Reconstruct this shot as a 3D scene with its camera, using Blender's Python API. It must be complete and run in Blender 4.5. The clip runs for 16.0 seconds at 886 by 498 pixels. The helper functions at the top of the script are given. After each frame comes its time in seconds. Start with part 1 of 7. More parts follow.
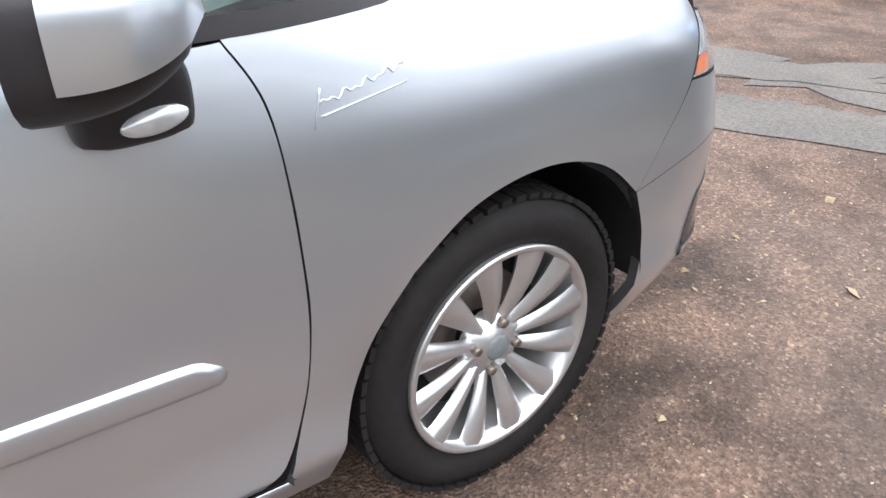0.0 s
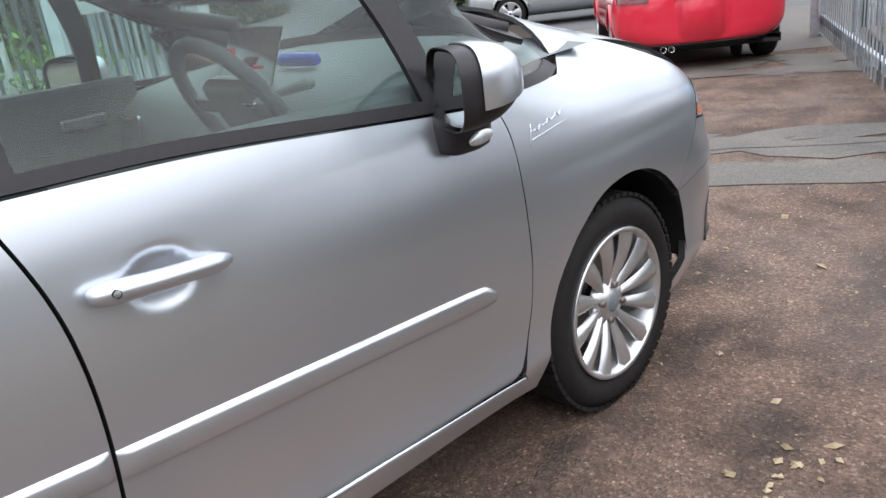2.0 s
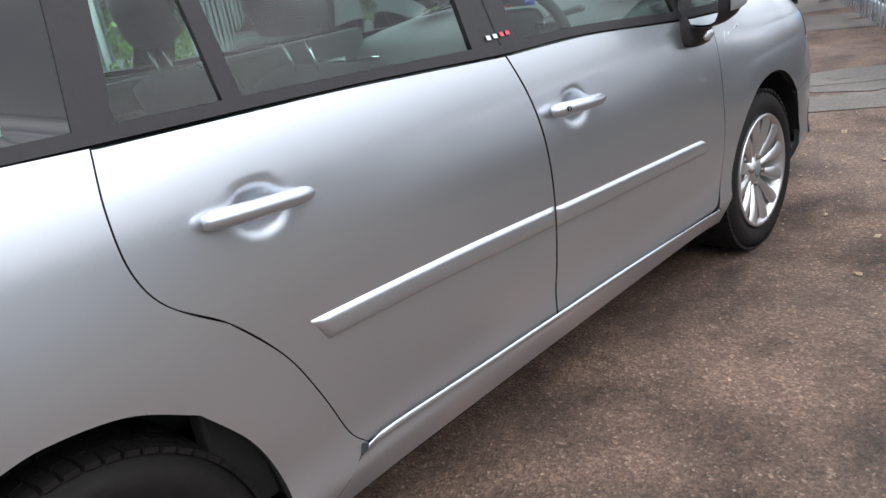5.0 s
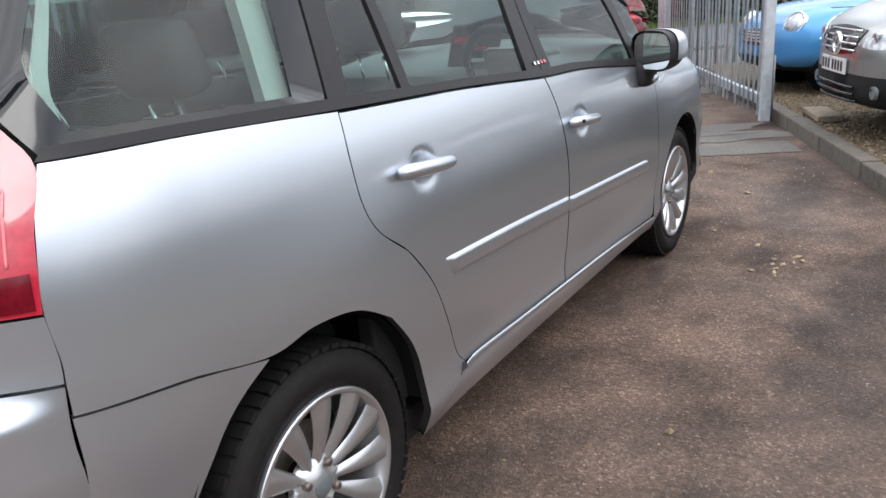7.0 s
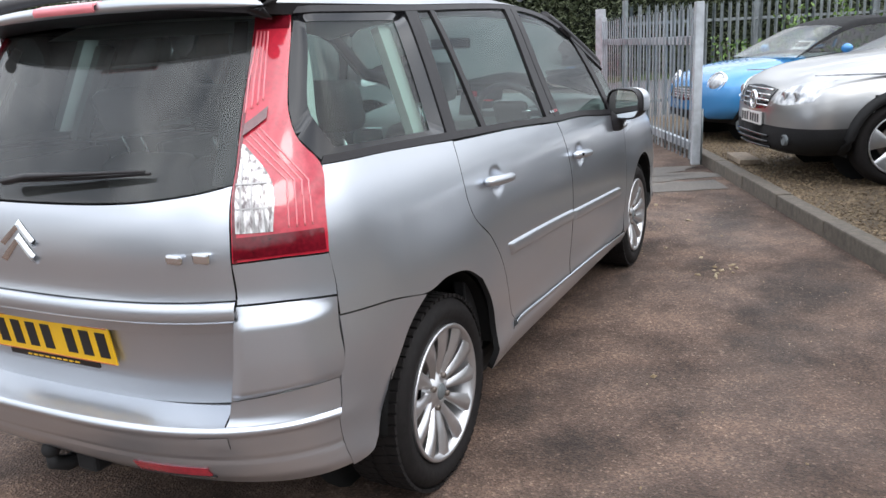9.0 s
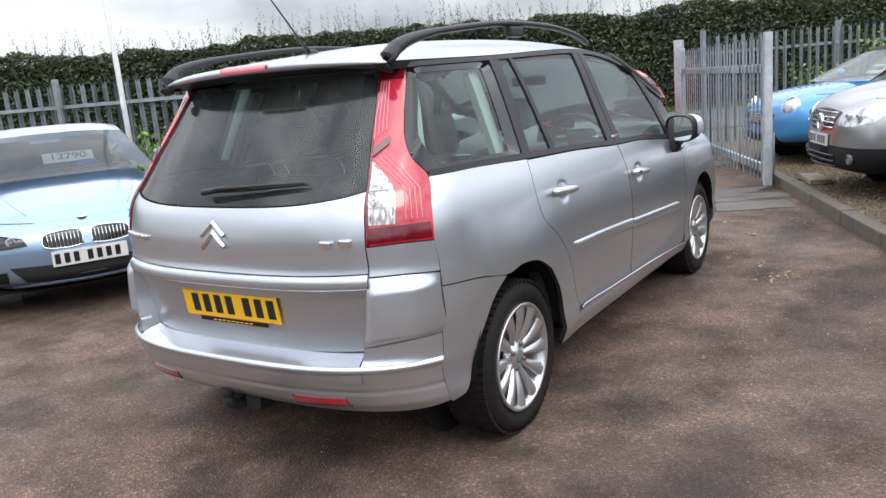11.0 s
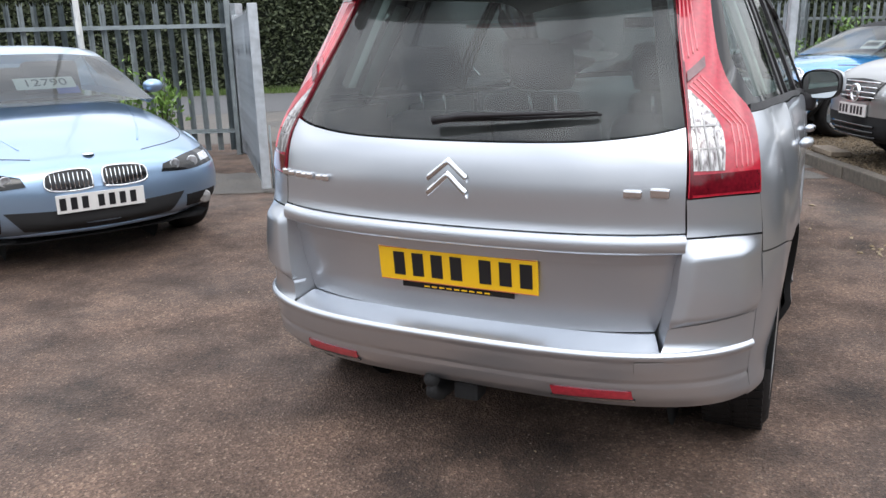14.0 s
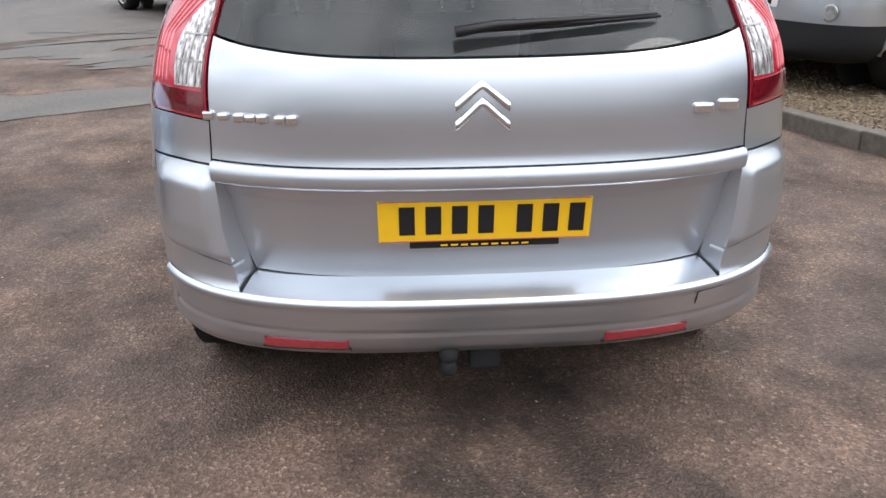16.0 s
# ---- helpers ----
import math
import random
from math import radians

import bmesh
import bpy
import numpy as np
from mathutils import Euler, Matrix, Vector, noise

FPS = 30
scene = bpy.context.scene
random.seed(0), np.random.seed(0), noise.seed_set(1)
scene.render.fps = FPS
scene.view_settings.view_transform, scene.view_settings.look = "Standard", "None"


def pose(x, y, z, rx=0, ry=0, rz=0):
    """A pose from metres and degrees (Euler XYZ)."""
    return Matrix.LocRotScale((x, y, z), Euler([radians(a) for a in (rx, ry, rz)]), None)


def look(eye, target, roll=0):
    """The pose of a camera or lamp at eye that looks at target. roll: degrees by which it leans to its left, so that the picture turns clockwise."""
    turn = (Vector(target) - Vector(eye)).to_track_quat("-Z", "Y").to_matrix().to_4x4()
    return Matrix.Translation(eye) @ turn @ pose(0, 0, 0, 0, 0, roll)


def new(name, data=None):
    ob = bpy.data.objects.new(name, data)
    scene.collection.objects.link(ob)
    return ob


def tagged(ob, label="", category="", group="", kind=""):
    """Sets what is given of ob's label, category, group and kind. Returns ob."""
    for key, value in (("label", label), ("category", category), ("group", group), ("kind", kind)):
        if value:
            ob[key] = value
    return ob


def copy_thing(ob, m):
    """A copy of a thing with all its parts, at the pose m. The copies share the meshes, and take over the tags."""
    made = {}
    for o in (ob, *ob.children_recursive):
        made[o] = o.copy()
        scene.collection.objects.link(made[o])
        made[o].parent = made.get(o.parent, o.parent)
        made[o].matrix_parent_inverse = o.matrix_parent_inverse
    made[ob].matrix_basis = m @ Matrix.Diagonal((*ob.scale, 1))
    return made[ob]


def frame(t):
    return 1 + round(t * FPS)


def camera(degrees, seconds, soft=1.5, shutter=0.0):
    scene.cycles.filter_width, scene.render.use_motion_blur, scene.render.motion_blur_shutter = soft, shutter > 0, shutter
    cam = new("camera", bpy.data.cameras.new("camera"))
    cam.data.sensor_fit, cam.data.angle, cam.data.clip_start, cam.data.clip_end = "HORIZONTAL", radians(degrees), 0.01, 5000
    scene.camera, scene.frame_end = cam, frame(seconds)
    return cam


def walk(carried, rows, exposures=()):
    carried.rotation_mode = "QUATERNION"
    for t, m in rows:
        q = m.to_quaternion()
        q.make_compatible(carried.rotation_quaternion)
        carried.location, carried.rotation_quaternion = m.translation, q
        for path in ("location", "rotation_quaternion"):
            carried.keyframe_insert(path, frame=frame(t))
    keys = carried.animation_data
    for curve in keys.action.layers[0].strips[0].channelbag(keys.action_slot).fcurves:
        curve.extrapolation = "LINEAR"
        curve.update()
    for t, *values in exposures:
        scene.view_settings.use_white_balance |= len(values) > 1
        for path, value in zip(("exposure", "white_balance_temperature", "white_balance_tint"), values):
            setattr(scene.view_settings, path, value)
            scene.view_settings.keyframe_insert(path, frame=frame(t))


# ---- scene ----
cam = camera(59.5, 16.0)
PATH = [
    (0, (1.902, -1.743, 1.24), (2.966, -0.381, 0.234), -0.2),
    (0.5, (1.663, -1.847, 1.243), (2.754, -0.47, 0.286), -0.5),
    (1, (1.463, -1.906, 1.275), (2.589, -0.513, 0.385), -3.6),
    (1.5, (1.224, -1.903, 1.287), (2.509, -0.592, 0.494), -5.3),
    (2, (0.975, -2.025, 1.281), (2.268, -0.656, 0.606), -7.1),
    (2.5, (0.803, -2.103, 1.276), (2.03, -0.678, 0.595), -8.5),
    (3, (0.564, -2.098, 1.278), (1.874, -0.752, 0.59), -7.7),
    (3.5, (0.356, -2.092, 1.309), (1.727, -0.804, 0.629), -7.1),
    (4, (0.159, -2.162, 1.282), (1.527, -0.86, 0.625), -5.5),
    (4.5, (-0.02, -2.178, 1.313), (1.326, -0.869, 0.622), -6.1),
    (5, (-0.264, -2.071, 1.303), (1.043, -0.728, 0.605), -9.3),
    (5.2, (-0.358, -2.027, 1.313), (0.95, -0.688, 0.608), -8.8),
    (7.3, (-1.249, -1.907, 1.335), (0.379, -0.912, 0.736), -3.9),
    (7.5, (-1.372, -1.969, 1.346), (0.263, -0.972, 0.769), -3.9),
    (8, (-1.615, -1.987, 1.384), (0.047, -1.027, 0.825), -3.4),
    (8.5, (-1.838, -1.958, 1.372), (-0.149, -1.024, 0.851), -3.9),
    (9, (-2.07, -1.951, 1.413), (-0.347, -1.071, 0.905), -3.2),
    (9.2, (-2.085, -1.916, 1.402), (-0.352, -1.059, 0.891), -1.5),
    (11.3, (-2.738, -2.335, 1.448), (-1.112, -1.245, 1.037), -5.3),
    (11.5, (-2.732, -2.313, 1.445), (-1.111, -1.224, 1.013), -5.2),
    (12, (-2.736, -2.147, 1.442), (-1.161, -1.022, 0.941), -5.8),
    (12.5, (-2.803, -1.872, 1.421), (-1.204, -0.775, 0.931), -4.1),
    (13, (-2.764, -1.574, 1.396), (-1.14, -0.508, 0.92), -2.3),
    (13.5, (-2.71, -1.267, 1.397), (-1.061, -0.233, 0.936), -2.4),
    (14, (-2.771, -0.925, 1.342), (-1.026, -0.097, 0.823), -1.3),
    (14.5, (-2.762, -0.668, 1.348), (-0.947, -0.117, 0.715), -0.1),
    (15, (-2.617, -0.359, 1.346), (-0.772, -0.049, 0.639), -2.6),
    (15.5, (-2.538, -0.065, 1.338), (-0.693, 0.051, 0.573), -0.1),
    (16, (-2.482, 0.208, 1.358), (-0.649, 0.098, 0.565), -0.5),
]
walk(cam, [(t, look(eye, target, roll)) for t, eye, target, roll in PATH], exposures=[(0.0, 0.55), (1.5, 0.14), (5.0, -0.10), (9.0, -0.20), (13.0, -0.16), (14.5, -0.30), (16.0, -0.12)])

# ---- light ----
world = bpy.data.worlds.new("overcast_sky")
scene.world = world
world.use_nodes = True
wn, wl = world.node_tree.nodes, world.node_tree.links
wn.clear()
w_out, w_bg, w_sky = wn.new("ShaderNodeOutputWorld"), wn.new("ShaderNodeBackground"), wn.new("ShaderNodeTexSky")
w_sky.sky_type, w_sky.sun_disc = "NISHITA", False
w_sky.sun_elevation, w_sky.sun_rotation = radians(38), radians(150)
w_co, w_map, w_no = wn.new("ShaderNodeTexCoord"), wn.new("ShaderNodeMapping"), wn.new("ShaderNodeTexNoise")
w_map.inputs["Scale"].default_value = (1.0, 1.6, 3.2)
w_no.inputs["Scale"].default_value, w_no.inputs["Detail"].default_value = 2.3, 6.0
w_ramp, w_mix = wn.new("ShaderNodeValToRGB"), wn.new("ShaderNodeMixRGB")
w_ramp.color_ramp.elements[0].position, w_ramp.color_ramp.elements[0].color = 0.34, (4.6, 5.0, 5.7, 1)
w_ramp.color_ramp.elements[1].position, w_ramp.color_ramp.elements[1].color = 0.66, (13.0, 13.3, 13.8, 1)
w_mix.inputs[0].default_value = 0.88
wl.new(w_co.outputs["Generated"], w_map.inputs[0])
wl.new(w_map.outputs[0], w_no.inputs["Vector"])
wl.new(w_no.outputs[0], w_ramp.inputs[0])
wl.new(w_sky.outputs[0], w_mix.inputs[1])
wl.new(w_ramp.outputs[0], w_mix.inputs[2])
# an overcast sky is brighter overhead than at the horizon
w_sep, w_rng, w_mul = wn.new("ShaderNodeSeparateXYZ"), wn.new("ShaderNodeMapRange"), wn.new("ShaderNodeVectorMath")
wl.new(w_co.outputs["Generated"], w_sep.inputs[0])
wl.new(w_sep.outputs["Z"], w_rng.inputs[0])
w_rng.inputs["From Min"].default_value, w_rng.inputs["From Max"].default_value = 0.0, 0.9
w_rng.inputs["To Min"].default_value, w_rng.inputs["To Max"].default_value = 0.52, 2.75
w_mul.operation = "SCALE"
wl.new(w_mix.outputs[0], w_mul.inputs[0])
wl.new(w_rng.outputs[0], w_mul.inputs["Scale"])
wl.new(w_mul.outputs[0], w_bg.inputs[0])
w_bg.inputs[1].default_value = 0.14
wl.new(w_bg.outputs[0], w_out.inputs[0])
sun = new("sun", bpy.data.lights.new("sun", "SUN"))
sun.data.energy, sun.data.angle, sun.data.color = 0.9, radians(24), (1.0, 0.97, 0.93)
sun.matrix_world = look((-6, -9, 11), (0, 0, 0))


# ---- materials ----
def shader(name):
    m = bpy.data.materials.new(name)
    m.use_nodes = True
    return m, m.node_tree.nodes, m.node_tree.links, m.node_tree.nodes["Principled BSDF"]


def plain(name, col, rough=0.5, metal=0.0, vary=0.12, scale=30.0, bump=0.0, coat=0.0, spec=0.5, fine=None, coords="Object"):
    """A surface with two scales of variation in colour, a rough finish that wavers, and fine relief."""
    m, n, l, p = shader(name)
    co = n.new("ShaderNodeTexCoord")
    a, b = n.new("ShaderNodeTexNoise"), n.new("ShaderNodeTexNoise")
    a.inputs["Scale"].default_value, a.inputs["Detail"].default_value = scale * 0.12, 4
    b.inputs["Scale"].default_value, b.inputs["Detail"].default_value = fine or scale, 5
    l.new(co.outputs[coords], a.inputs["Vector"])
    l.new(co.outputs[coords], b.inputs["Vector"])
    add = n.new("ShaderNodeMath")
    add.operation = "ADD"
    l.new(a.outputs[0], add.inputs[0])
    l.new(b.outputs[0], add.inputs[1])
    rng = n.new("ShaderNodeMapRange")
    rng.inputs["From Min"].default_value, rng.inputs["From Max"].default_value = 0.6, 1.4
    rng.inputs["To Min"].default_value, rng.inputs["To Max"].default_value = 1 - vary, 1 + vary
    l.new(add.outputs[0], rng.inputs[0])
    mul = n.new("ShaderNodeVectorMath")
    mul.operation = "SCALE"
    mul.inputs[0].default_value = col
    l.new(rng.outputs[0], mul.inputs["Scale"])
    l.new(mul.outputs[0], p.inputs["Base Color"])
    rr = n.new("ShaderNodeMapRange")
    rr.inputs["From Min"].default_value, rr.inputs["From Max"].default_value = 0.3, 0.7
    rr.inputs["To Min"].default_value, rr.inputs["To Max"].default_value = max(0.01, rough - 0.5 * vary * rough), min(1, rough + 0.5 * vary * rough)
    l.new(a.outputs[0], rr.inputs[0])
    l.new(rr.outputs[0], p.inputs["Roughness"])
    p.inputs["Metallic"].default_value = metal
    p.inputs["Coat Weight"].default_value = coat
    p.inputs["Coat Roughness"].default_value = 0.04
    p.inputs["Specular IOR Level"].default_value = spec
    if bump:
        bm_ = n.new("ShaderNodeBump")
        bm_.inputs["Strength"].default_value, bm_.inputs["Distance"].default_value = bump, 0.01
        l.new(b.outputs[0], bm_.inputs["Height"])
        l.new(bm_.outputs[0], p.inputs["Normal"])
    return m


def car_paint(name, col, rough=0.32, metal=0.90):
    m = plain(name, col, rough, metal, vary=0.05, scale=9, fine=900, coat=0.75, spec=0.5)
    m.node_tree.nodes["Principled BSDF"].inputs["Coat Roughness"].default_value = 0.05
    return m


def glass(name, tint, dust=0.03):
    """A tinted car window: light goes through darkened, and the sky mirrors in it."""
    m, n, l, p = shader(name)
    n.remove(p)
    tr, gl, mx, fr = n.new("ShaderNodeBsdfTransparent"), n.new("ShaderNodeBsdfGlossy"), n.new("ShaderNodeMixShader"), n.new("ShaderNodeFresnel")
    tr.inputs[0].default_value = (*tint, 1)
    gl.inputs["Roughness"].default_value = 0.02
    fr.inputs["IOR"].default_value = 1.52
    l.new(fr.outputs[0], mx.inputs[0])
    l.new(tr.outputs[0], mx.inputs[1])
    l.new(gl.outputs[0], mx.inputs[2])
    # pale uneven haze mixed into the colour to lift the glass's blacks
    df, m2, co, no, rg = n.new("ShaderNodeBsdfDiffuse"), n.new("ShaderNodeMixShader"), n.new("ShaderNodeTexCoord"), n.new("ShaderNodeTexNoise"), n.new("ShaderNodeMapRange")
    df.inputs[0].default_value = (0.42, 0.43, 0.42, 1)
    no.inputs["Scale"].default_value, no.inputs["Detail"].default_value = 5.0, 5
    l.new(co.outputs["Object"], no.inputs["Vector"])
    l.new(no.outputs[0], rg.inputs[0])
    rg.inputs["From Min"].default_value, rg.inputs["From Max"].default_value = 0.3, 0.7
    rg.inputs["To Min"].default_value, rg.inputs["To Max"].default_value = dust * 0.5, dust * 1.5
    l.new(rg.outputs[0], m2.inputs[0])
    l.new(mx.outputs[0], m2.inputs[1])
    l.new(df.outputs[0], m2.inputs[2])
    l.new(m2.outputs[0], n["Material Output"].inputs[0])
    return m


SILVER = car_paint("silver_metallic_paint", (0.592, 0.622, 0.668))
SILVER2 = car_paint("grey_silver_paint", (0.40, 0.40, 0.40))
WHITE_CAR = car_paint("pale_silver_paint", (0.56, 0.575, 0.59))
ICE_BLUE = car_paint("ice_blue_paint", (0.30, 0.42, 0.58), 0.30, 0.8)
MINI_BLUE = car_paint("bright_blue_paint", (0.06, 0.27, 0.58), 0.25, 0.2)
RED_CAR = car_paint("red_paint", (0.62, 0.02, 0.045), 0.25, 0.05)
# near-black on inturned panel edges and backing: shut-gap shade put into the colour
SEAM = plain("dark_seal", (0.012, 0.012, 0.013), 0.8)
BLACK_TRIM = plain("black_plastic_trim", (0.018, 0.016, 0.018), 0.42, vary=0.2, scale=60, bump=0.05, spec=0.35)
GLOSS_BLACK = plain("gloss_black", (0.008, 0.008, 0.009), 0.08, vary=0.1, spec=0.6)
DARK_PLASTIC = plain("rough_dark_plastic", (0.013, 0.013, 0.014), 0.7, vary=0.25, scale=80, bump=0.2, spec=0.3)
RUBBER = plain("tyre_rubber", (0.013, 0.0115, 0.0115), 0.75, vary=0.4, scale=45, bump=0.15, spec=0.22)
LINER = plain("wheel_arch_liner", (0.010, 0.010, 0.010), 0.95, vary=0.3)
ALLOY = plain("painted_alloy", (0.60, 0.60, 0.61), 0.30, 0.85, vary=0.06, scale=40, coat=0.3)
BRAKE = plain("worn_brake_steel", (0.20, 0.17, 0.15), 0.45, 0.8, vary=0.3, scale=50)
CHROME = plain("chrome", (0.80, 0.80, 0.81), 0.09, 1.0, vary=0.03)
MIRROR_GLASS = plain("mirror_glass", (0.78, 0.82, 0.82), 0.01, 1.0, vary=0.0)
GLASS = glass("tinted_side_glass", (0.76, 0.93, 0.88), 0.02)
GLASS_DARK = glass("privacy_rear_glass", (0.33, 0.37, 0.37), 0.065)
GLASS_CLEAR = glass("windscreen_glass", (0.80, 0.90, 0.87))
GLASS_MID = glass("grey_tinted_glass", (0.38, 0.46, 0.46))
RED_LENS = plain("red_lamp_lens", (0.50, 0.026, 0.048), 0.10, vary=0.32, scale=70, coat=1.0, spec=0.6)
RED_LIGHT = plain("pale_red_light_guide", (0.80, 0.22, 0.25), 0.12, vary=0.1, scale=30, coat=0.6)
RED_DARK = plain("dark_red_lens", (0.130, 0.005, 0.012), 0.10, vary=0.5, scale=90, coat=1.0)


def streaked(name, lo, hi, across=(110, 110, 4)):
    """Moulded clear lens over a bright reflector: the glints and darks of its flutes are put into the colour."""
    m, n, l, p = shader(name)
    co, mp, no, rp = n.new("ShaderNodeTexCoord"), n.new("ShaderNodeMapping"), n.new("ShaderNodeTexNoise"), n.new("ShaderNodeValToRGB")
    mp.inputs["Scale"].default_value = across
    no.inputs["Scale"].default_value, no.inputs["Detail"].default_value = 1.0, 3
    rp.color_ramp.elements[0].position, rp.color_ramp.elements[0].color = 0.36, (*lo, 1)
    rp.color_ramp.elements[1].position, rp.color_ramp.elements[1].color = 0.66, (*hi, 1)
    l.new(co.outputs["Object"], mp.inputs[0])
    l.new(mp.outputs[0], no.inputs["Vector"])
    l.new(no.outputs[0], rp.inputs[0])
    l.new(rp.outputs[0], p.inputs["Base Color"])
    p.inputs["Metallic"].default_value, p.inputs["Roughness"].default_value, p.inputs["Coat Weight"].default_value = 0.45, 0.2, 1.0
    return m


LAMP_GREY = plain("smoked_red_grey_lens", (0.16, 0.07, 0.075), 0.2, vary=0.3, scale=60, coat=0.8)
LAMP_CLEAR = streaked("fluted_clear_lens", (0.16, 0.13, 0.13), (0.86, 0.84, 0.83))
HEAD_CLEAR = streaked("clear_headlamp_lens", (0.30, 0.31, 0.33), (0.82, 0.84, 0.86), (14, 22, 14))
CLEAR_LENS = plain("clear_lamp_reflector", (0.33, 0.32, 0.315), 0.22, 0.35, vary=0.55, scale=28, bump=0.25, coat=0.5)
ORANGE = plain("orange_lens", (0.55, 0.17, 0.09), 0.15, vary=0.1, coat=0.5)
PLATE_Y = plain("yellow_plate", (0.86, 0.50, 0.012), 0.28, vary=0.06, scale=20, coat=0.4)
PLATE_W = plain("white_plate", (0.72, 0.70, 0.68), 0.28, vary=0.06, scale=20, coat=0.4)
INK = plain("plate_ink", (0.012, 0.012, 0.014), 0.35)
WHITE_INK = plain("pale_print", (0.75, 0.77, 0.78), 0.5)
FABRIC = plain("dark_seat_cloth", (0.050, 0.052, 0.055), 0.95, vary=0.3, scale=60, bump=0.06)
DASH = plain("grey_dashboard_plastic", (0.13, 0.145, 0.15), 0.6, vary=0.15, scale=90, bump=0.15)
HEADLINER = plain("pale_headlining", (0.55, 0.56, 0.54), 0.9, vary=0.1, scale=60)
PALE_TRIM = plain("pale_grey_green_trim", (0.50, 0.55, 0.52), 0.7, vary=0.08, scale=60)
BLUE_SCREEN = plain("blue_display", (0.02, 0.06, 0.35), 0.2)
GALV = plain("galvanised_steel", (0.47, 0.50, 0.53), 0.5, 0.35, vary=0.30, scale=14, bump=0.06)
GALV_OLD = plain("weathered_steel", (0.25, 0.28, 0.29), 0.6, 0.35, vary=0.35, scale=10, bump=0.1)
WHITE_PAINT = plain("white_painted_pole", (0.78, 0.78, 0.76), 0.4, vary=0.08, scale=20)
KERB = plain("concrete_kerb", (0.115, 0.098, 0.080), 0.9, vary=0.4, scale=26, bump=0.5)
PLANK = plain("weathered_wood", (0.24, 0.19, 0.14), 0.85, vary=0.35, scale=30, bump=0.4)
SHED = plain("grey_sheet_cladding", (0.20, 0.22, 0.25), 0.5, 0.3, vary=0.12, scale=10)
SOFT_TOP = plain("black_canvas_hood", (0.012, 0.012, 0.013), 0.9, vary=0.2, scale=150, bump=0.3)


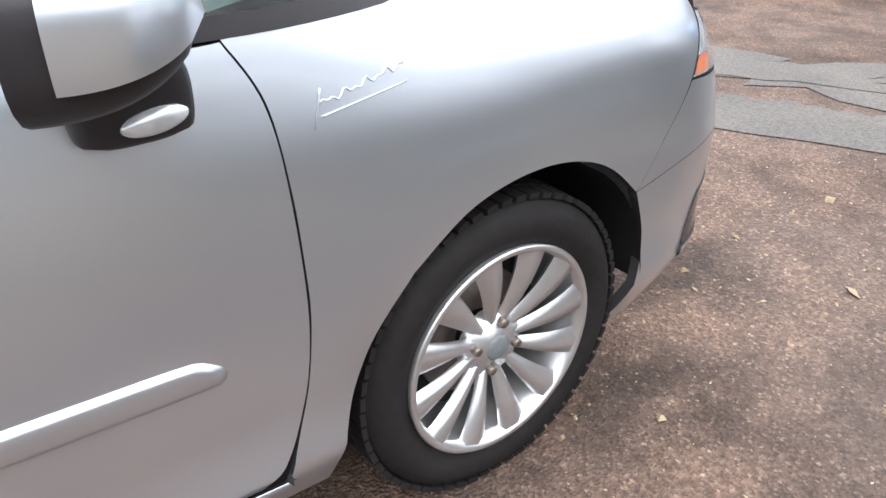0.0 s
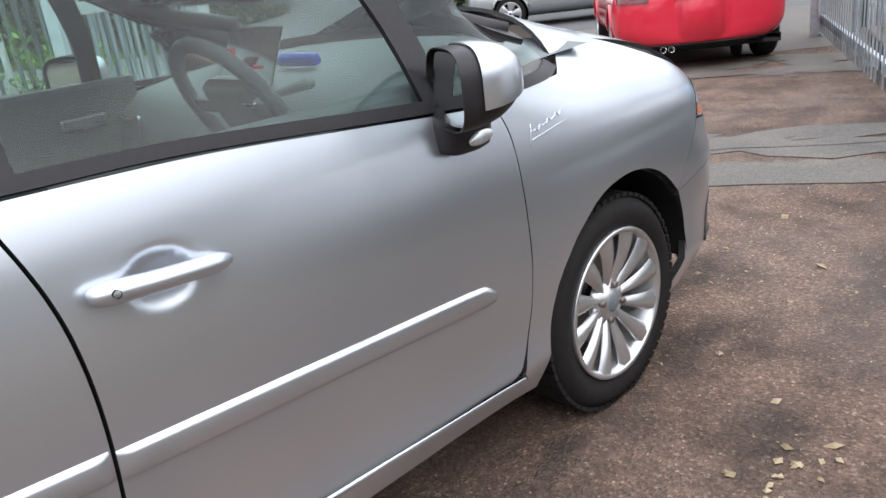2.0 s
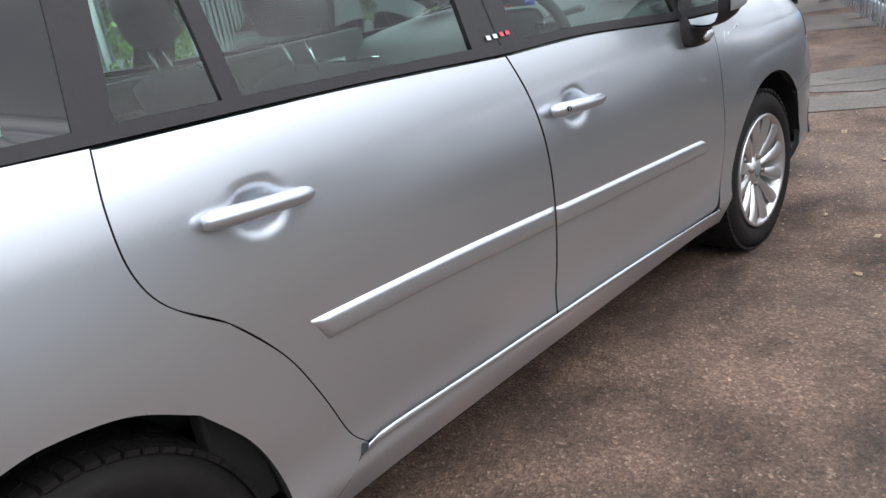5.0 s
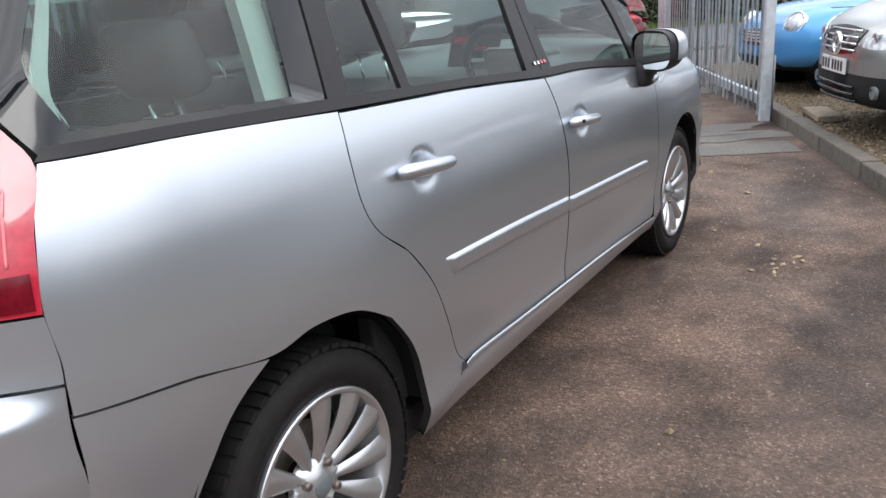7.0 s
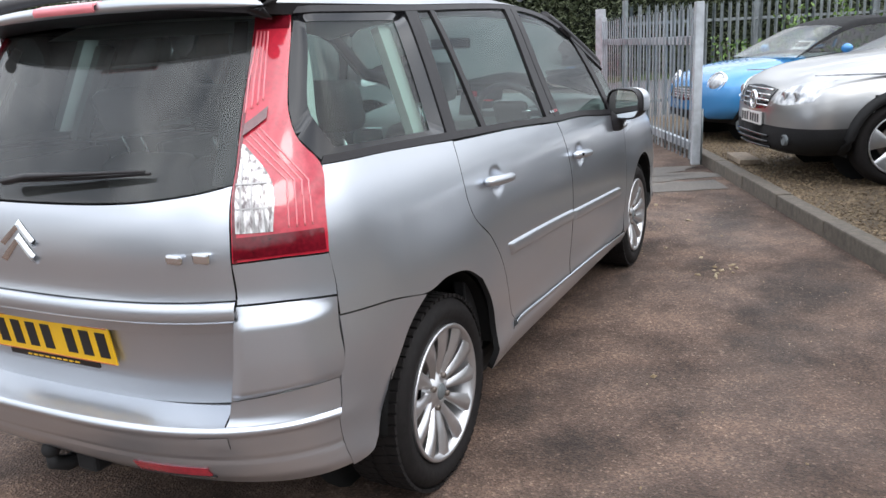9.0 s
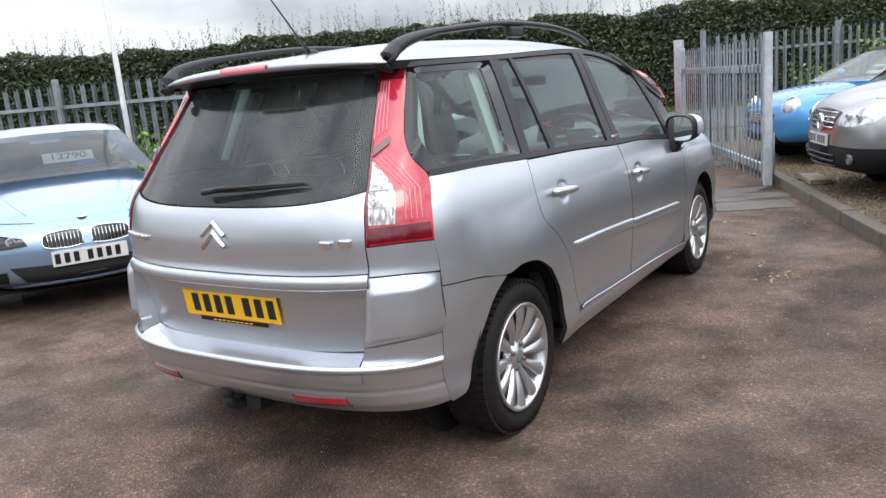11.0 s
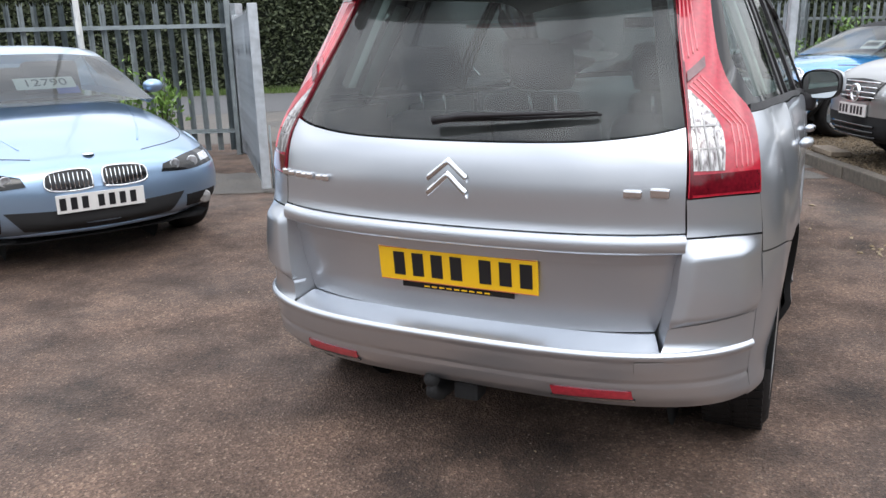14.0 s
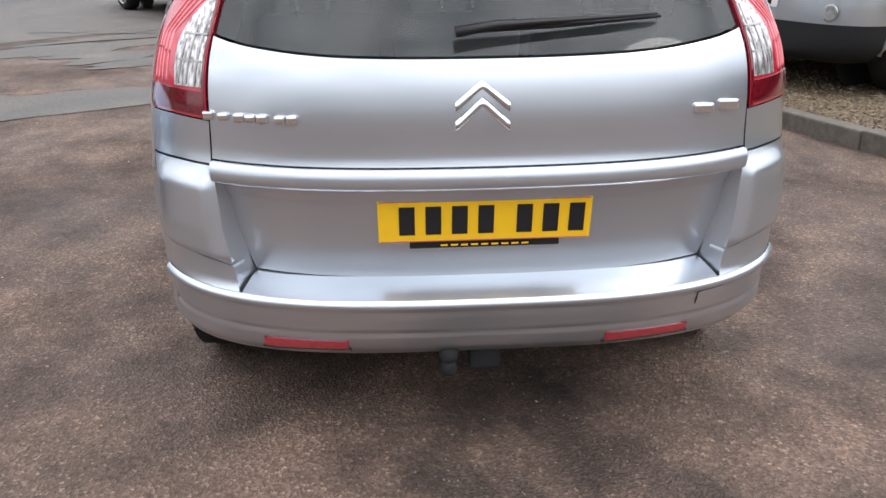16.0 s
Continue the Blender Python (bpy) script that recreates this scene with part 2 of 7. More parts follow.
def ground_material():
    """Worn tarmac with stone chips, brown dust, damp dark patches and pale scuffs."""
    m, n, l, p = shader("worn_gravelly_tarmac")
    co = n.new("ShaderNodeTexCoord")

    def noise_at(scale, detail=5, rough=0.55):
        t = n.new("ShaderNodeTexNoise")
        t.inputs["Scale"].default_value, t.inputs["Detail"].default_value, t.inputs["Roughness"].default_value = scale, detail, rough
        l.new(co.outputs["Object"], t.inputs["Vector"])
        return t

    def ramp(src, *stops):
        r = n.new("ShaderNodeValToRGB")
        while len(r.color_ramp.elements) < len(stops):
            r.color_ramp.elements.new(0.5)
        for e, (pos, c) in zip(r.color_ramp.elements, stops):
            e.position, e.color = pos, (*c, 1)
        l.new(src, r.inputs[0])
        return r

    def mixed(kind, fac, a, b):
        x = n.new("ShaderNodeMixRGB")
        x.blend_type = kind
        if hasattr(fac, "links"):
            l.new(fac, x.inputs[0])
        else:
            x.inputs[0].default_value = fac
        l.new(a, x.inputs[1])
        l.new(b, x.inputs[2])
        return x.outputs[0]

    vor = n.new("ShaderNodeTexVoronoi")
    vor.inputs["Scale"].default_value = 125
    l.new(co.outputs["Object"], vor.inputs["Vector"])
    chips = ramp(vor.outputs["Color"], (0.0, (0.062, 0.041, 0.033)), (0.45, (0.106, 0.073, 0.058)), (0.80, (0.154, 0.109, 0.087)), (1.0, (0.31, 0.24, 0.195)))
    grit = ramp(noise_at(45, 5, 0.75).outputs[0], (0.34, (0.66, 0.64, 0.63)), (0.66, (1.34, 1.29, 1.24)))
    base = mixed("MULTIPLY", 0.8, chips.outputs[0], grit.outputs[0])
    mid = ramp(noise_at(3.2, 6, 0.65).outputs[0], (0.36, (0.52, 0.48, 0.45)), (0.5, (0.98, 0.94, 0.90)), (0.64, (1.44, 1.36, 1.27)))
    base = mixed("MULTIPLY", 0.9, base, mid.outputs[0])
    damp = ramp(noise_at(0.75, 5, 0.6).outputs[0], (0.36, (0.46, 0.42, 0.40)), (0.55, (1.06, 1.05, 1.04)))
    base = mixed("MULTIPLY", 0.85, base, damp.outputs[0])
    # oil and damp stains, each with its own outline
    warp = noise_at(2.6, 4, 0.65)
    sub = n.new("ShaderNodeVectorMath")
    sub.operation = "MULTIPLY_ADD"
    l.new(warp.outputs["Color"], sub.inputs[0])
    sub.inputs[1].default_value, sub.inputs[2].default_value = (0.5, 0.5, 0), (-0.25, -0.25, 0)
    pos = n.new("ShaderNodeVectorMath")
    l.new(co.outputs["Object"], pos.inputs[0])
    l.new(sub.outputs[0], pos.inputs[1])
    for sx, sy, ax, ay in ((-0.84, 0.07, 0.50, 0.16), (-0.62, -0.25, 0.30, 0.16), (0.56, -0.84, 0.26, 0.16), (0.25, -1.22, 0.26, 0.18), (1.80, -1.72, 0.75, 0.26), (2.65, -1.95, 0.80, 0.30), (4.2, -1.30, 0.9, 0.22),
                           (2.34, -0.86, 0.20, 0.07), (2.72, -1.26, 0.22, 0.12), (3.74, -0.62, 0.30, 0.13), (3.12, -0.95, 0.2, 0.11), (-0.85, 1.60, 0.22, 0.30), (-0.18, -1.68, 0.30, 0.20)):
        d1, d2, ln, rg = n.new("ShaderNodeVectorMath"), n.new("ShaderNodeVectorMath"), n.new("ShaderNodeVectorMath"), n.new("ShaderNodeMapRange")
        d1.operation, d2.operation, ln.operation = "SUBTRACT", "DIVIDE", "LENGTH"
        d1.inputs[1].default_value, d2.inputs[1].default_value = (sx, sy, 0), (ax, ay, 1)
        l.new(pos.outputs[0], d1.inputs[0])
        l.new(d1.outputs[0], d2.inputs[0])
        l.new(d2.outputs[0], ln.inputs[0])
        rg.inputs["From Min"].default_value, rg.inputs["From Max"].default_value = 0.45, 1.12
        rg.inputs["To Min"].default_value, rg.inputs["To Max"].default_value = 0.46, 1.0
        l.new(ln.outputs["Value"], rg.inputs[0])
        sc = n.new("ShaderNodeVectorMath")
        sc.operation = "SCALE"
        l.new(base, sc.inputs[0])
        l.new(rg.outputs[0], sc.inputs["Scale"])
        base = sc.outputs[0]
    l.new(base, p.inputs["Base Color"])
    rr = ramp(noise_at(0.9, 4).outputs[0], (0.35, (0.62, 0.62, 0.62)), (0.6, (0.92, 0.92, 0.92)))
    l.new(rr.outputs[0], p.inputs["Roughness"])
    b1 = n.new("ShaderNodeBump")
    b1.inputs["Strength"].default_value, b1.inputs["Distance"].default_value = 0.7, 0.008
    l.new(vor.outputs["Distance"], b1.inputs["Height"])
    b2 = n.new("ShaderNodeBump")
    b2.inputs["Strength"].default_value, b2.inputs["Distance"].default_value = 0.35, 0.03
    l.new(noise_at(5, 6).outputs[0], b2.inputs["Height"])
    l.new(b1.outputs[0], b2.inputs["Normal"])
    l.new(b2.outputs[0], p.inputs["Normal"])
    return m


GROUND = ground_material()
CONCRETE = plain("patchy_concrete", (0.106, 0.095, 0.084), 0.85, vary=0.75, scale=16, fine=90, bump=0.3)
ROAD = plain("road_asphalt", (0.095, 0.095, 0.098), 0.85, vary=0.2, scale=8, fine=150, bump=0.2)
GRAVEL_BED = plain("gravel_bed", (0.12, 0.086, 0.053), 0.95, vary=0.5, scale=40, fine=110, bump=1.0)


def island_material(name, a, b, rough=0.7, bump=0.0):
    """Each loose piece takes its own tint between two colours."""
    m, n, l, p = shader(name)
    g, r = n.new("ShaderNodeNewGeometry"), n.new("ShaderNodeValToRGB")
    r.color_ramp.elements[0].color, r.color_ramp.elements[1].color = (*a, 1), (*b, 1)
    l.new(g.outputs["Random Per Island"], r.inputs[0])
    l.new(r.outputs[0], p.inputs["Base Color"])
    p.inputs["Roughness"].default_value = rough
    return m


STONES = island_material("pea_gravel", (0.070, 0.046, 0.026), (0.26, 0.195, 0.122), 0.8)
PEBBLE = island_material("pale_pebbles", (0.22, 0.16, 0.09), (0.42, 0.34, 0.23), 0.75)
GRIT = island_material("tarmac_grit", (0.060, 0.046, 0.038), (0.24, 0.19, 0.155), 0.85)
# leaves of the unseen hedges, kept dark so their reflection stays quiet
UNSEEN_LEAF = island_material("far_tree_leaves", (0.010, 0.016, 0.008), (0.035, 0.045, 0.022), 0.8)
HEDGE_LEAF = island_material("hedge_leaves", (0.026, 0.040, 0.018), (0.115, 0.135, 0.070), 0.6)
SHRUB_LEAF = island_material("laurel_leaves", (0.055, 0.12, 0.02), (0.18, 0.30, 0.055), 0.45)
GRASS = island_material("verge_grass", (0.045, 0.085, 0.015), (0.11, 0.16, 0.035), 0.7)
TWIG = plain("hedge_twigs", (0.05, 0.04, 0.03), 0.9)


# ---- building tools ----
def part(name, bm, material, parent=None, label="", smooth=True, seal=None):
    """Links a bmesh as one mesh object under a thing or a part."""
    me = bpy.data.meshes.new(name)
    if smooth:
        for f in bm.faces:
            f.smooth = True
    bm.to_mesh(me)
    bm.free()
    me.materials.append(material)
    if seal:
        me.materials.append(seal)
    ob = new(name, me)
    if parent:
        ob.parent = parent
    if label:
        ob["label"] = label
    return ob


def thing(name, label, category, m=None, group="", kind=""):
    ob = new(name)
    if m:
        ob.matrix_world = m
    return tagged(ob, label, category, group, kind)


def add_box(bm, c, size, bevel=0.0, rot=None):
    m = Matrix.Translation(c) @ (rot or Matrix.Identity(4)) @ Matrix.Diagonal((*size, 1))
    vs = bmesh.ops.create_cube(bm, size=1.0, matrix=m)["verts"]
    if bevel:
        es = list({e for v in vs for e in v.link_edges})
        bmesh.ops.bevel(bm, geom=es, offset=bevel, segments=2, affect="EDGES", profile=0.6)


def box(name, c, size, mat, parent=None, bevel=0.006, label="", rot=None):
    bm = bmesh.new()
    add_box(bm, c, size, bevel, rot)
    return part(name, bm, mat, parent, label, smooth=False)


def add_tube(bm, pts, rad, seg=10, flat=1.0):
    """A round bar through points; rad may be one value or one for each point."""
    rings, n = [], len(pts)
    pts = [Vector(p) for p in pts]
    rads = rad if isinstance(rad, (list, tuple)) else [rad] * n
    for i, p in enumerate(pts):
        d = (pts[min(i + 1, n - 1)] - pts[max(i - 1, 0)]).normalized()
        up = Vector((0, 0, 1)) if abs(d.z) < 0.9 else Vector((1, 0, 0))
        u = d.cross(up).normalized()
        v = u.cross(d)
        rings.append([bm.verts.new(p + rads[i] * (math.cos(a) * u + flat * math.sin(a) * v)) for a in [2 * math.pi * k / seg for k in range(seg)]])
    for a, b in zip(rings, rings[1:]):
        for k in range(seg):
            bm.faces.new((a[k], a[(k + 1) % seg], b[(k + 1) % seg], b[k]))
    bm.faces.new(rings[0][::-1])
    bm.faces.new(rings[-1])


def tube(name, pts, rad, mat, parent=None, seg=10, flat=1.0, label=""):
    bm = bmesh.new()
    add_tube(bm, pts, rad, seg, flat)
    bmesh.ops.recalc_face_normals(bm, faces=bm.faces)
    return part(name, bm, mat, parent, label)


def lathe(bm, prof, seg=48, axis="y", c=(0, 0, 0), closed=False):
    """Turns a profile of (radius, along) about an axis through c."""
    rings = []
    for r, h in prof:
        ring = []
        for k in range(seg):
            a = 2 * math.pi * k / seg
            p = (r * math.cos(a), h, r * math.sin(a)) if axis == "y" else (r * math.cos(a), r * math.sin(a), h) if axis == "z" else (h, r * math.cos(a), r * math.sin(a))
            ring.append(bm.verts.new(Vector(p) + Vector(c)))
        rings.append(ring)
    pairs = list(zip(rings, rings[1:])) + ([(rings[-1], rings[0])] if closed else [])
    for a, b in pairs:
        for k in range(seg):
            bm.faces.new((a[k], a[(k + 1) % seg], b[(k + 1) % seg], b[k]))
    return rings


def along(pts, n):
    """n + 1 places at even lengths along a smooth curve through points."""
    pts = [tuple(p) for p in pts]
    if len(pts) == 2:
        fine = [tuple(a + (b - a) * k / n for a, b in zip(*pts)) for k in range(n + 1)]
        return fine
    fine = []
    for i in range(len(pts) - 1):
        p0, p1, p2, p3 = pts[max(i - 1, 0)], pts[i], pts[i + 1], pts[min(i + 2, len(pts) - 1)]
        for k in range(12):
            t = k / 12
            fine.append(tuple(0.5 * (2*b + (c - a)*t + (2*a - 5*b + 4*c - d)*t*t + (3*b - a - 3*c + d)*t**3) for a, b, c, d in zip(p0, p1, p2, p3)))
    fine.append(pts[-1])
    cum = [0.0]
    for a, b in zip(fine, fine[1:]):
        cum.append(cum[-1] + math.dist(a, b))
    out, j = [], 0
    for k in range(n + 1):
        want = cum[-1] * k / n
        while j < len(cum) - 2 and cum[j + 1] < want:
            j += 1
        f = (want - cum[j]) / max(1e-9, cum[j + 1] - cum[j])
        out.append(tuple(a + (b - a) * min(1, f) for a, b in zip(fine[j], fine[j + 1])))
    return out


def coons(bottom, top, left, right, nu, nv):
    """A grid of places inside four curves that meet at the corners."""
    B, T, L, R = along(bottom, nu), along(top, nu), along(left, nv), along(right, nv)
    g = []
    for i in range(nu + 1):
        u, col = i / nu, []
        for j in range(nv + 1):
            v = j / nv
            col.append(tuple((1 - v)*B[i][k] + v*T[i][k] + (1 - u)*L[j][k] + u*R[j][k]
                             - ((1-u)*(1-v)*B[0][k] + u*(1-v)*B[nu][k] + (1-u)*v*T[0][k] + u*v*T[nu][k]) for k in range(len(B[0]))))
        g.append(col)
    return g


def sheet(bm, g, skirt=0.0, mirror=False, seal=0):
    """Faces over a grid of places, with an edge turned inwards by skirt."""
    sg = -1 if mirror else 1
    V = [[bm.verts.new((p[0], p[1] * sg, p[2])) for p in col] for col in g]
    nu, nv = len(V) - 1, len(V[0]) - 1
    faces = []
    for i in range(nu):
        for j in range(nv):
            q = (V[i][j], V[i + 1][j], V[i + 1][j + 1], V[i][j + 1])
            faces.append(bm.faces.new(q[::-1] if mirror else q))
    if skirt:
        bm.normal_update()
        loop = [(i, 0) for i in range(nu)] + [(nu, j) for j in range(nv)] + [(i, nv) for i in range(nu, 0, -1)] + [(0, j) for j in range(nv, 0, -1)]
        ring = [V[i][j] for i, j in loop]
        low = [bm.verts.new(v.co - v.normal * skirt) for v in ring]
        n = len(ring)
        for k in range(n):
            q = (ring[(k + 1) % n], ring[k], low[k], low[(k + 1) % n])
            f = bm.faces.new(q[::-1] if mirror else q)
            f.material_index = seal
        for k in range(n):
            e = bm.edges.get((ring[k], ring[(k + 1) % n]))
            if e:
                e.smooth = False
    return faces


def shrink(g, gap):
    """Draws the rim of a grid in by a gap."""
    nu, nv = len(g) - 1, len(g[0]) - 1
    out = [list(c) for c in g]

    def pull(i, j, a, b):
        p, q = out[i][j], g[a][b]
        d = math.dist(p, q)
        k = min(0.5, gap / d) if d > 1e-9 else 0
        out[i][j] = tuple(x + (y - x) * k for x, y in zip(p, q))
    for i in range(nu + 1):
        pull(i, 0, i, 1)
        pull(i, nv, i, nv - 1)
    for j in range(nv + 1):
        pull(0, j, 1, j)
        pull(nu, j, nu - 1, j)
    return out


# ---- the people carrier's skin ----
def lerp_tab(tab, v):
    """Smooth value from a table of (key, value)."""
    if v <= tab[0][0]:
        return tab[0][1]
    for i in range(len(tab) - 1):
        (a, fa), (b, fb) = tab[i], tab[i + 1]
        if v <= b:
            k = (v - a) / (b - a)
            ma = (fb - fa) / (b - a) if i == 0 else (fb - tab[i - 1][1]) / (b - tab[i - 1][0])
            mb = (fb - fa) / (b - a) if i + 2 >= len(tab) else (tab[i + 2][1] - fa) / (tab[i + 2][0] - a)
            h = b - a
            return (fa * (2*k**3 - 3*k*k + 1) + fb * (3*k*k - 2*k**3)
                    + ma * h * (k**3 - 2*k*k + k) + mb * h * (k**3 - k*k))
    return tab[-1][1]


# half width of the body over the height, and the rear and front ends
WIDTH = [(0.15, 0.84), (0.22, 0.868), (0.29, 0.897), (0.335, 0.910), (0.36, 0.905), (0.42, 0.900), (0.50, 0.906), (0.62, 0.913), (0.74, 0.914),
         (0.84, 0.909), (0.94, 0.896), (1.00, 0.884), (1.06, 0.866), (1.15, 0.828), (1.30, 0.763), (1.45, 0.697), (1.53, 0.657), (1.60, 0.615)]
REAR = [(0.22, 0.66), (0.30, 0.72), (0.345, 0.765), (0.42, 0.798), (0.485, 0.813), (0.51, 0.790), (0.60, 0.782), (0.80, 0.772), (0.84, 0.760),
        (0.95, 0.757), (1.06, 0.728), (1.15, 0.655), (1.25, 0.575), (1.35, 0.487), (1.45, 0.402), (1.53, 0.335), (1.60, 0.28)]
FRONT = [(0.15, 3.48), (0.25, 3.58), (0.40, 3.65), (0.55, 3.66), (0.70, 3.63), (0.80, 3.56), (0.90, 3.44), (1.00, 3.25), (1.1, 3.0)]
BONNET = [(2.2, 1.20), (2.6, 1.165), (2.8, 1.135), (3.0, 1.095), (3.2, 1.03), (3.4, 0.935), (3.55, 0.83), (3.66, 0.70)]
XR, XF, NR, NF, LW = -0.2, 2.95, 3.0, 3.3, 1.0


def half_width(x, z):
    w = lerp_tab(WIDTH, z)
    if x < 0.4:
        w -= 0.07 * (0.4 - x) ** 2
    if x > 2.0:
        w -= 0.028 * (x - 2.0) ** 2
    flare = 0.0
    for hx, hz in ((2.722, 0.32), (-0.01, 0.345)):
        d = math.hypot(x - hx, z - hz)
        flare += 0.014 * math.exp(-((max(d, 0.37) - 0.37) / 0.15) ** 2) * min(1.0, max(0.0, (z - 0.2) / 0.15))
    k = min(1.0, max(0.0, (x - 2.25) / 0.4))
    if k > 0:
        k = k * k * (3 - 2 * k)
        zt, z0 = lerp_tab(BONNET, min(x, 3.2)), 0.78
        if z > z0:
            q = min(0.9995, (z - z0) / (zt - z0))
            shrink = (1 - q ** 2.8) ** (1 / 2.8)
            w = w * (1 - k) + k * min(lerp_tab(WIDTH, 0.8) - 0.028 * (x - 2.0) ** 2, 9) * shrink
    return w + flare


def skin(s, z, off=0.0):
    """A place on the car's right-hand skin; s is x along the side and runs on round the corners."""
    if s >= XR and s <= XF:
        p = (s, -half_width(s, z), z)
    else:
        if s < XR:
            th, x0, sg = min(1.0, (XR - s) / LW) * math.pi / 2, XR, -1
            a, n = lerp_tab(REAR, z) + XR, NR
        else:
            th, x0, sg = min(1.0, (s - XF) / LW) * math.pi / 2, XF, 1
            a, n = lerp_tab(FRONT, z) - XF, NF
        b = half_width(x0, z)
        slope = (half_width(x0 + 0.01 * sg, z) - half_width(x0, z)) / 0.01
        c, q = abs(math.cos(th)), abs(math.sin(th))
        rho = (c ** n + q ** n) ** (-1 / n)
        dx = a * rho * q
        p = (x0 + sg * dx, -(b * rho * c) * (1 + slope * dx * 0.6), z)
    if off:
        e = 0.004
        u = Vector(skin(s + e, z)) - Vector(skin(s - e, z))
        v = Vector(skin(s, z + e)) - Vector(skin(s, z - e))
        n = u.cross(v)
        n.normalize()
        p = Vector(p) + n * off
    return tuple(p)


def around(q, z, off=0.0):
    """The skin across the rear: q is 0 in the middle and grows to the right-hand side."""
    x, y, z = skin(-1.2 + abs(q), z, off)
    return (x, y if q >= 0 else -y, z)


car = thing("people_carrier", "silver metallic people carrier with black roof rails parked on tarmac", "car")
HANDLES = ((1.435, 0.888), (0.445, 0.940))


def dent(x, z):
    """The finger bowls behind the door handles."""
    d = 0.0
    for hx, hz in HANDLES:
        r = math.hypot((x - hx) / 0.058, (z - hz) / 0.047)
        if r < 1.0:
            d -= 0.015 * (1 - r ** 3)
    return d


def panel(name, bottom, top, left, right, nu=20, nv=14, mat=None, off=0.0, depth=0.022, gap=0.0022, sides=(False, True), parent=None, label="", fn=None, seal=SEAM, full=False):
    """A body panel between four curves in (s, z), on both sides of the car."""
    g = shrink(coons(bottom, top, left, right, nu, nv), gap) if gap else coons(bottom, top, left, right, nu, nv)
    at = around if full else skin
    obs = []
    pts = [[at(s, z, (off + (fn(s, z, i / nu, j / nv) if fn else 0)) or 0) for j, (s, z) in enumerate(col)] for i, col in enumerate(g)]
    for mirror in ((False,) if full else sides):
        bm = bmesh.new()
        sheet(bm, pts, depth, mirror, 1)
        obs.append(part(name, bm, mat or SILVER, parent or car, label, seal=seal))
    return obs


B_SHUT = [(1.26, 0.352), (1.28, 0.49), (1.29, 0.68), (1.285, 0.82), (1.265, 0.93), (1.22, 1.06)]
F_SHUT = [(2.20, 0.325), (2.25, 0.355), (2.29, 0.45), (2.31, 0.60), (2.305, 0.80), (2.29, 0.92), (2.25, 1.00)]
R_SHUT = [(0.56, 0.375), (0.52, 0.42), (0.47, 0.54), (0.41, 0.66), (0.32, 0.77), (0.225, 0.845), (0.19, 0.92), (0.19, 1.02), (0.21, 1.11)]
F_ARCH = [(2.245, 0.315), (2.33, 0.24), (2.345, 0.33), (2.40, 0.50), (2.49, 0.61), (2.60, 0.68), (2.72, 0.705), (2.84, 0.695), (2.95, 0.65), (3.036, 0.57)]
R_ARCH = [(-0.516, 0.753), (-0.33, 0.742), (-0.14, 0.708), (-0.02, 0.722), (0.11, 0.705), (0.22, 0.645), (0.30, 0.54), (0.345, 0.42), (0.352, 0.32), (0.36, 0.25)]
BELT_F = [(1.22, 1.06), (1.55, 1.05), (1.85, 1.025), (2.11, 1.002), (2.25, 1.00)]
BELT_R = [(0.21, 1.11), (0.50, 1.10), (0.75, 1.09), (1.22, 1.06)]


def door_skin(s, z, u, v):
    return dent(s, z)


front_doors = panel("front_door", [(1.26, 0.352), (1.7, 0.338), (2.20, 0.325)], BELT_F, B_SHUT, F_SHUT, 84, 56, fn=door_skin, gap=0.0035)
rear_doors = panel("rear_door", [(0.56, 0.375), (0.9, 0.362), (1.26, 0.352)], BELT_R, R_SHUT, B_SHUT, 84, 56, fn=door_skin, gap=0.0035)
W_TOP = [(2.25, 1.00), (2.48, 0.998), (2.58, 1.01), (2.66, 1.045), (2.80, 1.055), (3.00, 1.03), (3.20, 0.965), (3.32, 0.90)]


def joined(name, patches, depth=0.022, mat=None, seal=SEAM):
    """One body panel from several patches that share edges, on both sides of the car."""
    for mirror in (False, True):
        bm = bmesh.new()
        for bottom, top, left, right, nu, nv in patches:
            sheet(bm, [[skin(s, z) for s, z in col] for col in coons(bottom, top, left, right, nu, nv)], 0.0, mirror)
        bmesh.ops.remove_doubles(bm, verts=bm.verts, dist=0.0015)
        bm.normal_update()
        rim = [e for e in bm.edges if len(e.link_faces) == 1]
        low = {v: bm.verts.new(v.co - v.normal * depth) for v in {v for e in rim for v in e.verts}}
        for e in rim:
            a, b = e.verts
            f = bm.faces.new((a, b, low[b], low[a]))
            f.material_index = 1
            e.smooth = False
        part(name, bm, mat or SILVER, car, seal=seal)


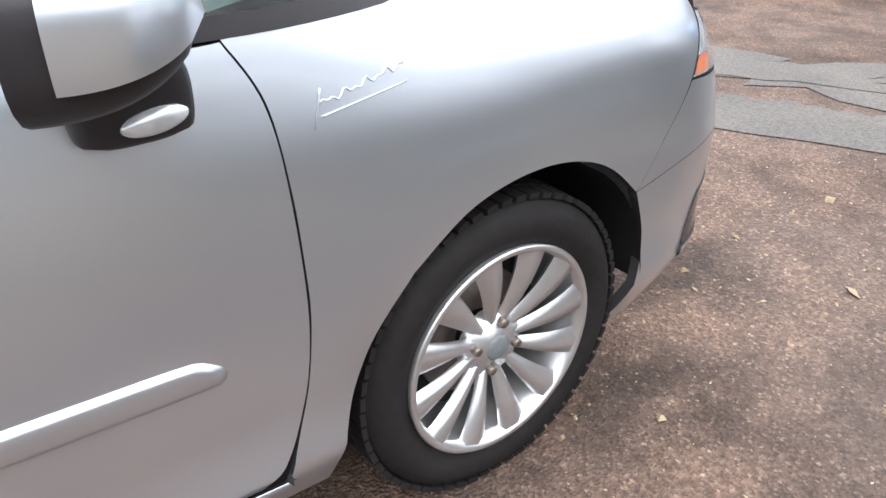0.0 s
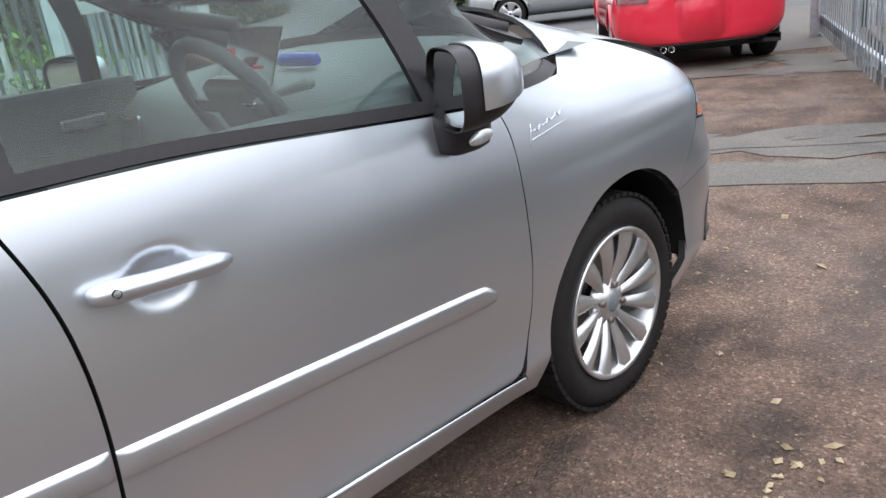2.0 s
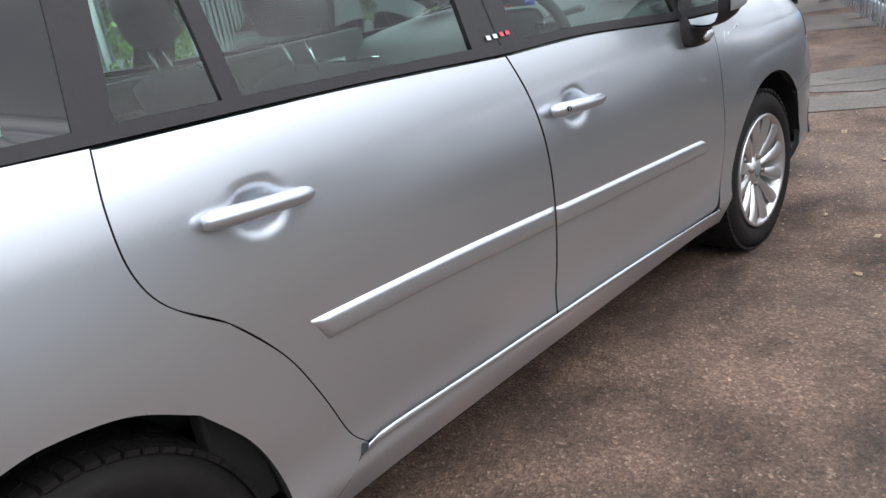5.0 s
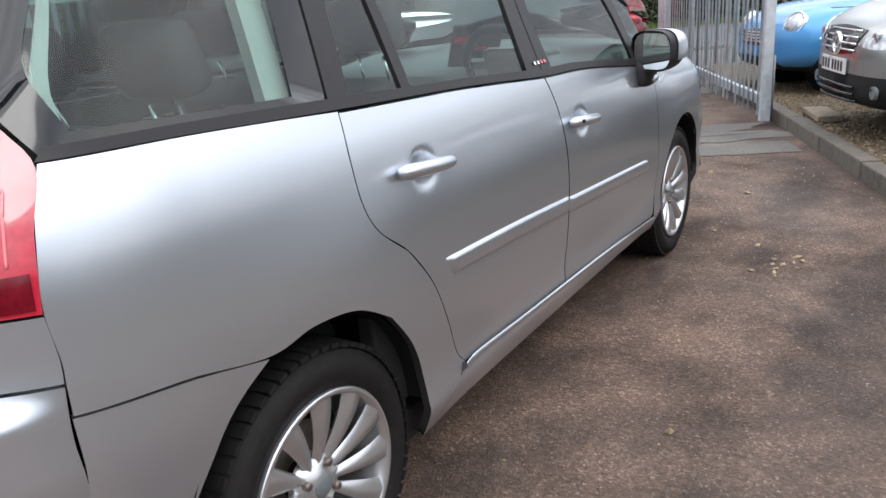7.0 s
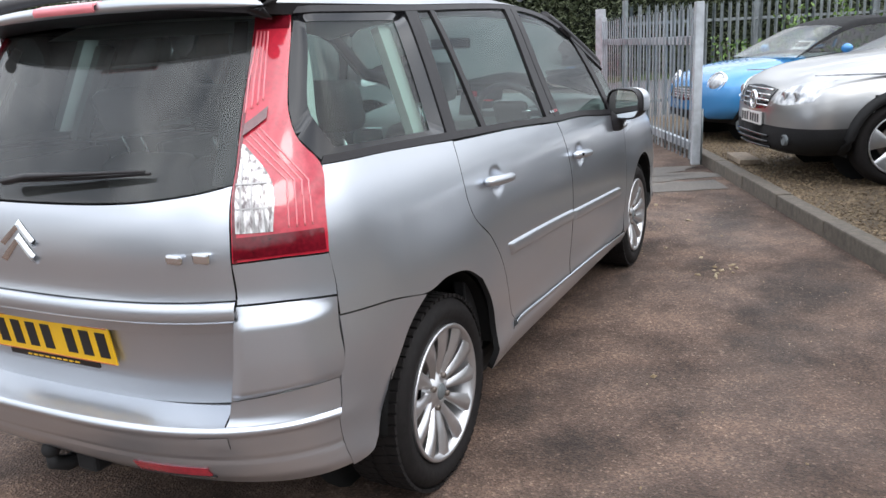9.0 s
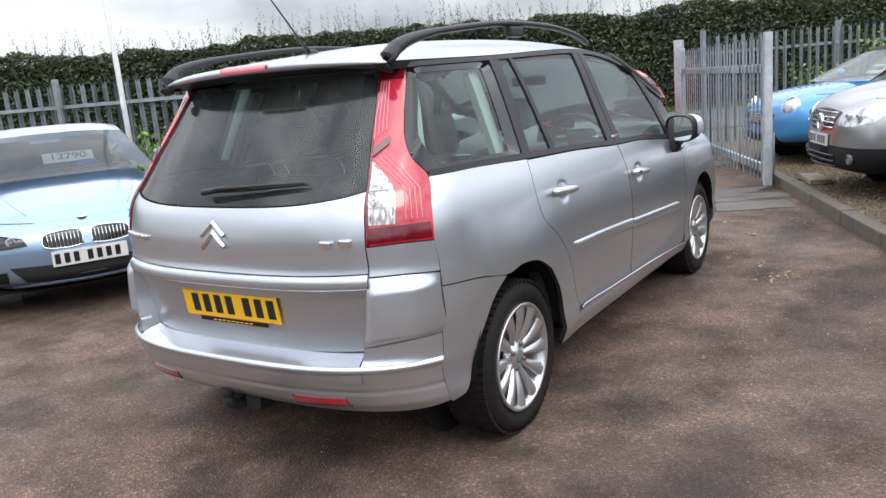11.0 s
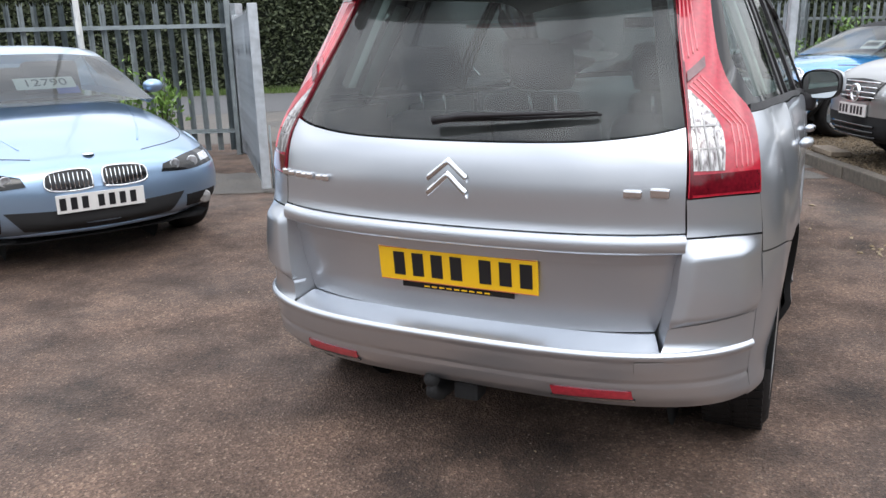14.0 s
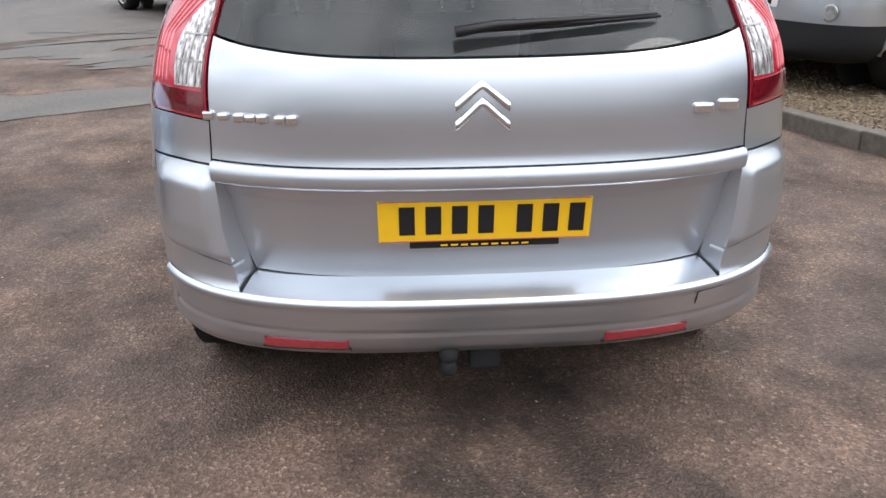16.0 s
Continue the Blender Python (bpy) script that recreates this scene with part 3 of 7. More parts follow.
joined("front_wing", [
    ([(2.245, 0.315), (2.33, 0.24)], [(2.309, 0.72), (2.49, 0.61)], [(2.245, 0.315), (2.29, 0.45), (2.31, 0.60), (2.309, 0.72)], [(2.33, 0.24), (2.345, 0.33), (2.40, 0.50), (2.49, 0.61)], 12, 24),
    ([(2.309, 0.72), (2.49, 0.61)], [(2.25, 1.00), (2.56, 1.003)], [(2.309, 0.72), (2.305, 0.80), (2.29, 0.92), (2.25, 1.00)], [(2.49, 0.61), (2.56, 1.003)], 12, 30),
    ([(2.49, 0.61), (2.60, 0.68), (2.72, 0.705), (2.84, 0.695), (2.95, 0.65), (3.036, 0.57)], [(2.56, 1.003), (2.66, 1.045), (2.80, 1.055), (3.00, 1.03), (3.20, 0.965), (3.32, 0.90)],
     [(2.49, 0.61), (2.56, 1.003)], [(3.036, 0.57), (3.10, 0.66), (3.20, 0.76), (3.32, 0.90)], 40, 30)])
joined("rear_quarter", [
    ([(0.36, 0.25), (0.46, 0.31), (0.56, 0.375)], [(0.22, 0.645), (0.32, 0.77)], [(0.36, 0.25), (0.352, 0.32), (0.345, 0.42), (0.30, 0.54), (0.22, 0.645)], [(0.56, 0.375), (0.52, 0.42), (0.47, 0.54), (0.41, 0.66), (0.32, 0.77)], 12, 24),
    ([(0.22, 0.645), (0.32, 0.77)], [(0.03, 1.1195), (0.21, 1.11)], [(0.22, 0.645), (0.03, 1.1195)], [(0.32, 0.77), (0.225, 0.845), (0.19, 0.92), (0.19, 1.02), (0.21, 1.11)], 12, 30),
    ([(-0.516, 0.753), (-0.33, 0.742), (-0.14, 0.708), (-0.02, 0.722), (0.11, 0.705), (0.22, 0.645)], [(-0.49, 1.13), (-0.2, 1.128), (0.03, 1.1195)],
     [(-0.516, 0.753), (-0.515, 0.81), (-0.52, 0.92), (-0.505, 1.03), (-0.49, 1.13)], [(0.22, 0.645), (0.03, 1.1195)], 40, 30)])


def sill_lip(s, z, u, v):
    return 0.015 * math.exp(-((v - 0.95) / 0.06) ** 2)


panel("sill", [(0.365, 0.250), (0.6, 0.264), (1.3, 0.264), (2.1, 0.258), (2.33, 0.240)], [(0.555, 0.375), (0.62, 0.381), (0.9, 0.371), (1.26, 0.361), (1.7, 0.347), (2.24, 0.326)],
      [(0.365, 0.250), (0.38, 0.262), (0.46, 0.308), (0.555, 0.375)], [(2.33, 0.240), (2.32, 0.258), (2.24, 0.326)], 40, 16, fn=sill_lip, gap=0.0)
panel("corner_panel", [(-0.730, 0.815), (-0.63, 0.815), (-0.516, 0.806)], [(-0.729, 0.918), (-0.63, 0.922), (-0.52, 0.916)],
      [(-0.730, 0.815), (-0.729, 0.918)], [(-0.516, 0.806), (-0.52, 0.916)], 12, 6, gap=0.0014)


def shoulder(s, z, u, v):
    """The bumper's corner stands out below a rolled top edge and dies away towards the wheel."""
    def ease(k):
        k = min(1.0, max(0.0, k))
        return k * k * (3 - 2 * k)
    return 0.021 * ease((1 - v) / 0.24) * ease(v / 0.10) * ease((1 - u) / 0.45) * ease(u / 0.10) + 0.003 * ease((1 - v) / 0.2) * ease(v / 0.1) * ease((1 - u) / 0.08)


# rear bumper
panel("bumper_corner", [(-0.762, 0.562), (-0.65, 0.578), (-0.535, 0.586)], [(-0.734, 0.812), (-0.63, 0.812), (-0.516, 0.803)],
      [(-0.762, 0.562), (-0.750, 0.68), (-0.734, 0.812)], [(-0.535, 0.586), (-0.519, 0.62), (-0.522, 0.714), (-0.516, 0.803)], 26, 28, fn=shoulder, depth=0.12, seal=SILVER, gap=0.0012)
panel("bumper_corner_foot", [(-0.768, 0.497), (-0.65, 0.495), (-0.53, 0.50)], [(-0.762, 0.562), (-0.65, 0.578), (-0.535, 0.586)],
      [(-0.768, 0.497), (-0.762, 0.562)], [(-0.53, 0.50), (-0.535, 0.586)], 14, 5, depth=0.10, seal=SILVER, gap=0.0008)
panel("bumper_side", [(-0.53, 0.306), (-0.47, 0.326), (-0.425, 0.368)], [(-0.519, 0.750), (-0.33, 0.738), (-0.145, 0.704)],
      [(-0.53, 0.306), (-0.53, 0.50), (-0.533, 0.586), (-0.520, 0.64), (-0.519, 0.750)], [(-0.425, 0.368), (-0.392, 0.44), (-0.355, 0.51), (-0.312, 0.57), (-0.25, 0.64), (-0.145, 0.704)], 16, 20, gap=0.001, seal=SILVER)


def crease(s, z, u, v):
    """A rolled lip along the top and a shallow groove below it."""
    e = 0.012 * math.exp(-((z - 0.487) / 0.010) ** 2)
    return e - 0.005 * math.exp(-((z - 0.396) / 0.006) ** 2)


panel("bumper", [(-0.67, 0.318), (-0.55, 0.302), (-0.3, 0.302), (0.0, 0.308), (0.3, 0.302), (0.55, 0.302), (0.67, 0.318)], [(-0.67, 0.50), (-0.4, 0.497), (0, 0.494), (0.4, 0.497), (0.67, 0.50)],
      [(-0.67, 0.318), (-0.67, 0.50)], [(0.67, 0.318), (0.67, 0.50)], 60, 26, full=True, fn=crease, gap=0.0, depth=0.03)
bm = bmesh.new()
cols = []
for i in range(41):
    q = -0.43 + 0.86 * i / 40
    a, b = Vector(around(q, 0.494)), Vector(around(q, 0.535, -0.115))
    cols.append([tuple(a.lerp(b, k / 5) + Vector((0, 0, 0.006 * math.sin(math.pi * k / 5)))) for k in range(6)])
sheet(bm, cols, 0.0)
part("bumper_shelf", bm, SILVER, car)
for sg in (1, -1):
    q0, q1 = (0.222, 0.378) if sg > 0 else (-0.396, -0.246)
    lo, hi = (0.338, 0.372)
    panel("reflector", [(q0, lo), (q1, lo + 0.006)], [(q0, hi), (q1, hi)], [(q0, lo), (q0, hi)], [(q1, lo + 0.006), (q1, hi)], 10, 4, RED_LENS, 0.004, 0.012, 0, full=True, label="red bumper reflector", seal=RED_DARK)
    panel("reflector_rim", [(q0 - 0.004, lo - 0.008), (q1 + 0.004, lo - 0.002)], [(q0 - 0.004, lo - 0.002), (q1 + 0.004, lo + 0.004)], [(q0 - 0.004, lo - 0.008), (q0 - 0.004, lo - 0.002)],
          [(q1 + 0.004, lo - 0.002), (q1 + 0.004, lo + 0.004)], 10, 2, CHROME, 0.006, 0.01, 0, full=True, label="thin bright rim")
panel("towing_eye_cover", [(0.385, 0.435), (0.44, 0.437)], [(0.385, 0.472), (0.44, 0.474)], [(0.385, 0.435), (0.385, 0.472)], [(0.44, 0.437), (0.44, 0.474)], 4, 4, SILVER, 0.0035, 0.008, 0.0, full=True)

# tow bar
tb = tube("tow_bar", [(-0.45, 0.09, 0.27), (-0.60, 0.09, 0.235), (-0.69, 0.09, 0.235), (-0.735, 0.09, 0.26), (-0.735, 0.09, 0.29)], [0.03, 0.028, 0.025, 0.022, 0.018], SEAM, car, label="black tow bar")
bm = bmesh.new()
bmesh.ops.create_uvsphere(bm, u_segments=14, v_segments=10, radius=0.027, matrix=Matrix.Translation((-0.735, 0.09, 0.305)))
part("ball_cover", bm, SEAM, tb)
box("socket", (-0.66, -0.01, 0.262), (0.08, 0.085, 0.06), SEAM, tb, 0.012)
box("crossbar", (-0.46, 0.0, 0.30), (0.06, 1.0, 0.06), SEAM, tb, 0.01)

# tailgate
G_EDGE = 0.470
panel("tailgate", [(-G_EDGE, 0.826), (-0.25, 0.821), (0, 0.819), (0.25, 0.821), (G_EDGE, 0.826)], [(-0.487, 1.105), (-0.40, 1.085), (-0.25, 1.067), (0, 1.062), (0.25, 1.067), (0.40, 1.085), (0.487, 1.105)],
      [(-G_EDGE, 0.826), (-0.472, 0.92), (-0.487, 1.105)], [(G_EDGE, 0.826), (0.472, 0.92), (0.487, 1.105)], 48, 16, full=True, gap=0.002)


def recess(s, z, u, v):
    return -0.032 - 0.046 * (0.785 - z) / 0.257


for sg in (1, -1):
    bm, cols = bmesh.new(), []
    for k in range(15):
        f = k / 14
        q, z = 0.434 + 0.032 * f, 0.505 + 0.305 * f
        a, b = Vector(around(sg * q, z, 0.004 if 0.15 < f < 0.97 else 0.0)), Vector(around(sg * (0.430 + 0.034 * f), z, -0.10 + 0.05 * f))
        cols.append([tuple(a.lerp(b, j / 4)) for j in range(5)])
    sheet(bm, cols)
    bmesh.ops.recalc_face_normals(bm, faces=bm.faces)
    part("bumper_cheek", bm, SILVER, car)
gate_low = panel("tailgate_lower", [(-0.430, 0.530), (0, 0.524), (0.430, 0.530)], [(-0.464, 0.785), (0, 0.780), (0.464, 0.785)], [(-0.430, 0.530), (-0.442, 0.58), (-0.464, 0.785)], [(0.430, 0.530), (0.442, 0.58), (0.464, 0.785)], 40, 14, full=True, fn=recess, gap=0.003)


def roll(h):
    def f(s, z, u, v):
        return h * math.sin(math.pi * min(1, max(0, v))) ** 0.36 if 0 < v < 1 else 0.0
    return f


panel("tailgate_garnish", [(-0.466, 0.772), (-0.25, 0.768), (0, 0.766), (0.25, 0.768), (0.466, 0.772)], [(-0.468, 0.824), (-0.25, 0.819), (0, 0.817), (0.25, 0.819), (0.468, 0.824)],
      [(-0.466, 0.772), (-0.468, 0.824)], [(0.466, 0.772), (0.468, 0.824)], 44, 10, full=True, fn=roll(0.013), gap=0.0, depth=0.09, seal=SILVER)
panel("tailgate_gap_fill", [(-0.47, 0.50), (0.47, 0.50)], [(-0.47, 0.84), (0.47, 0.84)], [(-0.47, 0.50), (-0.47, 0.84)], [(0.47, 0.50), (0.47, 0.84)], 30, 4, SEAM, -0.13, 0.0, 0, full=True)
rear_glass = panel("rear_window", [(-0.487, 1.108), (-0.40, 1.088), (-0.25, 1.070), (0, 1.065), (0.25, 1.070), (0.40, 1.088), (0.487, 1.108)], [(-0.518, 1.515), (0, 1.528), (0.518, 1.515)],
      [(-0.487, 1.108), (-0.492, 1.25), (-0.502, 1.40), (-0.518, 1.515)], [(0.487, 1.108), (0.492, 1.25), (0.502, 1.40), (0.518, 1.515)], 40, 20, GLASS_DARK, -0.004, 0.0, 0.002, full=True, label="dark privacy rear glass")
rear_glass[0].visible_shadow = False
for q0, q1, za, zb in ((-0.487, -0.440, 1.11, 1.51), (0.440, 0.487, 1.11, 1.51)):
    panel("window_border", [(q0, za), (q1, za - 0.01)], [(q0, zb), (q1, zb)], [(q0, za), (q0, zb)], [(q1, za - 0.01), (q1, zb)], 4, 14, GLOSS_BLACK, -0.009, 0.0, 0, full=True)

# number plate and lettering blocks at the rear
LEAN = Matrix.Rotation(-0.121, 4, "Y")


def on_gate(y, z, out):
    """A place proud of the leaning lower tailgate."""
    return (-0.729 - 0.121 * (z - 0.677) - out, y, z)


plate = box("number_plate", on_gate(0, 0.677, 0.006), (0.006, 0.52, 0.111), PLATE_Y, gate_low[0], 0.002, "yellow rear number plate", LEAN)
for k in range(7):
    box("plate_mark", on_gate(0.190 - 0.064 * k - (0.03 if k > 3 else 0), 0.679, 0.0095), (0.002, 0.038, 0.076), INK, plate, 0.0, rot=LEAN)
for z in (0.7305, 0.6235):
    box("plate_rim", on_gate(0, z, 0.0095), (0.002, 0.512, 0.0025), ORANGE, plate, 0.0, rot=LEAN)
hold = box("plate_holder", on_gate(0, 0.612, 0.006), (0.008, 0.37, 0.018), GLOSS_BLACK, gate_low[0], 0.002, "black holder with worn pale print", LEAN)
for k in range(9):
    box("print_mark", on_gate(0.10 - 0.025 * k, 0.611, 0.0105), (0.002, 0.017, 0.004), PLATE_Y, hold, 0.0, rot=LEAN)


def chevron(zc, w, h, t):
    bm = bmesh.new()
    for sg in (1, -1):
        cols = []
        for i in range(9):
            y = w * i / 8
            z = zc - h * i / 8
            x0 = around(y * 0.66, z)[0]
            cols.append([(x0 - 0.002, sg * y + 0.012, z - t), (x0 - 0.016, sg * y + 0.012, z - t * 0.45), (x0 - 0.002, sg * y + 0.012, z)])
        sheet(bm, cols, 0.0)
    bmesh.ops.recalc_face_normals(bm, faces=bm.faces)
    return part("emblem", bm, CHROME, car, "chrome chevron emblem")


chevron(1.018, 0.062, 0.050, 0.024)
chevron(0.982, 0.062, 0.056, 0.026)


def chrome_mark(y, z, w, h):
    # a plain raised bar of the badge's size
    x0 = -0.70
    best = min((abs(around(q / 100, z)[1] - y), q) for q in range(-60, 61))[1] / 100
    p = Vector(around(best, z, 0.006))
    return box("badge_mark", p, (0.014, w, h * 0.8), CHROME, car, 0.006, "small chrome badge mark")


for k in range(7):
    chrome_mark(0.638 - 0.033 * k, 0.932, 0.026, 0.024 if k % 2 else 0.028)
chrome_mark(-0.513, 0.935, 0.050, 0.030)
chrome_mark(-0.580, 0.937, 0.052, 0.034)

# rear wiper
wp = tube("rear_wiper", [(-0.722, 0.07, 1.118), (-0.716, -0.02, 1.132), (-0.706, -0.14, 1.137), (-0.690, -0.28, 1.142), (-0.665, -0.40, 1.145)], [0.018, 0.015, 0.010, 0.007, 0.004], BLACK_TRIM, car, 8, 0.7, "black rear wiper")
tube("wiper_blade", [(-0.708, 0.02, 1.118), (-0.690, -0.18, 1.126), (-0.657, -0.41, 1.138)], [0.005, 0.006, 0.004], BLACK_TRIM, wp, 6)

# tail lamps
L_OUT = [(-0.52, 0.918), (-0.505, 1.03), (-0.492, 1.126), (-0.555, 1.198), (-0.575, 1.266), (-0.572, 1.323), (-0.558, 1.393), (-0.530, 1.464), (-0.508, 1.515)]
L_IN = [(-0.728, 0.92), (-0.719, 1.034), (-0.712, 1.136), (-0.707, 1.242), (-0.700, 1.353), (-0.688, 1.47), (-0.681, 1.515)]
lamps = panel("tail_lamp", [(-0.728, 0.92), (-0.63, 0.924), (-0.52, 0.918)], [(-0.681, 1.515), (-0.508, 1.515)], L_IN, L_OUT, 18, 40, RED_LENS, 0.004, 0.03, 0.002, label="tall red tail lamp with clear reversing lens", seal=RED_DARK)


def lamp_piece(name, bottom, top, left, right, nu, nv, mat, off, label="", d=0.004):
    for mirror, lamp in ((False, lamps[0]), (True, lamps[1])):
        panel(name, bottom, top, left, right, nu, nv, mat, off, d, 0, (mirror,), lamp, label, seal=mat)


lamp_piece("reversing_lens", [(-0.712, 0.992), (-0.640, 0.990)], [(-0.699, 1.195), (-0.692, 1.192)], [(-0.712, 0.992), (-0.699, 1.195)], [(-0.640, 0.990), (-0.630, 1.100), (-0.692, 1.192)], 8, 16, LAMP_CLEAR, 0.007, "clear reversing lens")
for k in range(3):
    a = -0.698 + 0.022 * k
    lamp_piece("lens_rib", [(a, 0.995), (a + 0.004, 0.995)], [(a, 1.15 - 0.03 * k), (a + 0.004, 1.15 - 0.03 * k)], [(a, 0.995), (a, 1.15 - 0.03 * k)], [(a + 0.004, 0.995), (a + 0.004, 1.15 - 0.03 * k)], 1, 8, CLEAR_LENS, 0.0095)
for zz in (1.045, 1.10):
    lamp_piece("lens_rib", [(-0.706, zz), (-0.642, zz)], [(-0.706, zz + 0.004), (-0.642, zz + 0.004)], [(-0.706, zz), (-0.706, zz + 0.004)], [(-0.642, zz), (-0.642, zz + 0.004)], 6, 1, CLEAR_LENS, 0.0095)
lamp_piece("lower_lens", [(-0.721, 0.930), (-0.63, 0.932), (-0.528, 0.928)], [(-0.717, 0.982), (-0.63, 0.984), (-0.524, 0.982)], [(-0.721, 0.930), (-0.717, 0.982)], [(-0.528, 0.928), (-0.524, 0.982)], 12, 4, RED_DARK, 0.007, "dark red lower lens")


def guide(path, r=0.0027):
    pts = [p for a, b in zip(path, path[1:]) for p in along([a, b], 8)[:-1]] + [path[-1]]
    for sg, lamp in ((1, lamps[0]), (-1, lamps[1])):
        tube("light_guide", [(x, y * sg, z) for x, y, z in [skin(s, z, 0.0045) for s, z in pts]], r, RED_LIGHT, lamp, 6, label="pale light guide")


for k in range(4):
    a = -0.605 + 0.0185 * k
    guide([(a, 0.995), (a + 0.006, 1.050), (a + 0.009, 1.104 - 0.002 * k), (-0.692 + 0.0115 * k, 1.207 + 0.008 * k)])
for k in range(4):
    a, b = -0.696 + 0.015 * k, -0.672 + 0.013 * k
    guide([(a, 1.268 + 0.010 * k), (a + 0.003, 1.35), (b - 0.008, 1.42), (b, 1.472)])
EDGE = L_IN[:-1] + [(-0.684, 1.50)]
EDGE_A, EDGE_B = [(x + 0.004, z) for x, z in EDGE], [(x + 0.011, z) for x, z in EDGE]
lamp_piece("lens_edge", [EDGE_A[0], EDGE_B[0]], [EDGE_A[-1], EDGE_B[-1]], EDGE_A, EDGE_B, 2, 30, RED_DARK, 0.0062)
lamp_piece("upper_lens", [(-0.684, 1.478), (-0.535, 1.478)], [(-0.678, 1.512), (-0.513, 1.512)], [(-0.684, 1.478), (-0.678, 1.512)], [(-0.535, 1.478), (-0.513, 1.512)], 8, 3, RED_DARK, 0.006)
lamp_piece("grey_cap", [(-0.698, 1.212), (-0.640, 1.252)], [(-0.694, 1.240), (-0.636, 1.280)], [(-0.698, 1.212), (-0.694, 1.240)], [(-0.640, 1.252), (-0.636, 1.280)], 6, 3, LAMP_GREY, 0.012, "grey cap")

# windows: black surround, then the glass
W_SIDE = {"quarter": ([(-0.475, 1.150), (-0.2, 1.148), (0.195, 1.132)], [(-0.480, 1.520), (-0.05, 1.526), (0.285, 1.530)], [(-0.475, 1.150), (-0.550, 1.20), (-0.570, 1.27), (-0.560, 1.37), (-0.525, 1.46), (-0.480, 1.520)], [(0.195, 1.132), (0.245, 1.33), (0.285, 1.530)]),
          "rear_fixed": ([(0.262, 1.135), (0.462, 1.125)], [(0.372, 1.535), (0.468, 1.540)], [(0.262, 1.135), (0.318, 1.33), (0.372, 1.535)], [(0.462, 1.125), (0.472, 1.33), (0.468, 1.540)]),
          "rear_main": ([(0.498, 1.123), (0.8, 1.110), (1.118, 1.092)], [(0.500, 1.541), (0.9, 1.548), (1.195, 1.552)], [(0.498, 1.123), (0.505, 1.33), (0.500, 1.541)], [(1.118, 1.092), (1.150, 1.30), (1.195, 1.552)]),
          "front_main": ([(1.285, 1.085), (1.6, 1.072), (2.06, 1.032)], [(1.325, 1.545), (1.55, 1.525), (1.80, 1.465)], [(1.285, 1.085), (1.295, 1.30), (1.325, 1.545)], [(2.06, 1.032), (2.02, 1.22), (1.93, 1.40), (1.80, 1.465)]),
          "front_quarter": ([(2.125, 1.030), (2.35, 1.022), (2.52, 1.028)], [(2.045, 1.345), (2.30, 1.220), (2.60, 1.085)], [(2.125, 1.030), (2.10, 1.20), (2.045, 1.345)], [(2.52, 1.028), (2.575, 1.05), (2.60, 1.085)])}
for key, (b, t, l_, r_) in W_SIDE.items():
    for ob in panel("side_window", b, t, l_, r_, 20, 14, GLASS, -0.006, 0.0, 0.001, label="green-tinted side window"):
        ob.visible_shadow = False


def strip(name, low, high, n=40, mat=BLACK_TRIM, off=0.002, d=0.014, label=""):
    return panel(name, low, high, [low[0], high[0]], [low[-1], high[-1]], n, 4, mat, off, d, 0, seal=mat, label=label)


strip("belt_trim", [(-0.495, 1.132), (-0.2, 1.130), (0.21, 1.114), (0.75, 1.093), (1.22, 1.064), (1.55, 1.053), (2.11, 1.006), (2.48, 1.000), (2.585, 1.018)],
      [(-0.480, 1.152), (-0.2, 1.150), (0.21, 1.138), (0.75, 1.114), (1.22, 1.088), (1.55, 1.076), (2.11, 1.032), (2.47, 1.026), (2.56, 1.040)], 70, label="black belt trim")
strip("roof_trim", [(-0.49, 1.518), (0.30, 1.530), (0.9, 1.546), (1.25, 1.548), (1.55, 1.523), (1.80, 1.463), (2.05, 1.343), (2.30, 1.218), (2.60, 1.083)],
      [(-0.49, 1.536), (0.30, 1.548), (0.9, 1.564), (1.27, 1.566), (1.57, 1.542), (1.83, 1.482), (2.08, 1.364), (2.33, 1.240), (2.63, 1.100)], 60, label="black window frame")
panel("rear_pillar", [(0.195, 1.130), (0.262, 1.128)], [(0.285, 1.532), (0.372, 1.537)], [(0.195, 1.130), (0.245, 1.33), (0.285, 1.532)], [(0.262, 1.128), (0.318, 1.33), (0.372, 1.537)], 4, 14, BLACK_TRIM, 0.001, 0.012, 0, seal=BLACK_TRIM)
panel("window_divider", [(0.460, 1.122), (0.500, 1.120)], [(0.466, 1.540), (0.502, 1.542)], [(0.460, 1.122), (0.470, 1.33), (0.466, 1.540)], [(0.500, 1.120), (0.507, 1.33), (0.502, 1.542)], 3, 12, BLACK_TRIM, 0.001, 0.012, 0, seal=BLACK_TRIM)
b_pillars = panel("door_pillar", [(1.116, 1.088), (1.288, 1.080)], [(1.193, 1.553), (1.328, 1.547)], [(1.116, 1.088), (1.148, 1.30), (1.193, 1.553)], [(1.288, 1.080), (1.298, 1.30), (1.328, 1.547)], 6, 14, BLACK_TRIM, 0.002, 0.014, 0, seal=BLACK_TRIM)
panel("pillar_gap", [(1.214, 1.085), (1.220, 1.085)], [(1.262, 1.55), (1.268, 1.55)], [(1.214, 1.085), (1.23, 1.30), (1.262, 1.55)], [(1.220, 1.085), (1.236, 1.30), (1.268, 1.55)], 1, 10, SEAM, 0.003, 0.006, 0)
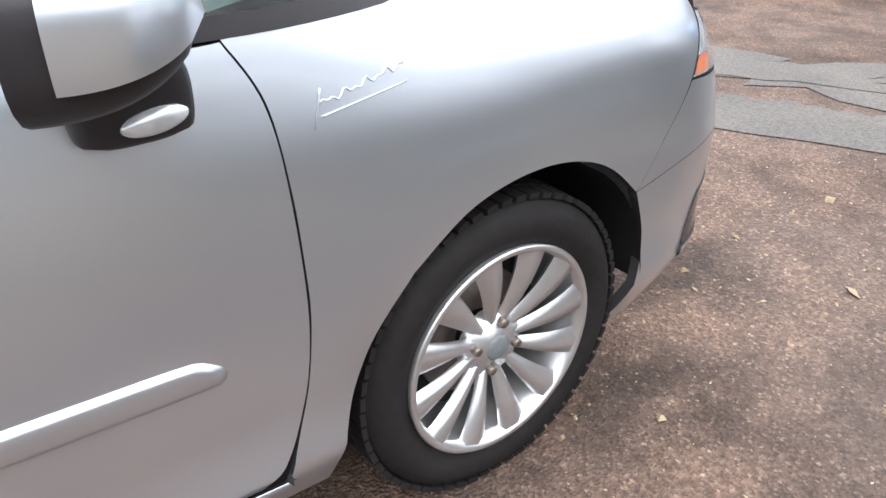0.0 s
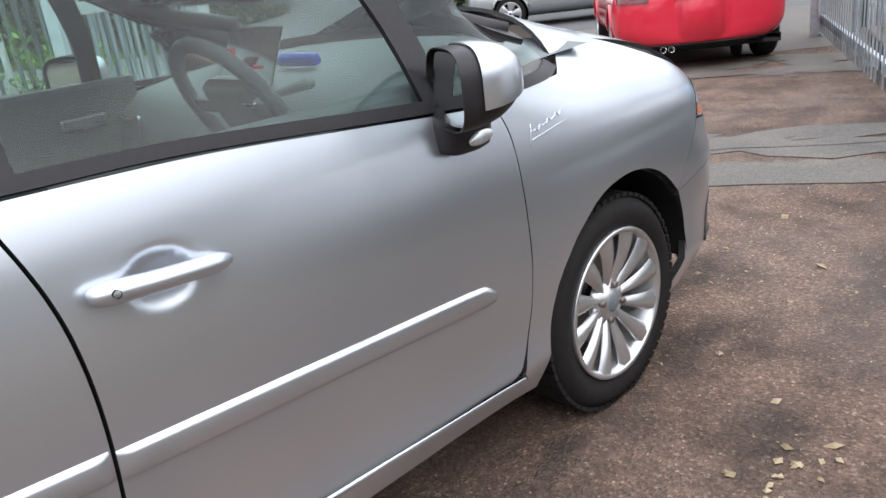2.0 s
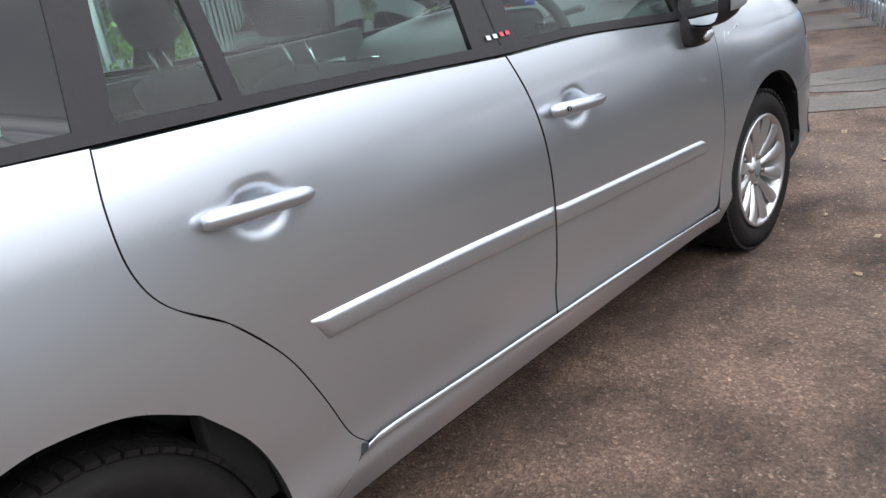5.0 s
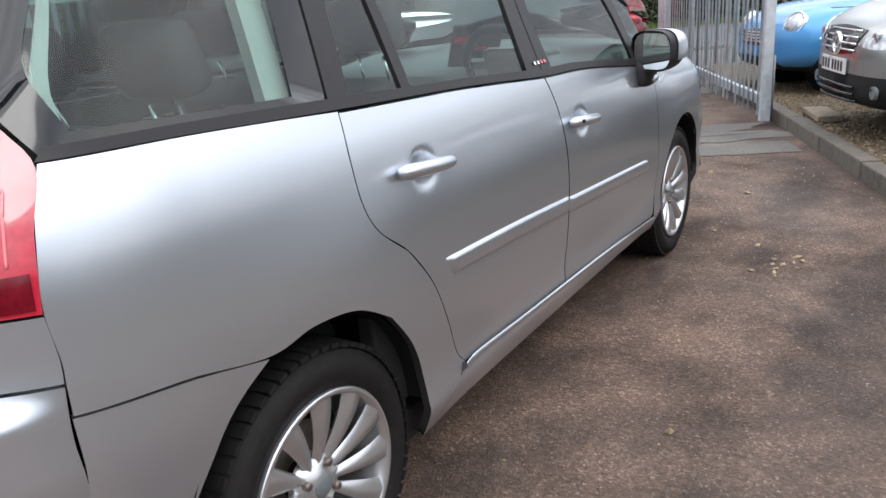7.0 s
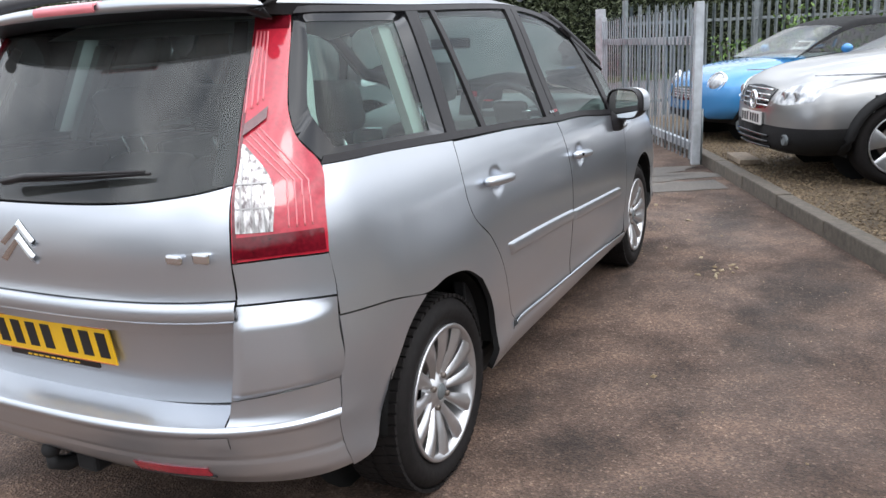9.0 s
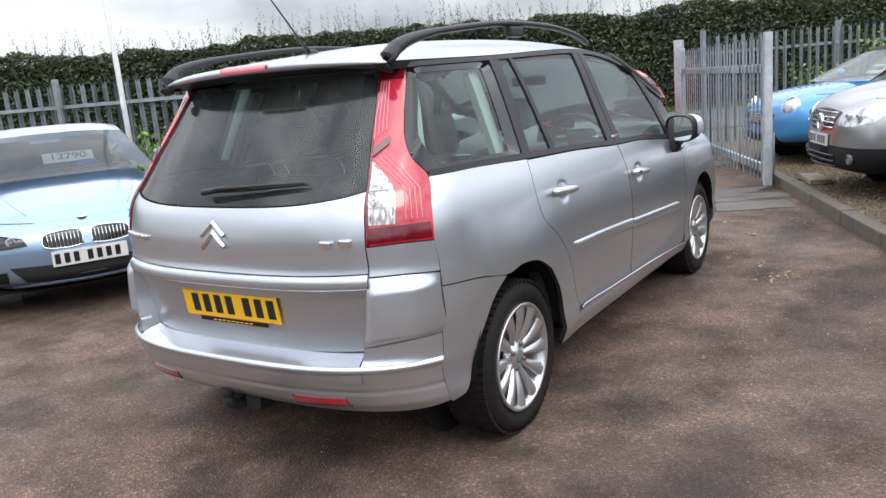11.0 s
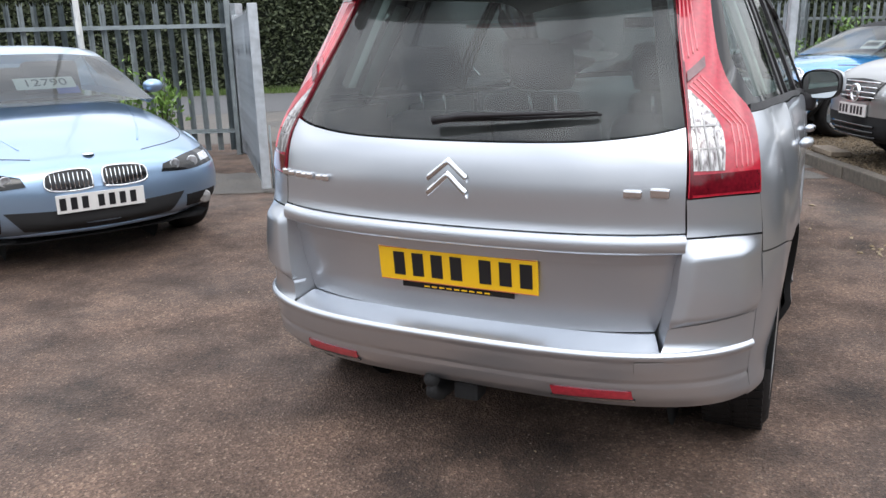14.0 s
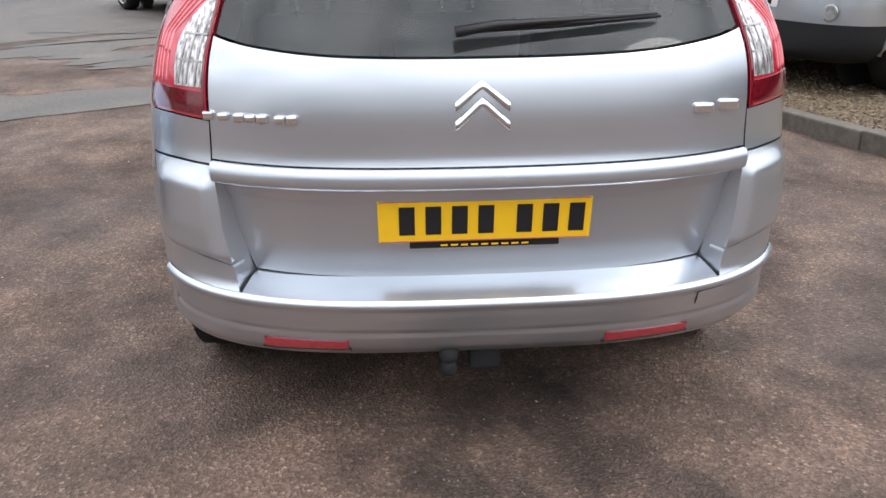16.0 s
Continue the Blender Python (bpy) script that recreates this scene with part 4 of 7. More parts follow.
panel("mirror_pillar", [(2.058, 1.030), (2.128, 1.028)], [(1.80, 1.463), (2.05, 1.345)], [(2.058, 1.030), (2.02, 1.22), (1.93, 1.40), (1.80, 1.463)], [(2.128, 1.028), (2.10, 1.20), (2.05, 1.345)], 5, 14, BLACK_TRIM, 0.0, 0.012, 0, seal=BLACK_TRIM)
# dark printed border round the rear quarter glass, and the pale trim inside it
OUTER = ([(-0.478, 1.134), (0.205, 1.118)], [(0.205, 1.118), (0.25, 1.33), (0.290, 1.532)], [(0.290, 1.532), (-0.482, 1.524)],
         [(-0.482, 1.524), (-0.528, 1.46), (-0.563, 1.37), (-0.573, 1.27), (-0.556, 1.205)], [(-0.556, 1.205), (-0.478, 1.134)])
INNER = ([(-0.425, 1.170), (0.105, 1.158)], [(0.105, 1.158), (0.15, 1.33), (0.185, 1.500)], [(0.185, 1.500), (-0.400, 1.497)],
         [(-0.400, 1.497), (-0.440, 1.43), (-0.480, 1.36), (-0.503, 1.29), (-0.496, 1.255)], [(-0.496, 1.255), (-0.425, 1.170)])
for sg in (1, -1):
    bm = bmesh.new()
    cols = [[skin(*(o[k] + (i[k] - o[k]) * f / 4 for k in (0, 1)), -0.003) for f in range(5)]
            for oe, ie in zip(OUTER, INNER) for o, i in zip(along(oe, 10), along(ie, 10))]
    sheet(bm, cols, 0.0, sg < 0)
    part("window_border", bm, GLOSS_BLACK, car)
for b, t, l_, r_ in (([(-0.475, 1.20), (-0.425, 1.19)], [(-0.41, 1.50), (-0.35, 1.50)], [(-0.475, 1.20), (-0.49, 1.28), (-0.41, 1.50)], [(-0.425, 1.19), (-0.44, 1.28), (-0.35, 1.50)]),
                     ([(0.060, 1.15), (0.125, 1.145)], [(0.13, 1.50), (0.20, 1.50)], [(0.060, 1.15), (0.13, 1.50)], [(0.125, 1.145), (0.20, 1.50)])):
    panel("pillar_trim", b, t, l_, r_, 6, 12, PALE_TRIM, -0.035, 0.03, 0, seal=PALE_TRIM, label="pale inner pillar trim")

# trim badge on the pillar and script on the wing, as plain marks
for k, (mx, mat) in enumerate(((1.175, CHROME), (1.200, CHROME), (1.225, RED_LENS), (1.248, RED_LENS))):
    panel("pillar_mark", [(mx, 1.102), (mx + 0.015, 1.101)], [(mx, 1.112), (mx + 0.015, 1.111)], [(mx, 1.102), (mx, 1.112)], [(mx + 0.015, 1.101), (mx + 0.015, 1.111)], 2, 2, mat, 0.006, 0.004, 0, parent=b_pillars[0], label="small badge mark")
for mirror in (1, -1):
    pts = []
    for k in range(30):
        s = 2.362 + 0.140 * k / 29
        p = skin(s, 0.902 + 0.026 * k / 29 + 0.006 * math.sin(k * 1.3) * math.cos(k * 0.37 + 0.4), 0.001)
        pts.append((p[0], p[1] * mirror, p[2]))
    tube("wing_script", pts, 0.0013, SILVER, car, 6, label="fine raised script mark")
    pts = [skin(2.362 + 0.14 * k / 10, 0.886 + 0.018 * k / 10, 0.002) for k in range(11)]
    tube("wing_script", [(p[0], p[1] * mirror, p[2]) for p in pts], 0.0012, SILVER, car, 6)
    pts = [skin(2.350 + 0.016 * k / 6, 0.872 + 0.05 * k / 6, 0.002) for k in range(7)]
    tube("wing_script", [(p[0], p[1] * mirror, p[2]) for p in pts], 0.0012, SILVER, car, 6)


# door rubbing strips and handles
def rub(s, z, u, v):
    e = min(1.0, min(u, 1 - u) * 60) ** 0.5
    return 0.011 * e * math.sin(math.pi * min(1, max(0, v))) ** 0.32 if 0 < v < 1 else 0.0


panel("rubbing_strip", [(0.515, 0.646), (0.9, 0.629), (1.283, 0.606)], [(0.482, 0.700), (0.9, 0.683), (1.283, 0.660)], [(0.515, 0.646), (0.482, 0.700)], [(1.283, 0.606), (1.283, 0.660)], 60, 10, SILVER, 0, 0.012, 0, fn=rub, seal=SILVER)
panel("rubbing_strip", [(1.293, 0.599), (1.8, 0.570), (2.13, 0.551), (2.178, 0.556)], [(1.293, 0.654), (1.8, 0.624), (2.10, 0.606), (2.150, 0.597)], [(1.293, 0.599), (1.293, 0.654)], [(2.178, 0.556), (2.178, 0.575), (2.150, 0.597)], 60, 10, SILVER, 0, 0.012, 0, fn=rub, seal=SILVER)
for (hx, hz), doors in zip(HANDLES, (front_doors, rear_doors)):
    for sg, door in ((1, doors[0]), (-1, doors[1])):
        pts, rads = [], []
        for k in range(17):
            t = k / 16
            s, z = hx - 0.118 + 0.225 * t, hz + 0.010 - 0.016 * t
            p = Vector(skin(s, z, 0.012 + 0.020 * math.sin(math.pi * min(1, max(0.0, t))) ** 0.6))
            pts.append((p.x, p.y * sg, p.z))
            rads.append((0.0205 - 0.004 * t) * (0.62 if k in (0, 16) else 0.9 if k in (1, 15) else 1.0))
        h = tube("door_handle", pts, rads, SILVER, door, 14, 0.92)
        if hx > 1:
            p = Vector(skin(hx - 0.088, hz + 0.008, 0.038))
            bm = bmesh.new()
            lathe(bm, [(0.001, 0.001 * sg), (0.0055, 0.001 * sg), (0.0065, 0.0), (0.0065, -0.01)], 16, c=(p.x, p.y * sg, p.z))
            part("key_lock", bm, DARK_PLASTIC, h)

# roof, windscreen and bonnet run across from side to side
ROOF_Z = [(-0.38, 1.580), (-0.2, 1.608), (0.2, 1.648), (0.7, 1.665), (1.2, 1.662), (1.55, 1.632), (1.75, 1.592)]
EDGE_Z = [(-0.45, 1.545), (0.30, 1.552), (0.9, 1.568), (1.27, 1.570), (1.57, 1.546), (1.80, 1.500)]


def side_y(x, z):
    if x >= XR:
        return half_width(x, z)
    return half_width(XR, z) * max(0.01, 1 - ((XR - x) / 0.36) ** 4) ** 0.25 - 0.0


bm = bmesh.new()
cols = []
for i in range(41):
    x = -0.38 + 2.10 * i / 40
    ze, zc = lerp_tab(EDGE_Z, x), lerp_tab(ROOF_Z, x)
    ye = side_y(max(x, XR), ze) - 0.02 * max(0, (XR - x) / 0.25)
    back = max(0.0, 1 - i / 7)
    row = []
    for j in range(25):
        t = -1 + 2 * j / 24
        row.append((x - 0.085 * (1 - abs(t) ** 3) * back + 0.06 * (1 - t * t) * max(0, (i - 30) / 10), ye * t, ze + (zc - ze) * (1 - abs(t) ** 2.4)))
    cols.append(row)
sheet(bm, cols, 0.03, False, 1)
roof = part("roof", bm, SILVER, car, "silver roof panel", seal=BLACK_TRIM)
bm = bmesh.new()
cols = [[(c[0][0] + 0.02, c[j][1] * 0.97, c[j][2] - 0.045) for j in range(25)] for c in cols[5:]]
sheet(bm, cols)
part("headlining", bm, HEADLINER, car)
# spoiler lip and its black underside above the rear glass
bm = bmesh.new()
cols, lip = [], []
y_end = side_y(XR, lerp_tab(EDGE_Z, -0.38)) - 0.0144
for i in range(25):
    t = -1 + 2 * i / 24
    y = y_end * t
    xb, full_lip = -0.38 - 0.085 * (1 - abs(t) ** 3), 1 - 0.6 * abs(t) ** 3
    ze, zc = lerp_tab(EDGE_Z, -0.38), lerp_tab(ROOF_Z, -0.38)
    zt = ze + (zc - ze) * (1 - abs(t) ** 2.4)
    xg, zg, yg = -0.335 - 0.03 * (1 - t * t) + 0.05 * t * t, 1.515 + 0.013 * (1 - t * t), y * 0.97
    cols.append([(xg, -yg, zg), (xb + 0.020, -y, zt - 0.036 * full_lip), (xb + 0.006, -y, zt - 0.032 * full_lip)])
    lip.append([(xb + 0.006, -y, zt - 0.032 * full_lip), (xb - 0.006, -y, zt - 0.026 * full_lip), (xb - 0.008, -y, zt - 0.012 * full_lip), (xb, -y, zt + 0.0015)])
sheet(bm, cols)
b2 = bmesh.new()
sheet(b2, lip)
part("spoiler_lip", b2, SILVER, car)
part("spoiler", bm, BLACK_TRIM, car, "black spoiler underside")
bm = bmesh.new()
cols = []
for i in range(13):
    t = -1 + 2 * i / 12
    y = 0.03 - 0.125 * t
    xb = -0.468 + 0.085 * abs(y / 0.6) ** 3
    cols.append([(xb - 0.012, y, 1.553), (xb - 0.018, y, 1.562), (xb - 0.014, y, 1.576), (xb + 0.02, y, 1.585)])
sheet(bm, cols, 0.006, False)
part("high_brake_lamp", bm, RED_LIGHT, roof, "high-level red brake lamp")

A_LINE = [(1.72, 1.520), (1.85, 1.475), (2.08, 1.364), (2.33, 1.240), (2.63, 1.100)]
CENTRE = [(1.78, 1.588), (2.00, 1.520), (2.35, 1.375), (2.65, 1.240), (2.93, 1.115)]
pa, pc = along(A_LINE, 20), along(CENTRE, 20)
bm, cols = bmesh.new(), []
for (xa, za), (xc, zc) in zip(pa, pc):
    ya = half_width(xa, min(za, 1.6)) - 0.035
    cols.append([(xa + (xc - xa) * (1 - abs(t) ** 2.2), ya * t, za + (zc - za) * (1 - abs(t) ** 2.2)) for t in [-1 + 2 * j / 20 for j in range(21)]])
sheet(bm, cols)
ws = part("windscreen", bm, GLASS_CLEAR, car, "clear windscreen")
ws.visible_shadow = False
for sg in (1, -1):
    pts = [(x, sg * (half_width(x, z) - 0.022), z) for x, z in pa]
    tube("windscreen_pillar", pts, 0.030, BLACK_TRIM, car, 10)
bm, cols = bmesh.new(), []
for i in range(31):
    x = 2.62 + 1.0 * i / 30
    ze = lerp_tab(W_TOP[3:] + [(3.45, 0.82), (3.62, 0.70)], min(x, 3.45)) if x > 2.66 else 1.045
    if x <= XF:
        ye = half_width(x, ze)
    else:
        a = lerp_tab(FRONT, ze) - XF
        ye = half_width(XF, ze) * max(0.02, 1 - min(1, (x - XF) / max(a, 0.05)) ** NF) ** (1 / NF)
    zc = lerp_tab(BONNET, x)
    cols.append([(x + (0.30 * (1 - abs(t) ** 2.2) if i == 0 else 0.30 * (1 - abs(t) ** 2.2) * max(0, 1 - i / 12)), ye * t, ze + max(0, zc - ze) * (1 - abs(t) ** 2.8)) for t in [-1 + 2 * j / 24 for j in range(25)]])
sheet(bm, cols, 0.012, False, 1)
part("bonnet", bm, SILVER, car, seal=SEAM)
# nose: front bumper, lamps and grille
panel("front_bumper", [(3.04, 0.20), (3.3, 0.20), (3.95, 0.20)], [(3.036, 0.57), (3.3, 0.60), (3.95, 0.58)], [(3.04, 0.20), (3.07, 0.30), (3.088, 0.42), (3.036, 0.57)], [(3.95, 0.20), (3.95, 0.58)], 30, 14, gap=0.001)
panel("front_bumper_upper", [(3.036, 0.57), (3.3, 0.60), (3.95, 0.58)], [(3.20, 0.755), (3.45, 0.72), (3.95, 0.70)], [(3.036, 0.57), (3.10, 0.66), (3.20, 0.755)], [(3.95, 0.58), (3.95, 0.70)], 30, 8, gap=0.001)
panel("headlamp", [(3.20, 0.760), (3.45, 0.73), (3.62, 0.725)], [(3.30, 0.875), (3.45, 0.84), (3.62, 0.79)], [(3.20, 0.760), (3.30, 0.875)], [(3.62, 0.725), (3.62, 0.79)], 14, 8, HEAD_CLEAR, 0.002, 0.03, 0.001, label="clear headlamp")
panel("indicator_lens", [(3.205, 0.765), (3.27, 0.757)], [(3.235, 0.798), (3.29, 0.792)], [(3.205, 0.765), (3.235, 0.798)], [(3.27, 0.757), (3.29, 0.792)], 4, 6, ORANGE, 0.004, 0.004, 0, label="orange indicator lens")
panel("front_intake", [(3.40, 0.27), (3.9, 0.26)], [(3.40, 0.40), (3.9, 0.42)], [(3.40, 0.27), (3.40, 0.40)], [(3.9, 0.26), (3.9, 0.42)], 10, 4, DARK_PLASTIC, 0.003, 0.006, 0)

panel("fog_lamp_insert", [(3.243, 0.352), (3.40, 0.345)], [(3.290, 0.462), (3.42, 0.475)], [(3.243, 0.352), (3.268, 0.42), (3.290, 0.462)], [(3.40, 0.345), (3.42, 0.475)], 10, 8, GLOSS_BLACK, 0.003, 0.008, 0, label="black fog lamp insert")
panel("insert_trim", [(3.236, 0.332), (3.40, 0.325)], [(3.242, 0.348), (3.40, 0.341)], [(3.236, 0.332), (3.242, 0.348)], [(3.40, 0.325), (3.40, 0.341)], 10, 2, CHROME, 0.006, 0.006, 0, label="thin bright trim")


# wheels
def wheel_parts(R=0.319, width=0.215, rim=0.222, spokes=12, twist=0.03, tread=True, alloy=ALLOY, label="silver multi-spoke alloy wheel with road tyre", detail=True):
    """A wheel about the y axis with its outer face towards -y, at the world's origin."""
    root = new("wheel")
    root["label"] = label
    hw = width / 2
    bm = bmesh.new()
    prof = [(rim - 0.004, -hw + 0.030), (rim + 0.004, -hw + 0.012), (rim + 0.030, -hw + 0.001), (rim + 0.055, -hw - 0.004), (R - 0.026, -hw + 0.006), (R - 0.012, -hw + 0.018), (R - 0.004, -hw + 0.036),
            (R, -hw + 0.060), (R, hw - 0.060), (R - 0.006, hw - 0.03), (R - 0.03, hw - 0.006), (rim + 0.02, hw), (rim - 0.01, hw - 0.02)]
    lathe(bm, prof, 72)
    if tread:
        # shoulder blocks and three grooves
        for k in range(60):
            a = 2 * math.pi * (k + 0.5) / 60
            for yy, sl in ((-hw + 0.036, 0.10), (hw - 0.036, -0.10)):
                m = Matrix.Rotation(-a, 4, "Y") @ Matrix.Translation((R - 0.0015, yy, 0)) @ Matrix.Rotation(sl, 4, "X")
                bmesh.ops.create_cube(bm, size=1.0, matrix=m @ Matrix.Diagonal((0.011, 0.044, 0.0255, 1)))
            for yy in (-0.028, 0.028):
                m = Matrix.Rotation(-a - 0.03, 4, "Y") @ Matrix.Translation((R + 0.0005, yy, 0)) @ Matrix.Rotation(0.3, 4, "X")
                bmesh.ops.create_cube(bm, size=1.0, matrix=m @ Matrix.Diagonal((0.010, 0.045, 0.029, 1)))
    bmesh.ops.recalc_face_normals(bm, faces=bm.faces)
    t = part("tyre", bm, RUBBER, root, "worn black tyre", smooth=False)
    for f in t.data.polygons:
        f.use_smooth = f.index < 12 * 72
    bm = bmesh.new()
    lathe(bm, [(rim - 0.001, -hw + 0.022), (rim + 0.005, -hw + 0.004), (rim + 0.001, -hw - 0.001), (rim - 0.008, -hw + 0.001), (rim - 0.016, -hw + 0.020), (rim - 0.030, -hw + 0.07), (rim - 0.035, hw - 0.02), (rim - 0.02, hw)], 72)
    bmesh.ops.recalc_face_normals(bm, faces=bm.faces)
    rm = part("rim", bm, alloy, root)
    for k in range(spokes):
        a = 2 * math.pi * k / spokes
        bm, cols = bmesh.new(), []
        for i in range(9):
            f = i / 8
            r = 0.050 + (rim - 0.054) * f
            mid = a + twist * f * f
            wd = (0.011 + 0.024 * f ** 1.2) * (13.5 / spokes if spokes < 12 else 1.0)
            yy = -hw + 0.034 - 0.030 * math.sin(f * math.pi * 0.55)
            col = []
            for wq, dy in ((-1, 0.018), (-0.75, 0.002), (0.2, 0.000), (1, 0.014)):
                ang = mid + wq * wd / r
                col.append((r * math.cos(ang), yy + dy, r * math.sin(ang)))
            cols.append(col)
        sheet(bm, cols, 0.012, False)
        bmesh.ops.recalc_face_normals(bm, faces=bm.faces)
        part("spoke", bm, alloy, rm)
    bm = bmesh.new()
    lathe(bm, [(0.001, -hw + 0.024), (0.030, -hw + 0.024), (0.034, -hw + 0.028), (0.066, -hw + 0.036), (0.075, -hw + 0.06)], 32)
    bmesh.ops.recalc_face_normals(bm, faces=bm.faces)
    part("hub", bm, alloy, rm)
    bm = bmesh.new()
    lathe(bm, [(0.001, -hw + 0.018), (0.022, -hw + 0.019), (0.028, -hw + 0.023), (0.029, -hw + 0.03)], 24)
    part("centre_cap", bm, DASH, rm, "grey centre cap")
    for k in range(4 if spokes > 9 else 5):
        a = 2 * math.pi * (k + 0.4) / (4 if spokes > 9 else 5)
        bm = bmesh.new()
        lathe(bm, [(0.001, -hw + 0.020), (0.009, -hw + 0.020), (0.010, -hw + 0.024), (0.010, -hw + 0.04)], 12, c=(0.053 * math.cos(a), 0, 0.053 * math.sin(a)))
        part("wheel_bolt", bm, BRAKE if detail else alloy, rm)
    bm = bmesh.new()
    lathe(bm, [(0.05, -hw + 0.095), (0.135, -hw + 0.092), (0.137, -hw + 0.105), (0.05, -hw + 0.11)], 40)
    part("brake_disc", bm, BRAKE, root, "worn steel brake disc")
    bm = bmesh.new()
    lathe(bm, [(0.001, -hw + 0.13), (rim - 0.03, -hw + 0.13)], 40)
    part("brake_backplate", bm, LINER, root)
    return root


def place_wheels(owner, base, xs, track, R, turn=0.0):
    """Copies of a wheel at the corners of a car, in its own frame."""
    for i, x in enumerate(xs):
        for sg in (1, -1):
            m = Matrix.Translation((x, -sg * track, R)) @ Matrix.Rotation(radians(turn if i else 0), 4, "Z") @ Matrix.Rotation(0 if sg > 0 else math.pi, 4, "Z") @ Matrix.Rotation(0.35 + 1.3 * i + 0.8 * sg, 4, "Y")
            w = copy_thing(base, m)
            w.parent = owner
            w.matrix_parent_inverse = Matrix.Identity(4)
    for o in (*base.children_recursive, base):
        bpy.data.objects.remove(o)


place_wheels(car, wheel_parts(), (0.0, 2.728), 0.775, 0.317)
for hx, hz, r in ((2.722, 0.32, 0.388), (-0.015, 0.345, 0.378)):
    for sg in (1, -1):
        bm, cols = bmesh.new(), []
        for i in range(33):
            a = radians(2 + 176 * i / 32)
            cols.append([(hx + r * math.cos(a), sg * y, hz + r * math.sin(a)) for y in (-0.888, -0.86, -0.60, -0.55)])
        sheet(bm, cols, 0.0, sg < 0)
        bmesh.ops.recalc_face_normals(bm, faces=bm.faces)
        part("wheel_arch_liner", bm, LINER, car)
        bm = bmesh.new()
        lathe(bm, [(0.001, -sg * 0.58), (r, -sg * 0.58)], 32, c=(hx, 0, hz))
        part("wheel_well", bm, LINER, car)
box("underbody", (1.36, 0, 0.24), (2.0, 1.64, 0.10), LINER, car, 0.03)
box("underbody", (-0.36, 0, 0.36), (0.5, 1.3, 0.14), LINER, car, 0.03)
box("underbody", (3.15, 0, 0.28), (0.6, 1.0, 0.14), LINER, car, 0.03)
for sg in (1, -1):
    box("door_core", (1.25, sg * 0.82, 0.68), (2.0, 0.05, 0.66), SEAM, car, 0.01)
    box("quarter_core", (-0.05, sg * 0.76, 0.95), (0.5, 0.05, 0.28), SEAM, car, 0.01)
box("engine_block", (2.95, 0, 0.62), (0.75, 1.05, 0.5), LINER, car, 0.05)

# roof rails
for sg in (1, -1):
    pts = [(-0.395, 0.60, 1.515), (-0.375, 0.608, 1.560), (-0.31, 0.615, 1.600), (-0.20, 0.616, 1.628), (0.0, 0.615, 1.655), (0.5, 0.612, 1.690), (1.0, 0.605, 1.685), (1.35, 0.595, 1.650), (1.55, 0.585, 1.605)]
    pts = along(pts, 40)
    rads = [0.038 - 0.020 * min(1, k / 8) if k < 36 else 0.018 for k in range(41)]
    tube("roof_rail", [(x, -sg * y, z) for x, y, z in pts], rads, BLACK_TRIM, car, 12, 0.8, "black roof rail")
    box("rail_foot", (0.62, -sg * 0.612, 1.655), (0.14, 0.035, 0.05), BLACK_TRIM, car, 0.012)
tube("aerial", [(-0.10, 0.0, 1.615), (-0.16, 0.0, 1.68), (-0.36, 0.0, 1.90)], [0.012, 0.004, 0.0025], BLACK_TRIM, car, 8)
bm = bmesh.new()
lathe(bm, [(0.035, 1.612), (0.025, 1.632), (0.010, 1.640), (0.001, 1.642)], 16, "z", (-0.09, 0, 0))
part("aerial_base", bm, BLACK_TRIM, car)

